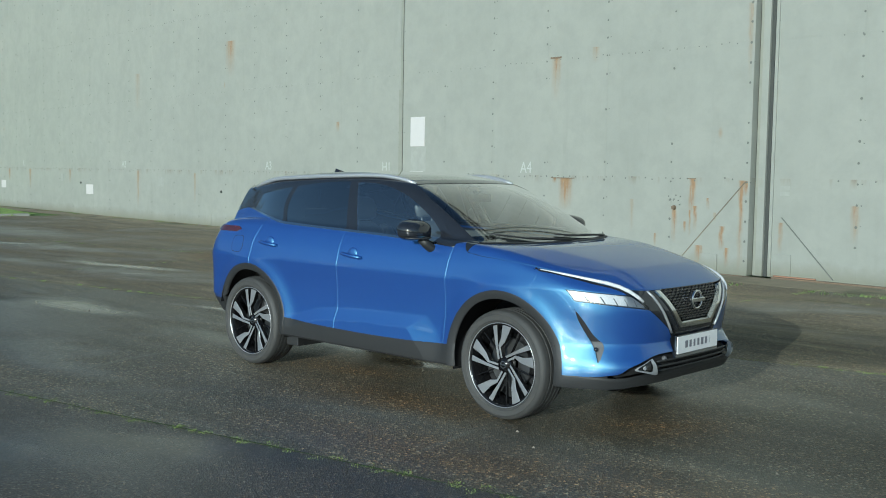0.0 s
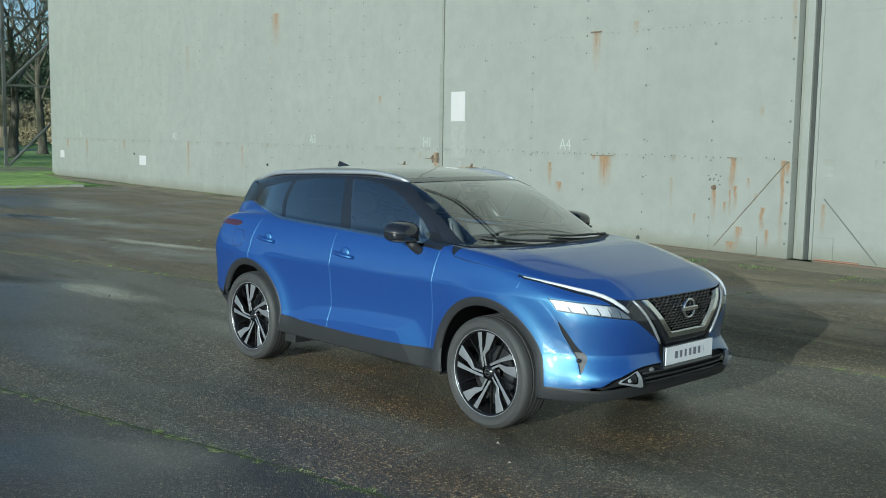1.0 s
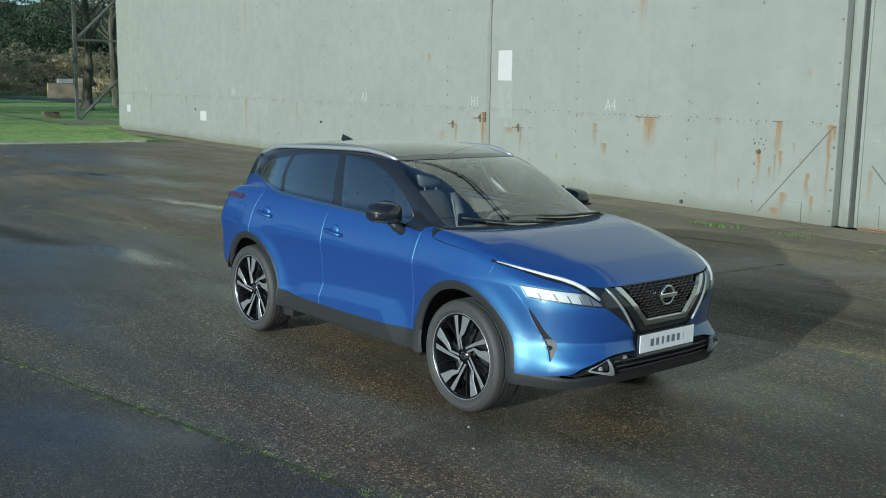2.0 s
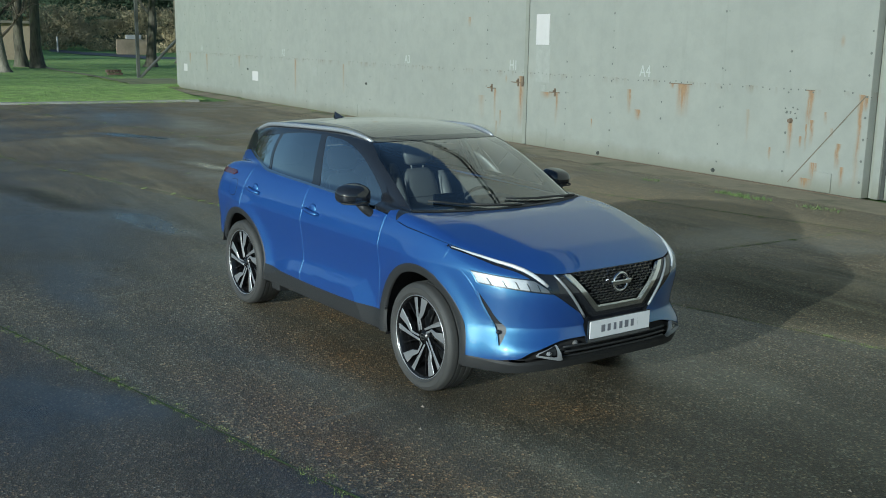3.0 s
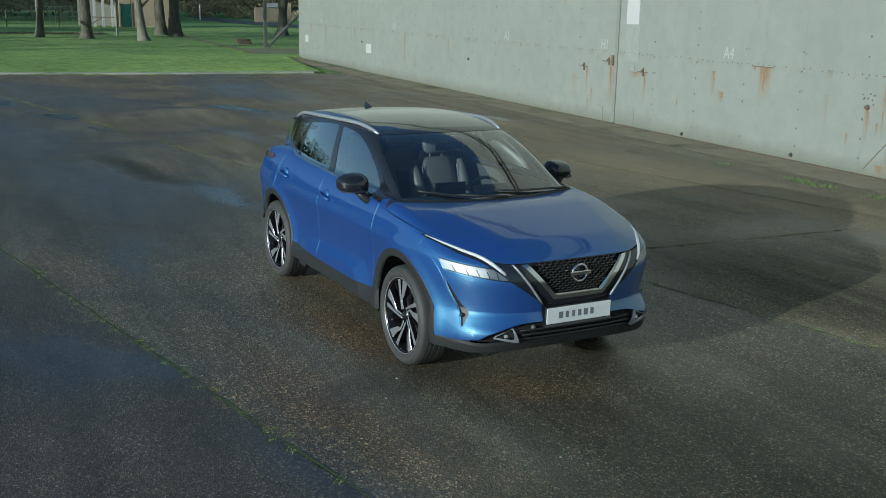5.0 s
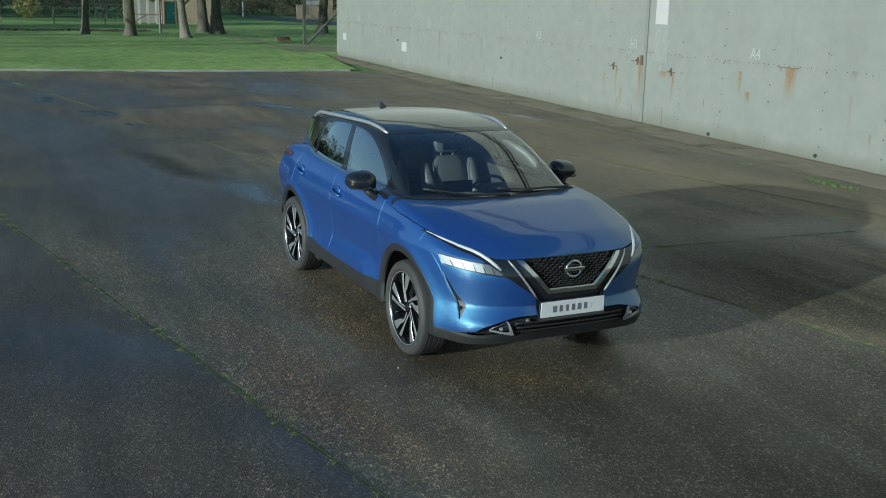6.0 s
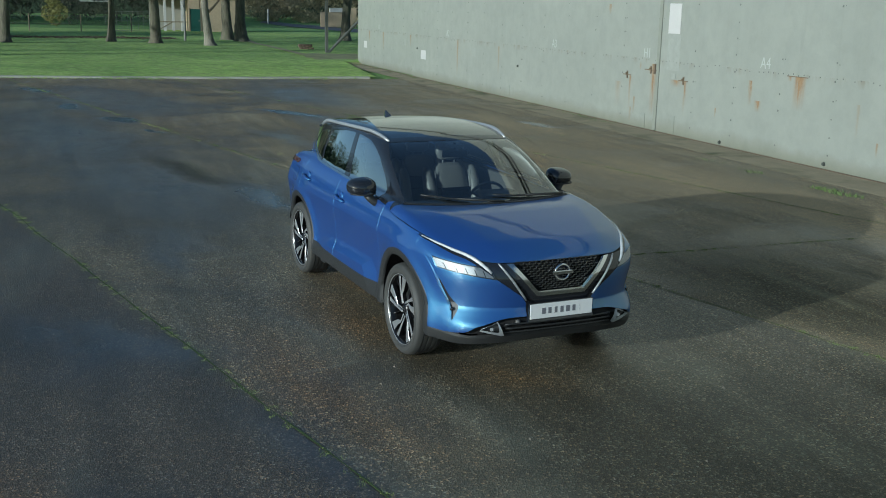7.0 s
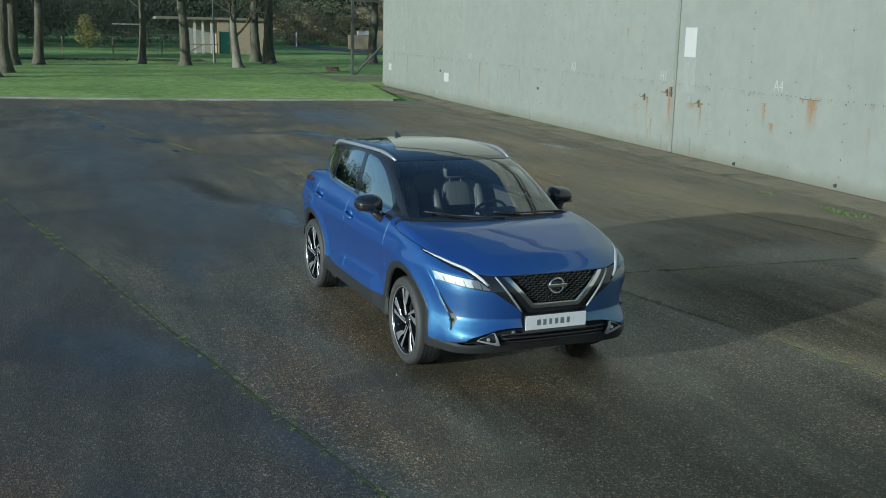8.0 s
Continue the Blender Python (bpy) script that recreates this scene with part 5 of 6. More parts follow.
KERB = concrete("pale_concrete_kerb", (0.42, 0.42, 0.38), moss=0.5)
LAWN = grass_mat("mown_winter_lawn", (0.20, 0.34, 0.072), (0.37, 0.53, 0.13), (0.34, 0.40, 0.15))
FIELD = grass_mat("rough_field_grass", (0.11, 0.26, 0.055), (0.18, 0.34, 0.08), (0.22, 0.21, 0.10))
MOSS = simple("joint_moss", (0.25, 0.33, 0.095), 0.95, grain=0.5, scale=14)
TUFT = simple("fresh_grass_tuft", (0.13, 0.19, 0.06), 0.8, grain=0.4, scale=9)
SOIL = concrete("damp_joint_filler", (0.090, 0.130, 0.042), moss=0.5)
BARK = bark_mat("grey_green_bark", (0.130, 0.118, 0.085), (0.115, 0.130, 0.070))
BIRCH = bark_mat("pale_lichened_bark", (0.24, 0.22, 0.175), (0.105, 0.115, 0.065))
TWIG = simple("bare_twigs", (0.085, 0.070, 0.050), 0.9, grain=0.35, scale=2)
EVERGREEN = simple("dark_evergreen_leaves", (0.035, 0.060, 0.026), 0.75, grain=0.6, scale=0.35)
SCRUB = simple("leafless_scrub", (0.062, 0.066, 0.044), 0.9, grain=0.5, scale=0.4)
DRY_GRASS = simple("bleached_grass", (0.42, 0.36, 0.21), 0.9, grain=0.4, scale=0.8)
SHRUB = simple("yellow_green_shrub", (0.26, 0.25, 0.09), 0.85, grain=0.5, scale=1.5)
BRICK = simple("buff_brick", (0.40, 0.32, 0.22), 0.9, grain=0.25, scale=5, bump=0.3)
GREEN_DOOR = simple("dark_green_door", (0.015, 0.075, 0.060), 0.5)
GALV = simple("galvanised_steel", (0.15, 0.155, 0.14), 0.55, 0.35, grain=0.2, scale=6)
WOOD_POST = simple("weathered_fence_wood", (0.20, 0.165, 0.115), 0.9, grain=0.4, scale=9)
TARMAC = simple("far_road_tarmac", (0.055, 0.058, 0.065), 0.6, grain=0.2, scale=1.0)

# ---- ground ----
def slab(name, x0, x1, y0, y1, z, material, cuts=1, label="", category="", thick=0.0):
    bm = bmesh.new()
    if thick:
        box(bm, (x0, y0, z - thick), (x1, y1, z), 0.01)
    else:
        bmesh.ops.create_grid(bm, x_segments=cuts, y_segments=cuts, size=0.5, matrix=Matrix.Translation(((x0 + x1) / 2, (y0 + y1) / 2, z)) @ Matrix.Diagonal((x1 - x0, y1 - y0, 1, 1)))
    return tagged(part(name, bm, material), label, category, kind="structure")


slab("ground", -1500, 1500, -1500, 1500, -0.03, FIELD, 1, "rough green field that reaches the woods", "ground")


def kerb_x(y):
    """Where the apron ends: a gently curved edge."""
    return -28.2 - 0.010 * (y - 4.0) ** 2 * (1 if y < 4 else 0.2)


def build_apron():
    # three lanes of asphalt, laid side by side along the slanting joints
    lane = lambda c: (lambda x: c + 0.27 * x)
    south, north = lane(-2.54), lane(2.18)
    xs = [-31.0 + k for k in range(0, 42)] + [12, 20, 35, 70]
    for name, lo, hi, mat, lab in (("apron_south", lambda x: -70.0, south, ASPHALT_DARK, "dark damp asphalt lane of the apron"),
                                   ("apron_middle", south, north, ASPHALT_BROWN, "brown gritty asphalt lane of the apron"),
                                   ("apron_north", north, lambda x: 9.28, ASPHALT_GREY, "grey worn asphalt lane of the apron, with damp streaks")):
        bm = bmesh.new()
        rows = []
        for x in xs:
            y0, y1 = min(lo(x), 9.28), min(hi(x), 9.28)
            if y1 - y0 < 0.01:
                break
            rows.append([bm.verts.new((max(x, kerb_x(max(y0 + (y1 - y0) * k / 24, -30))), y0 + (y1 - y0) * k / 24, 0.0)) for k in range(25)])
        for p, r in zip(rows, rows[1:]):
            for k in range(24):
                if max((p[k].co - r[k].co).length, (p[k + 1].co - r[k + 1].co).length) > 1e-4:
                    vs = [v for i, v in enumerate((p[k], r[k], r[k + 1], p[k + 1])) if True]
                    bm.faces.new(vs)
        bmesh.ops.remove_doubles(bm, verts=bm.verts[:], dist=1e-5)
        bmesh.ops.dissolve_degenerate(bm, dist=1e-5, edges=bm.edges[:])
        bmesh.ops.recalc_face_normals(bm, faces=bm.faces[:])
        tagged(part(name, bm, mat), lab, "pavement", kind="structure")
    bm = bmesh.new()
    ys = list(np.linspace(-40, 7.2, 70))
    rows = []
    for y in ys:
        k = kerb_x(max(y, -30))
        w = 0.16 + 0.03 * noise.noise((y * 0.8, 0, 0))
        rows.append([bm.verts.new(p) for p in ((k + 0.02, y, -0.05), (k + 0.02, y, 0.055), (k - w, y, 0.075), (k - w, y, -0.05))])
    for p, q in zip(rows, rows[1:]):
        for i in range(3):
            bm.faces.new((p[i], q[i], q[i + 1], p[i + 1]))
    bmesh.ops.recalc_face_normals(bm, faces=bm.faces[:])
    tagged(part("kerb", bm, KERB), "low pale concrete kerb overgrown by grass", "kerb", kind="structure")
    # lawn rises a hand's width behind the kerb
    bm = bmesh.new()
    xs = [0.12, 0.6, 2, 4, 7, 11, 16, 22, 29, 38, 48, 60]
    grid = []
    for y in np.linspace(-60, 40, 81):
        k = kerb_x(min(max(y, -30), 12)) if y < 7 else kerb_x(7)
        grid.append([bm.verts.new((k - d if (y < 8.6 or d > 9.6) else -37.9 - 0.02 * d, y, 0.055 + 0.05 * min(1, d / 3) + 0.07 * noise.noise((d * 0.15, y * 0.12, 1)) * min(1, d / 4))) for d in xs])
    for p, q in zip(grid, grid[1:]):
        for i in range(len(xs) - 1):
            bm.faces.new((p[i], p[i + 1], q[i + 1], q[i]))
    bmesh.ops.recalc_face_normals(bm, faces=bm.faces[:])
    ob = tagged(part("lawn", bm, LAWN, smooth=True), "mown green lawn with long tree shadows", "lawn", kind="structure")


build_apron()
rng = random.Random(11)
lawn_spots = [(x, y, rng.uniform(0.3, 1.0)) for x, y in ((-28.6 - 24 * rng.random() ** 1.4, rng.uniform(-15, 8.4)) for _ in range(11000))]
bm = bmesh.new()
rows = []
for k in range(308):                                 # broken, overgrown outer edge
    x = -37.0 + 0.25 * k
    e = 8.36 + 0.05 * noise.noise((x * 1.3, 0, 0)) + 0.06 * noise.noise((x * 0.31, 4, 0))
    rows.append([bm.verts.new((x, e, 0.001)), bm.verts.new((x, e + 0.03, 0.007)), bm.verts.new((x, 9.34, 0.009))])
for p, q in zip(rows, rows[1:]):
    bm.faces.new((p[0], q[0], q[1], p[1])), bm.faces.new((p[1], q[1], q[2], p[2]))
bmesh.ops.recalc_face_normals(bm, faces=bm.faces[:])
tagged(part("concrete_strip", bm, STRIP), "weathered sandy concrete strip along the doors", "pavement", kind="structure")


def tufts(name, material, places, blades, h, spread, label, category="grass"):
    """Grass or moss as one sheet of small blades."""
    rng = random.Random(len(places) + blades)
    verts, faces = [], []
    for px, py, k in places:
        for _ in range(max(1, int(blades * k))):
            x, y = px + rng.gauss(0, spread), py + rng.gauss(0, spread)
            t, hh, w = rng.uniform(0, 6.28), h * rng.uniform(0.4, 1.2) * (0.6 + 0.4 * k), h * rng.uniform(0.10, 0.22)
            lx, ly = rng.gauss(0, 0.45) * hh, rng.gauss(0, 0.45) * hh
            i = len(verts)
            verts += [(x - w * math.cos(t), y - w * math.sin(t), -0.002), (x + w * math.cos(t), y + w * math.sin(t), -0.002), (x + lx, y + ly, hh)]
            faces.append((i, i + 1, i + 2))
    return tagged(from_arrays(name, verts, faces, material), label, category, kind="stuff")


def joint(x0, y0, x1, y1, width, moss, seed):
    """A filled slab joint, a shallow band in the asphalt, with moss along it."""
    rng = random.Random(seed)
    n = max(8, int(math.hypot(x1 - x0, y1 - y0) / 0.25))
    bm = bmesh.new()
    d = Vector((x1 - x0, y1 - y0, 0)).normalized()
    s = Vector((-d.y, d.x, 0))
    rows, places = [], []
    for i in range(n + 1):
        t = i / n
        c = Vector((x0, y0, 0)).lerp(Vector((x1, y1, 0)), t) + s * 0.03 * noise.noise((i * 0.21, seed, 0))
        w = width * max(0.12, 0.75 + 1.3 * noise.noise((i * 0.55, seed, 5)))
        rows.append([bm.verts.new(c + s * w + Vector((0, 0, 0.004))), bm.verts.new(c + Vector((0, 0, 0.0045))), bm.verts.new(c - s * w + Vector((0, 0, 0.004)))])
        k = noise.noise((i * 0.13, seed, 9)) * 0.9 + noise.noise((i * 0.71, seed, 2)) * 0.6 + 0.5
        for _ in range(3):
            if rng.random() < k * moss:
                places.append((c.x + d.x * rng.uniform(-0.13, 0.13), c.y + d.y * rng.uniform(-0.13, 0.13), min(1, max(0.2, k))))
    for p, q in zip(rows, rows[1:]):
        bm.faces.new((p[0], p[1], q[1], q[0])), bm.faces.new((p[1], p[2], q[2], q[1]))
    bmesh.ops.recalc_face_normals(bm, faces=bm.faces[:])
    tagged(part("slab_joint", bm, SOIL), "damp earth-filled joint in the asphalt", "joint", "slab joints", "structure")
    return places


moss_places = joint(-26, -9.56, 9, -0.11, 0.010, 3.4, 1)
moss_places += joint(-28, -5.1, 8.2, 4.35, 0.008, 1.6, 2)
moss_places += joint(-28, 0.2, 4, 8.3, 0.016, 0.9, 3)
moss_places += joint(-1.05, 2.0, -1.15, 8.3, 0.005, 1.6, 4)
moss_places += joint(-9.4, -0.25, -11.5, 8.3, 0.006, 0.4, 5)
tufts("lawn_grass", LAWN, [(x, y, k) for x, y, k in lawn_spots if x < kerb_x(y) - 0.2 and (y < 7 or x < -38.2)], 9, 0.11, 0.16, "short blades of the mown lawn")
tufts("joint_moss", MOSS, moss_places, 70, 0.012, 0.021, "bright green moss along the slab joints", "moss")
rng = random.Random(5)
edge = [(x, 7.82 + 0.012 * (x + 6) ** 2 * (x > -6) + 0.10 * noise.noise((x * 0.7, 0, 0)) + rng.gauss(0, 0.05), max(0.1, 0.5 + noise.noise((x * 0.35, 3, 0)))) for x in np.arange(-10.5, 6.0, 0.030) if noise.noise((x * 0.9, 7, 0)) + 0.05 * x > -0.12]
edge += [(x, 9.1 + rng.gauss(0, 0.12), max(0.1, 0.5 + noise.noise((x * 0.5, 2, 0)))) for x in np.arange(-37.5, -13, 0.09) if noise.noise((x * 0.6, 1, 0)) > -0.25]
tufts("edge_grass", TUFT, edge, 9, 0.055, 0.05, "sprouting grass and weeds along the concrete edge")
kerb_tufts = [(kerb_x(y) + rng.gauss(-0.05, 0.14), y, max(0.15, 0.5 + noise.noise((y * 0.5, 4, 0)))) for y in np.arange(-16, 7.3, 0.035) if noise.noise((y * 0.45, 8, 0)) > -0.1]
tufts("kerb_grass", LAWN, kerb_tufts, 10, 0.09, 0.10, "ragged grass hanging over the kerb")
# loose pale chippings on the apron near the car
verts, faces = [], []
for _ in range(2600):
    x, y = rng.uniform(-6, 8.0), rng.uniform(-4.5, 7.5)
    r = rng.uniform(0.003, 0.008) * (2.2 if rng.random() < 0.02 else 1)
    i = len(verts)
    t = rng.uniform(0, 6.28)
    verts += [(x + r * math.cos(t + k * 2.09), y + r * math.sin(t + k * 2.09) * 0.8, 0.0) for k in range(3)] + [(x, y, r * 0.8)]
    faces += [(i, i + 1, i + 3), (i + 1, i + 2, i + 3), (i + 2, i, i + 3)]
tagged(from_arrays("loose_chippings", verts, faces, simple("pale_chippings", (0.20, 0.18, 0.145), 0.8, grain=0.5, scale=7)), "loose pale chippings on the asphalt", "gravel", kind="stuff")

# ---- hangar doors ----
TOP = 13.0
BANDS = [(0.02, 1.60), (1.60, 3.80), (3.80, 6.0), (6.0, 8.2), (8.2, 10.4), (10.4, TOP)]


def door_leaf(name, x0, x1, y, material, columns, label):
    """One sliding leaf: a frame behind lapped steel sheets, with rivets along the laps."""
    bm = bmesh.new()
    box(bm, (x0, y, 0.015), (x1, y + 0.30, TOP), 0.004)
    leaf = tagged(part(name, bm, material), label, "hangar door", kind="structure")
    shared = {}
    for c0, c1 in zip(columns, columns[1:]):
        for z0, z1 in BANDS:
            # each sheet laps over the one below it, 3 mm proud, with a fine open joint
            key = (round(c1 - c0, 3), z0)
            if key not in shared:
                b2 = bmesh.new()
                box(b2, (0.0006, -0.004, z0 + 0.001), (c1 - c0 - 0.0006, -0.0005, z1 - 0.001))
                me = bpy.data.meshes.new("sheet")
                b2.to_mesh(me), b2.free()
                me.materials.append(material)
                shared[key] = me
            ob = new("steel_sheet", shared[key])
            ob.parent = leaf
            ob.location = (c0, y - 0.0006 * ((int(z0 * 10) + int(c0 * 7)) % 3), 0)
    # rivets, in pairs down the laps and singly along them
    verts, faces = [], []

    def rivet(x, z, r):
        i = len(verts)
        verts.append((x, y - 0.013, z))
        for k in range(7):
            verts.append((x + r * math.cos(k * 0.898), y - 0.0052, z + r * math.sin(k * 0.898)))
        for k in range(7):
            faces.append((i, i + 1 + k, i + 1 + (k + 1) % 7))
    rr = random.Random(int(abs(x0) * 10))
    for c in columns:
        for z in np.arange(0.25, 9.0, 0.32):
            if rr.random() < 0.8:
                rivet(c - 0.03, z + rr.gauss(0, 0.006), rr.uniform(0.016, 0.024))
                if rr.random() < 0.45:
                    rivet(c + 0.04, z + rr.gauss(0, 0.012), rr.uniform(0.008, 0.013))
    for z, r in ((1.60, 0.015), (3.80, 0.012), (6.0, 0.012)):
        for x in np.arange(x0 + 0.1, x1 - 0.05, 0.145):
            if rr.random() < 0.55 + 0.45 * noise.noise((x * 0.5, z, 3)):
                rivet(x, z + rr.gauss(0, 0.012) - 0.02, r)
    tagged(from_arrays("rivets", verts, faces, RIVET, leaf), "small weathered rivets", kind="stuff")
    return leaf


cols_e = [-11.55, -10.15, -8.71, -7.27, -5.81, -4.36, -2.90]
cols_m = [-29.68 + 1.5 * k for k in range(13)]
cols_m[-1] = -11.66
leaf_e = door_leaf("wall_door_east", -11.55, -2.90, 9.30, WALL, cols_e, "tall grey-green riveted steel hangar door with rust runs")
leaf_m = door_leaf("wall_door_middle", -29.68, -11.66, 9.30, WALL, cols_m, "tall grey-green riveted steel hangar door leaf")
leaf_w = door_leaf("wall_door_west", -38.2, -29.70, 9.40, WALL, [-38.2 + 1.4167 * k for k in range(7)], "grey-green hangar door end leaf")
leaf_r = door_leaf("wall_door_recessed", -2.60, 32.2, 9.50, WALL_PLAIN, [-2.60 + 1.45 * k for k in range(24)], "set-back grey-green steel hangar door leaf")
bm = bmesh.new()
box(bm, (-38.2, 9.85, 0.0), (32.0, 40.0, 16.0)), box(bm, (-38.2, 9.36, 13.0), (32.0, 9.86, 15.98))
hangar = tagged(part("hangar_body", bm, WALL_PLAIN), "plain hangar hall behind its doors", "hangar", kind="structure")
for z0, z1 in ((12.98, 13.09), (13.46, 13.55)):            # door guides over the leaves
    bm = bmesh.new()
    box(bm, (-38.2, 9.22, z0), (32.0, 9.36, z1), 0.01)
    part("door_guide", bm, DARK_GAP, hangar, "dark steel door guide beam")


def strip(name, lo, hi, material, parent, label="", bevel=0.004):
    bm = bmesh.new()
    box(bm, lo, hi, bevel)
    return part(name, bm, material, parent, label)


# meeting seam with its cover channel, and the guide column of the next leaf
strip("seam_gap", (-11.66, 9.32, 0.02), (-11.55, 9.36, TOP), DARK_GAP, leaf_e, "dark gap between the door leaves")
strip("seam_cover", (-11.69, 9.284, 0.03), (-11.568, 9.32, TOP), FRAME_STEEL, leaf_m, "steel cover strip of the door seam")
strip("seam_cap", (-11.70, 9.278, 3.45), (-11.63, 9.284, TOP - 1), WALL, leaf_m)
strip("end_channel", (-2.905, 9.292, 0.02), (-2.868, 9.45, TOP), WALL_PLAIN, leaf_e, "steel end channel of the door leaf")
strip("guide_post", (-2.79, 9.41, 0.02), (-2.67, 9.49, TOP), WALL_PLAIN, leaf_r, "pale guide post")
strip("post_gap", (-2.67, 9.455, 0.02), (-2.61, 9.49, TOP), DARK_GAP, leaf_r)
strip("post_gap", (-2.868, 9.46, 0.02), (-2.79, 9.49, TOP), FRAME_STEEL, leaf_r)
strip("edge_angle", (-2.61, 9.472, 0.02), (-2.555, 9.495, TOP), WALL_PLAIN, leaf_r)
strip("floor_rail", (-38, 9.22, 0.0), (-2.9, 9.29, 0.018), RUST, leaf_e, "rusty floor guide rail")
strip("floor_rail", (-2.50, 9.40, 0.0), (6.0, 9.47, 0.03), RUST, leaf_r, "rusty floor guide rail")
# white board with its paler patch below, small white patches
strip("white_board", (-11.28, 9.282, 2.19), (-10.81, 9.2955, 2.83), WHITE_PAINT, leaf_e, "plain white board")
strip("faded_patch", (-11.27, 9.2925, 1.40), (-10.77, 9.2955, 2.185), FADED, leaf_e, "pale faded paint patch", 0)
for ob, x0, x1, z0, z1, y in ((leaf_m, -28.55, -27.98, 0.72, 1.05, 9.30), (leaf_w, -37.1, -36.62, 0.78, 1.08, 9.40), (leaf_m, -23.2, -22.85, 1.08, 1.36, 9.30), (leaf_w, -31.0, -30.75, 1.12, 1.38, 9.40), (leaf_e, -11.05, -10.88, 1.22, 1.34, 9.30)):
    strip("white_patch", (x0, y - 0.016, z0), (x1, y - 0.0055, z1), WHITE_PAINT if z1 < 1.1 else FADED, ob, "white painted patch")


def lettering(text, x, z, size, parent, y=9.30, squeeze=1.0):
    cu = bpy.data.curves.new("painted_mark", "FONT")
    cu.body, cu.size, cu.extrude, cu.align_x, cu.align_y = text, size, 0.0012, "CENTER", "CENTER"
    tmp = bpy.data.objects.new("painted_mark", cu)
    scene.collection.objects.link(tmp)
    me = bpy.data.meshes.new_from_object(tmp.evaluated_get(bpy.context.evaluated_depsgraph_get()))
    bpy.data.objects.remove(tmp)
    me.materials.clear()
    me.materials.append(STENCIL)
    ob = new("painted_mark", me)
    ob.matrix_world = pose(x, y - 0.0075, z, 90, 0, 0) @ Matrix.Diagonal((squeeze, 1, 1, 1))
    ob.parent = parent
    ob["label"] = "white stencilled mark " + text


for text, x, z, leaf, y in (("A4", -7.79, 1.735, leaf_e, 9.30), ("H1", -12.12, 1.72, leaf_m, 9.30), ("A3", -17.02, 1.735, leaf_m, 9.30), ("A2", -25.6, 1.745, leaf_m, 9.30), ("A1", -34.6, 1.75, leaf_w, 9.40)):
    lettering(text, x, z, 0.31, leaf, y, 0.85)
# unreadable stencil beside the guide post: plain bars
for z, w in ((1.45, 0.16), (1.36, 0.16)):
    strip("stencil_bar", (-2.44, 9.4925, z - 0.03), (-2.44 + w, 9.495, z + 0.03), FADED, leaf_r, "pale stencil bar", 0)


def latch(x, z, parent, long=0.36):
    """A rusty drop latch: a cross of flat iron with a pin."""
    bm = bmesh.new()
    box(bm, (x - long / 2, 9.266, z - 0.010), (x + long / 2, 9.278, z + 0.010), 0.003)
    ob = part("latch", bm, RUST, parent, "rusty door latch")
    bm = bmesh.new()
    box(bm, (x - 0.018, 9.266, z - 0.085), (x + 0.018, 9.293, z + 0.085), 0.006)
    part("latch_plate", bm, RUST, ob)
    bm = bmesh.new()
    rod(bm, (x, 9.235, z + 0.03), (x, 9.29, z + 0.03), 0.018)
    part("latch_pin", bm, RUST, ob)


latch(-12.95, 1.19, leaf_m), latch(-10.54, 1.21, leaf_e), latch(-11.9, 1.36, leaf_m, 0.5)
strip("hasp", (-11.77, 9.26, 1.28), (-11.70, 9.29, 1.50), RUST, leaf_m, "rusty hasp")
strip("rust_bar", (-7.12, 9.282, 1.545), (-6.54, 9.294, 1.560), RUST, leaf_e, "rusty flat bar")
strip("rust_bar", (-4.04, 9.285, 1.57), (-3.88, 9.294, 1.585), RUST, leaf_e, "rusty flat bar")
strip("rust_bar", (-7.2, 9.28, 3.81), (-6.93, 9.294, 3.84), RUST, leaf_e, "rusty flat bar")
strip("cover_plate", (-3.76, 9.27, 0.03), (-3.42, 9.294, 0.33), WALL, leaf_e, "small bolted cover plate")
for x, z in ((-12.35, 0.36), (-11.1, 0.42), (-20.3, 0.38)):
    strip("cover_plate", (x, 9.284, 0.04), (x + 0.30, 9.2945, z), WALL, leaf_m if x < -11.6 else leaf_e, "small bolted cover plate")
for x, z in ((-19.43, 1.00), (-29.0, 1.10), (-5.9, 0.10), (-9.05, 0.08)):
    bm = bmesh.new()
    rod(bm, (x, 9.262, z), (x, 9.296, z), 0.028, 0.038, 12)
    part("eye_bolt", bm, DARK_GAP, leaf_m if x < -11.6 else leaf_e, "dark blackened eye bolt")
strip("cover_plate", (-2.55, 9.478, 0.05), (-2.21, 9.494, 0.39), WALL_PLAIN, leaf_r, "small bolted cover plate")
bm = bmesh.new()
rod(bm, (-4.26, 9.292, 0.10), (-2.95, 9.292, 1.54), 0.009, sides=6)
part("brace_strip", bm, simple("rust_stained_strip", (0.185, 0.165, 0.125), 0.8, grain=0.5, scale=9), leaf_e, "diagonal brace strip")
bm = bmesh.new()
rod(bm, (-2.40, 9.493, 0.98), (-1.50, 9.493, 0.05), 0.010, sides=6)
part("brace_strip", bm, RIVET, leaf_r, "diagonal brace strip")
bm = bmesh.new()
rod(bm, (-4.30, 9.240, 1.08), (-4.30, 9.295, 1.08), 0.030, 0.042, 14)
part("eye_bolt", bm, RUST, leaf_e, "rusty eye bolt")
for bx, bz in ((-4.40, 1.20), (-4.31, 1.22), (-4.22, 1.20), (-4.42, 1.27), (-4.27, 1.29), (-4.18, 1.27), (-4.19, 1.13)):
    bm = bmesh.new()
    rod(bm, (bx, 9.278, bz), (bx, 9.296, bz), 0.009, 0.012, 8)
    part("bolt", bm, RIVET, leaf_e)

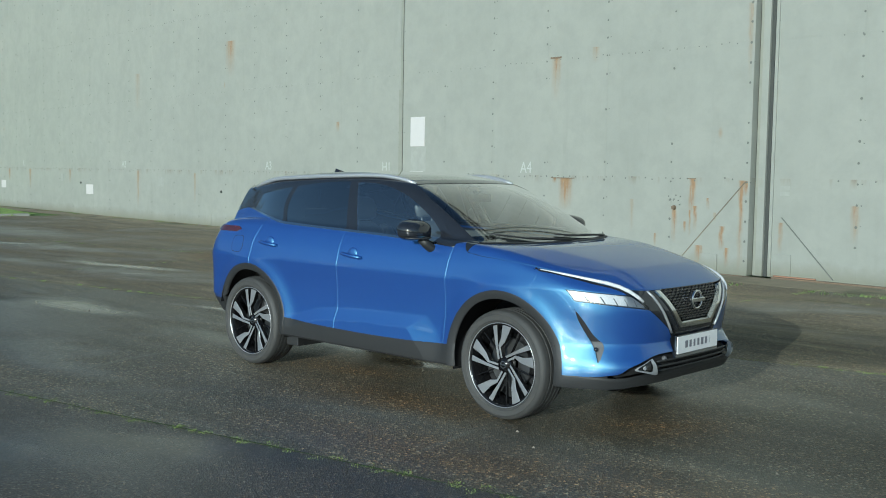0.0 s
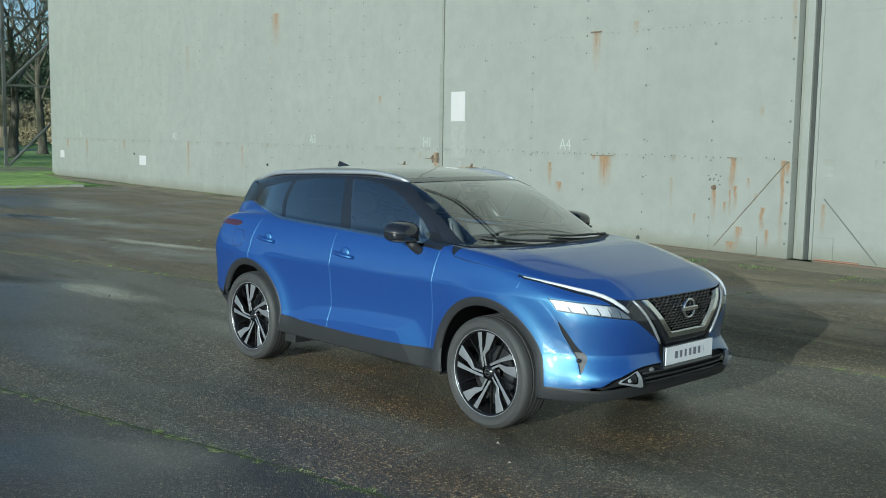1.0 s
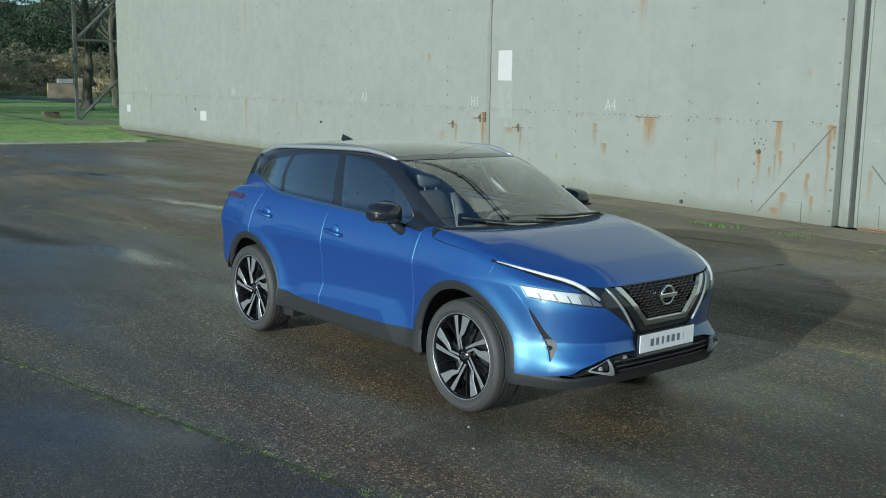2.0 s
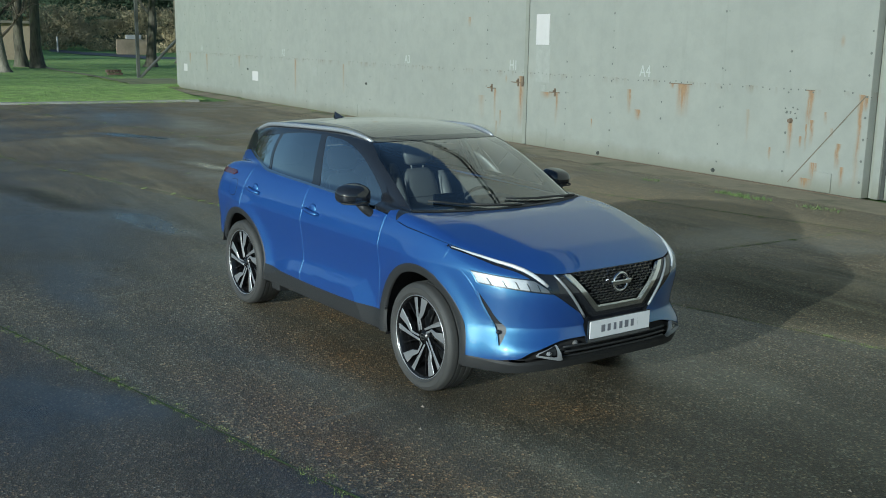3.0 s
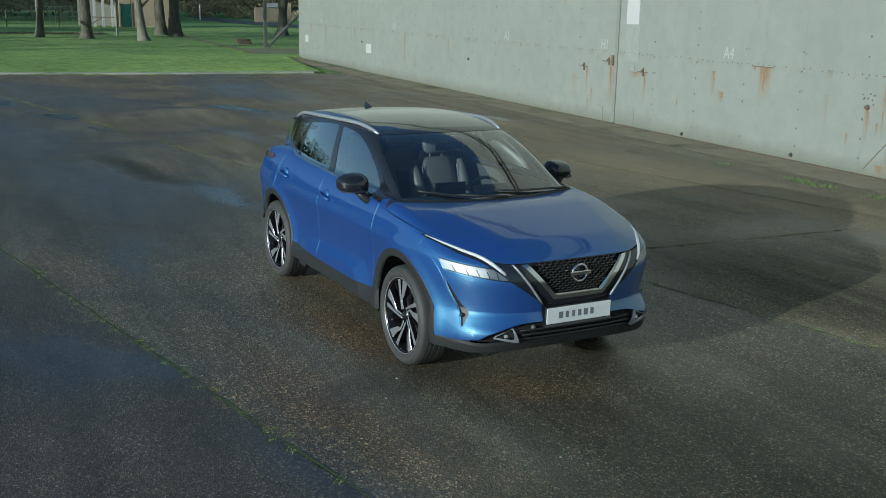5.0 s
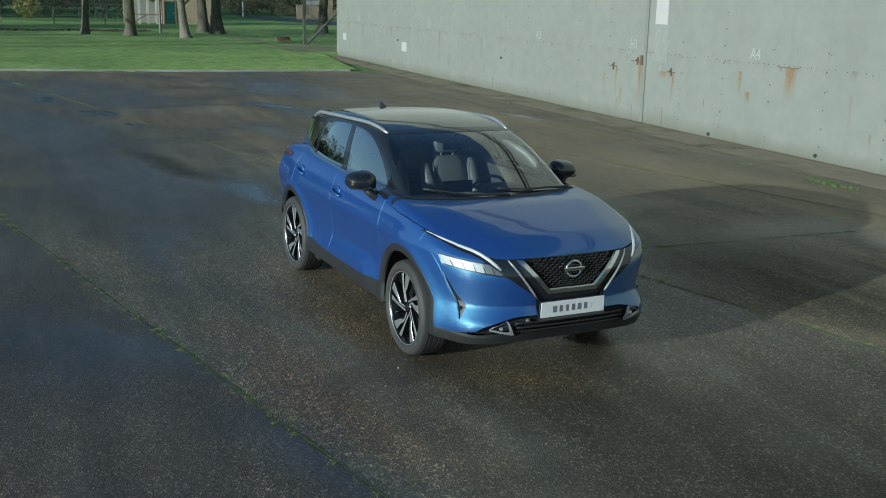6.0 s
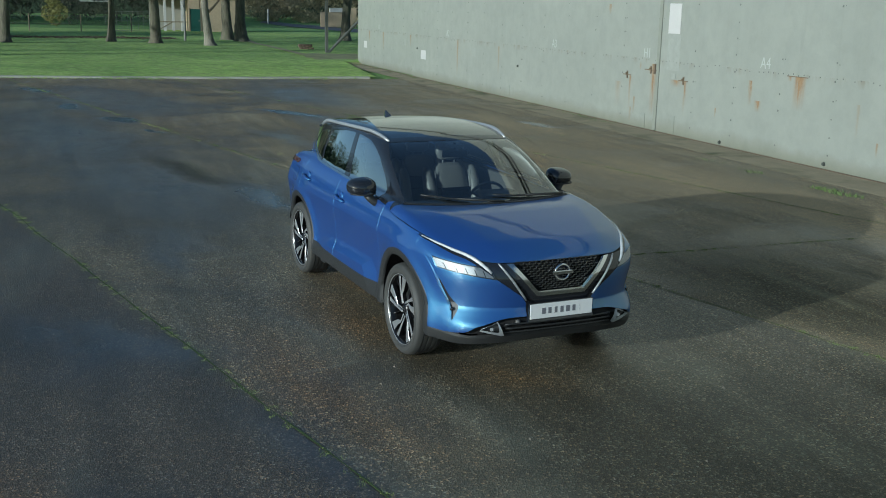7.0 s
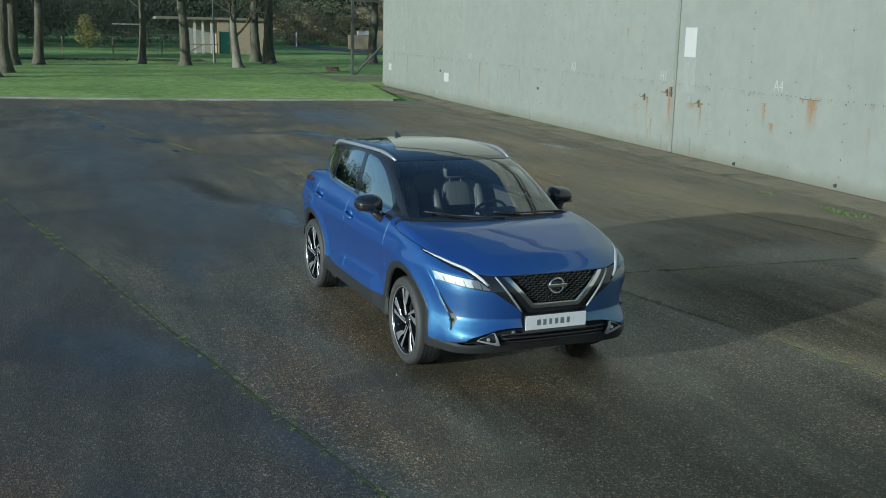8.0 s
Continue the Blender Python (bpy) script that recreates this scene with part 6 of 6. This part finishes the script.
bm = bmesh.new()
box(bm, (-2.50, 9.47, 0.012), (-1.78, 9.53, 0.050), 0.006)
tagged(part("plank", bm, simple("reddish_plank", (0.30, 0.16, 0.10), 0.85, grain=0.35, scale=12, bump=0.2)), "short reddish plank lying at the foot of the door", "plank")

# ---- lawn, trees, hut and woods beyond the apron ----
def bare_tree(x, y, r, h, seed, bark=BARK, lean=(0, 0), label="bare winter tree with grey-green bark", limbs=9, group="lawn trees"):
    """A leafless tree: flared tapered trunk, limbs that fork, fine twigs."""
    rng = random.Random(seed)
    root = tagged(new("tree"), label, "tree", group)
    root.location = (x, y, 0.04)
    bm = bmesh.new()
    pts, rad = [], []
    n = 18
    for i in range(n + 1):
        t = (i / n) ** 1.6
        z = h * 0.62 * t
        pts.append((lean[0] * z + 0.3 * r * math.sin(3 * t + seed), lean[1] * z + 0.45 * r * math.cos(5 * t + seed), z - 0.1))
        rad.append(r * 1.12 * (1.0 - 0.45 * t) * (1 + 0.35 * math.exp(-z / 0.7) + 0.75 * math.exp(-z / 0.22)))
    tube(bm, pts, rad, 14)
    for v in bm.verts:
        k = 1 + 0.22 * noise.noise((v.co.x * 3 + seed, v.co.y * 3, v.co.z * 0.9))
        v.co.x, v.co.y = v.co.x * k, v.co.y * k
    part("trunk", bm, bark, root, smooth=True)
    verts, faces = [], []

    def branch(p, d, length, rr, depth):
        m = 4
        q = Vector(p)
        ring0 = None
        for i in range(m + 1):
            w = max(0.006, rr * (1 - 0.65 * i / m))
            u = d.cross(Vector((0.3, 0.2, 1))).normalized()
            s = u.cross(d).normalized()
            ring = len(verts)
            for k in range(4):
                verts.append(tuple(q + (u * math.cos(k * 1.571) + s * math.sin(k * 1.571)) * w))
            if ring0 is not None:
                for k in range(4):
                    faces.append((ring0 + k, ring0 + (k + 1) % 4, ring + (k + 1) % 4, ring + k))
            ring0 = ring
            if i < m:
                d = (d + Vector((rng.gauss(0, 0.16), rng.gauss(0, 0.16), rng.gauss(0.06, 0.10)))).normalized()
                q = q + d * (length / m)
                if depth and i >= 1:
                    for _ in range(2 if depth == 2 else 3):
                        nd = (d + Vector((rng.gauss(0, 0.6), rng.gauss(0, 0.6), rng.gauss(0.1, 0.4)))).normalized()
                        branch(q, nd, length * rng.uniform(0.35, 0.62), rr * 0.42, depth - 1)
    for k in range(limbs):
        t = 0.42 + 0.58 * k / max(1, limbs - 1)
        z = h * 0.62 * t
        a = k * 2.4 + seed
        d = Vector((math.cos(a), math.sin(a), 0.55 + 0.5 * t)).normalized()
        branch((lean[0] * z, lean[1] * z, z - 0.15), d, h * rng.uniform(0.22, 0.42), r * 0.42, 2)
    from_arrays("crown", verts, faces, bark if bark is BARK else TWIG, root, "bare branches and twigs")
    return root


bare_tree(-42.0, -8.1, 0.30, 13, 1)
bare_tree(-45.5, -7.6, 0.24, 13, 2)
bare_tree(-55.2, -8.0, 0.30, 15, 3)
bare_tree(-56.4, -6.75, 0.24, 15, 4)
bare_tree(-59.0, -0.90, 0.19, 14, 5, lean=(0, 0.02))
bare_tree(-57.0, 1.55, 0.27, 15, 6)
bare_tree(-54.2, 4.50, 0.235, 8.0, 7, BIRCH, (0.0, -0.03), "leaning pale-barked tree patched with lichen")
bare_tree(-64.7, 7.1, 0.30, 15, 8)
bare_tree(-62.0, 7.75, 0.32, 15, 9, lean=(0, -0.045))
bare_tree(-66.0, 15.9, 0.30, 14, 10)
bare_tree(-50.5, -12.0, 0.26, 14, 11)
bare_tree(-60.0, -14.5, 0.28, 15, 12)
bare_tree(-75.0, 20.5, 0.30, 16, 13, limbs=12)

# steel gantry post beside the hangar, that carried the sliding doors
gantry = tagged(new("gantry_post"), "weathered steel door gantry post with diagonal brace", "steel post")
bm = bmesh.new()
box(bm, (-46.3, 9.70, 0), (-46.14, 9.86, TOP), 0.01)
part("post", bm, GALV, gantry)
for a, b in (((-46.2, 9.85, 0.1), (-46.2, 12.3, 2.55)), ((-46.2, 9.9, 4.1), (-46.2, 13.0, 7.2)), ((-46.2, 13.0, 7.2), (-46.2, 9.9, 10.3))):
    bm = bmesh.new()
    rod(bm, a, b, 0.075, sides=6)
    part("brace", bm, GALV, gantry)
for z in (4.05, 7.3, 10.4):
    bm = bmesh.new()
    box(bm, (-46.26, 9.8, z - 0.05), (-46.16, 13.0, z + 0.05), 0.005)
    part("tie_bar", bm, GALV, gantry)

# the brick hut with a porch
hut = tagged(new("hut"), "small flat-roofed buff brick hut with green door and white porch", "hut")
hut.location = (-84.0, 0, 0)
bm = bmesh.new()
box(bm, (-6.0, 6.4, 0), (0, 7.42, 3.0)), box(bm, (-6, 6.45, 2.05), (-0.02, 7.5, 2.98)), box(bm, (-6.0, 7.36, 0), (0, 10.9, 3.0))
bmesh.ops.remove_doubles(bm, verts=bm.verts[:], dist=0.001)
part("wall", bm, BRICK, hut)
bm = bmesh.new()
box(bm, (-6.2, 1.2, 3.0), (0.35, 11.1, 3.22), 0.03)
part("roof", bm, simple("mossy_roof_slab", (0.22, 0.20, 0.15), 0.9, grain=0.3, scale=2), hut)
bm = bmesh.new()
box(bm, (-0.04, 6.55, 0.02), (0.03, 7.42, 2.0), 0.01)
d = part("door", bm, GREEN_DOOR, hut, "dark green wooden door")
bm = bmesh.new()
box(bm, (0.03, 7.25, 0.95), (0.08, 7.35, 1.1), 0.01)
part("door_handle", bm, GALV, d)
for y in (6.50, 7.46):
    bm = bmesh.new()
    box(bm, (-0.02, y - 0.05, 0), (0.06, y + 0.05, 2.08), 0.005)
    part("door_frame", bm, WOOD_POST, hut)
for y in (3.7, 4.45, 5.15, 5.9):
    bm = bmesh.new()
    box(bm, (-0.3, y - 0.10, 0), (-0.1, y + 0.10, 3.0), 0.01)
    part("porch_post", bm, WHITE_PAINT, hut, "white porch post")
bm = bmesh.new()
box(bm, (-4.0, 3.4, 0), (-3.8, 6.4, 3.0))
part("porch_wall", bm, simple("grey_porch_plaster", (0.30, 0.30, 0.27), 0.9), hut)
bm = bmesh.new()
box(bm, (-0.12, 3.7, 0.85), (-0.05, 6.3, 0.93)), rod(bm, (-0.1, 3.7, 0.1), (-0.1, 5.1, 0.9), 0.04, sides=6)
part("porch_rail", bm, WOOD_POST, hut)

# lamp post, white marker posts, brick remnant, far road
lp = tagged(new("lamp_post"), "slender pale lamp post on the lawn", "lamp post")
bm = bmesh.new()
rod(bm, (-61.7, 3.88, 0), (-61.7, 3.88, 7.5), 0.085, 0.05)
part("pole", bm, GALV, lp)
bm = bmesh.new()
box(bm, (-61.8, 3.6, 7.45), (-61.6, 4.3, 7.58), 0.03)
part("lamp_head", bm, GALV, lp)
for x, y, h in ((-126.0, 20.7, 1.9), (-66.5, 8.3, 4.9)):
    bm = bmesh.new()
    rod(bm, (x, y, 0), (x, y, h), 0.11, 0.09)
    tagged(part("marker_post", bm, WHITE_PAINT), "white painted marker post", "post", "marker posts")
bm = bmesh.new()
rr = random.Random(3)
for i in range(5):
    for k in range(2):
        box(bm, (-49.9 + 0.02 * k, 9.05 + i * 0.16 - 0.08 * k, 0.08 + 0.17 * k), (-49.6, 9.19 + i * 0.16 - 0.08 * k, 0.235 + 0.17 * k), 0.012, Matrix.Translation((0, 0, rr.uniform(0, 0.01))))
tagged(part("brick_stack", bm, simple("old_red_brick", (0.15, 0.105, 0.075), 0.9, grain=0.5, scale=9)), "low heap of old red bricks", "bricks", kind="stuff")
bm = bmesh.new()
prev = None
for x, y in ((-133.5, 20.9), (-112.1, 20.7), (-105.4, 21.9), (-91.4, 22.9), (-78, 26)):
    a, b = bm.verts.new((x, y, 0.03)), bm.verts.new((x * 1.14, y * 1.13 + 1.0, 0.03))
    if prev:
        bm.faces.new((prev[0], a, b, prev[1]))
    prev = (a, b)
bmesh.ops.recalc_face_normals(bm, faces=bm.faces[:])
tagged(part("road", bm, TARMAC), "narrow dark road past the lawn", "road", kind="structure")
bm = bmesh.new()
prev = None
for i, (x, y) in enumerate(((-37.5, 8.6), (-41, 8.2), (-46, 7.9), (-52, 7.9), (-58, 7.8), (-66, 8.4), (-76, 9.5))):
    w = 0.26 - 0.02 * i
    zz = 0.155 if x < -45 else 0.03 + 0.11 * max(0, min(1, (-38 - x) / 4))
    a, b = bm.verts.new((x, y - w, zz)), bm.verts.new((x, y + w, zz))
    if prev:
        bm.faces.new((prev[0], prev[1], b, a))
    prev = (a, b)
bmesh.ops.recalc_face_normals(bm, faces=bm.faces[:])
tagged(part("worn_path", bm, concrete("trodden_earth", (0.34, 0.31, 0.17), moss=0.5)), "trodden muddy path across the lawn", "path", kind="structure")

verts, faces = [], []
lr = random.Random(8)
for _ in range(3000):
    y = lr.uniform(-22, 3.5)
    x = -64.5 + lr.gauss(0, 0.8) + 0.25 * math.sin(y)
    t, r = lr.uniform(0, 6.28), lr.uniform(0.05, 0.13)
    i = len(verts)
    verts += [(x + r * math.cos(t + q), y + r * math.sin(t + q), 0.13 + lr.uniform(0, 0.10)) for q in (0, 2.1, 4.2)]
    faces.append((i, i + 1, i + 2))
tagged(from_arrays("leaf_litter", verts, faces, simple("fallen_leaves", (0.13, 0.095, 0.06), 0.9, grain=0.5, scale=3)), "brown fallen leaves in a shallow ditch", "leaves", kind="stuff")

ruin = tagged(new("ruined_wall"), "ruined buff brick wall with pale coping", "wall")
bm = bmesh.new()
box(bm, (-114.3, 28.3, 0), (-113.9, 29.3, 2.3), 0.03)
part("pier", bm, BRICK, ruin)
bm = bmesh.new()
box(bm, (-114.2, 24.9, 0), (-113.95, 28.35, 1.75), 0.03)
part("wall", bm, BRICK, ruin)
bm = bmesh.new()
box(bm, (-114.3, 26.0, 1.752), (-113.85, 27.7, 2.25), 0.03)
part("coping", bm, WHITE_PAINT, ruin, "pale coping block")

# field fence: posts with two wires
fence = tagged(new("fence"), "weathered post and wire field fence", "fence")
for i, y in enumerate(np.arange(-22.0, 3.2, 3.85)):
    bm = bmesh.new()
    rod(bm, (-79.6, y + 0.3, 0), (-79.6, y + 0.3, 1.45), 0.05, 0.045, 7)
    part("post", bm, WOOD_POST, fence)
for z in (0.7, 1.3):
    bm = bmesh.new()
    rod(bm, (-79.6, -22, z), (-79.6, 3.2, z), 0.012, sides=5)
    part("wire", bm, GALV, fence)
gate = tagged(new("wire_gate"), "galvanised mesh gate beside the hut", "gate")
for y in np.linspace(-0.5, 3.4, 10):
    bm = bmesh.new()
    rod(bm, (-82.0, y, 0.1), (-82.0, y, 1.75), 0.013, sides=5)
    part("bar", bm, GALV, gate)
for z in (0.15, 0.95, 1.7):
    bm = bmesh.new()
    rod(bm, (-82.0, -0.5, z), (-82.0, 3.4, z), 0.016, sides=5)
    part("rail", bm, GALV, gate)
goal = tagged(new("goal_frame"), "white goal frame in the field", "goal")
for a, b in (((-104, 0.6, 0), (-104, 0.6, 2.45)), ((-104, -2.3, 2.45), (-104, 0.6, 2.45))):
    bm = bmesh.new()
    rod(bm, a, b, 0.07)
    part("bar", bm, WHITE_PAINT, goal)


def leaves(name, material, spots, size, label, category, seed, flat=0.7, slim=0.5):
    """Masses of small leaf or twig blades, (x, y, z, rx, ry, rz, count) a clump, as one object."""
    rng = np.random.default_rng(seed)
    V, k = [], 0
    for x, y, z, rx, ry, rz, n in spots:
        p = rng.normal(size=(n, 3))
        p /= np.maximum(1e-6, np.linalg.norm(p, axis=1, keepdims=True))
        p *= rng.uniform(0.55, 1.05, (n, 1)) ** 0.5
        c = p * (rx, ry, rz) + (x, y, z)
        c = c[c[:, 2] > 0.0]
        a, b = rng.normal(size=(len(c), 3)), rng.normal(size=(len(c), 3)) * (1, 1, flat)
        a /= np.linalg.norm(a, axis=1, keepdims=True)
        b -= a * (a * b).sum(1, keepdims=True)
        b /= np.maximum(1e-6, np.linalg.norm(b, axis=1, keepdims=True))
        s = size * rng.uniform(0.5, 1.4, (len(c), 1))
        V.append(np.stack([c - a * s, c + b * s * slim, c + a * s, c - b * s * slim], 1))
    V = np.concatenate(V).reshape(-1, 3)
    F = np.arange(len(V)).reshape(-1, 4)
    return tagged(from_arrays(name, V.tolist(), F.tolist(), material), label, category, kind="stuff")


rr = random.Random(21)
wood, scrub, bank = [], [], []
for i in range(120):
    a = rr.uniform(-0.42, 0.56)
    d = rr.uniform(128, 165) if a < 0.13 else rr.uniform(182, 196)
    x, y = 9 - d * math.cos(a), -3 + d * math.sin(a)
    for _ in range(4):
        wood.append((x + rr.gauss(0, 3), y + rr.gauss(0, 3), rr.uniform(1.5, 17), rr.uniform(2, 4.2), rr.uniform(2, 4.2), rr.uniform(1.6, 3.4), 330))
for i in range(150):
    a = rr.uniform(-0.42, 0.56)
    d = rr.uniform(112, 132) if a < 0.13 else rr.uniform(168, 178)
    x, y = 9 - d * math.cos(a), -3 + d * math.sin(a)
    scrub.append((x, y, rr.uniform(1.0, 5.5), rr.uniform(1.4, 3.0), rr.uniform(1.4, 3.0), rr.uniform(1.5, 3.2), 420))
for i in range(360):
    y = rr.uniform(21, 66)
    back = rr.random()
    bank.append((-146 + (y - 25) * 1.6 - 12 * back + rr.gauss(0, 1.5), y, 0.1 + 6.0 * back * rr.uniform(0.8, 1.1), rr.uniform(1.0, 2.4), rr.uniform(1.0, 2.4), rr.uniform(0.4, 0.9), 120))
leaves("woods", EVERGREEN, wood, 0.24, "dark evergreen woods behind the field", "woods", 1)
leaves("scrub", SCRUB, scrub, 0.45, "leafless grey-brown scrub at the wood's edge", "scrub", 2, 0.4, 0.05)
leaves("bank_grass", DRY_GRASS, bank, 0.30, "bleached rough grass bank beside the road", "grass", 3, 1.0, 0.2)
leaves("shrub", SHRUB, [(-95 + dx, -4.6 + dy, z, 0.6, 0.6, 0.75, 420) for dx, dy, z in ((0, 0, 0.9), (0.3, 0.6, 1.4), (-0.3, -0.6, 1.3), (0, 0.1, 2.0), (0.2, -0.2, 2.6))], 0.13, "yellow-green shrub in the field", "shrub", 4, 1.0, 0.25)
# the belt of trees behind the walk, which the glass and paint mirror
belt_trees = []
for i in range(60):
    a = rr.uniform(-2.85, -0.25)
    d = rr.uniform(62, 74)
    for z in (1.2, 3.2, 5.0):
        belt_trees.append((d * math.cos(a) + rr.gauss(0, 1.5), d * math.sin(a) + rr.gauss(0, 1.5), z * rr.uniform(0.7, 1.25), rr.uniform(1.8, 3.6), rr.uniform(1.8, 3.6), rr.uniform(1.2, 2.2), 150))
leaves("tree_belt", EVERGREEN, belt_trees, 0.42, "dark belt of trees across the airfield", "trees", 6)
# the wood's dark depth, far behind everything that shifts
verts, faces = [], []
for i in range(41):
    a = -0.60 + 1.30 * i / 40
    d = 204
    hgt = 17 + 3.5 * noise.noise((i * 0.5, 0, 0)) + 2 * noise.noise((i * 1.7, 3, 0))
    verts += [(9 - d * math.cos(a), -3 + d * math.sin(a), -1), (9 - (d + 8) * math.cos(a), -3 + (d + 8) * math.sin(a), hgt)]
    if i:
        faces.append((2 * i - 2, 2 * i - 1, 2 * i + 1, 2 * i))
tagged(from_arrays("backdrop", verts, faces, EVERGREEN), "dark far woodland edge", "backdrop", kind="structure")

bm = bmesh.new()
grid = [[bm.verts.new((-37.2 - 0.9 * i, 7.6 + 0.4 * k + 0.25 * noise.noise((i * 0.6, k * 0.6, 2)), (0.135 + 0.03 * noise.noise((i * 0.9, k * 0.9, 6))) * min(1, i / 3, 1.0) + 0.012)) for k in range(9)] for i in range(9)]
for p, q in zip(grid, grid[1:]):
    for k in range(8):
        bm.faces.new((p[k], p[k + 1], q[k + 1], q[k]))
bmesh.ops.recalc_face_normals(bm, faces=bm.faces[:])
tagged(part("worn_ground", bm, concrete("trodden_turf", (0.30, 0.30, 0.14), moss=0.4), smooth=True), "trodden brown turf at the corner of the doors", "ground", kind="structure")
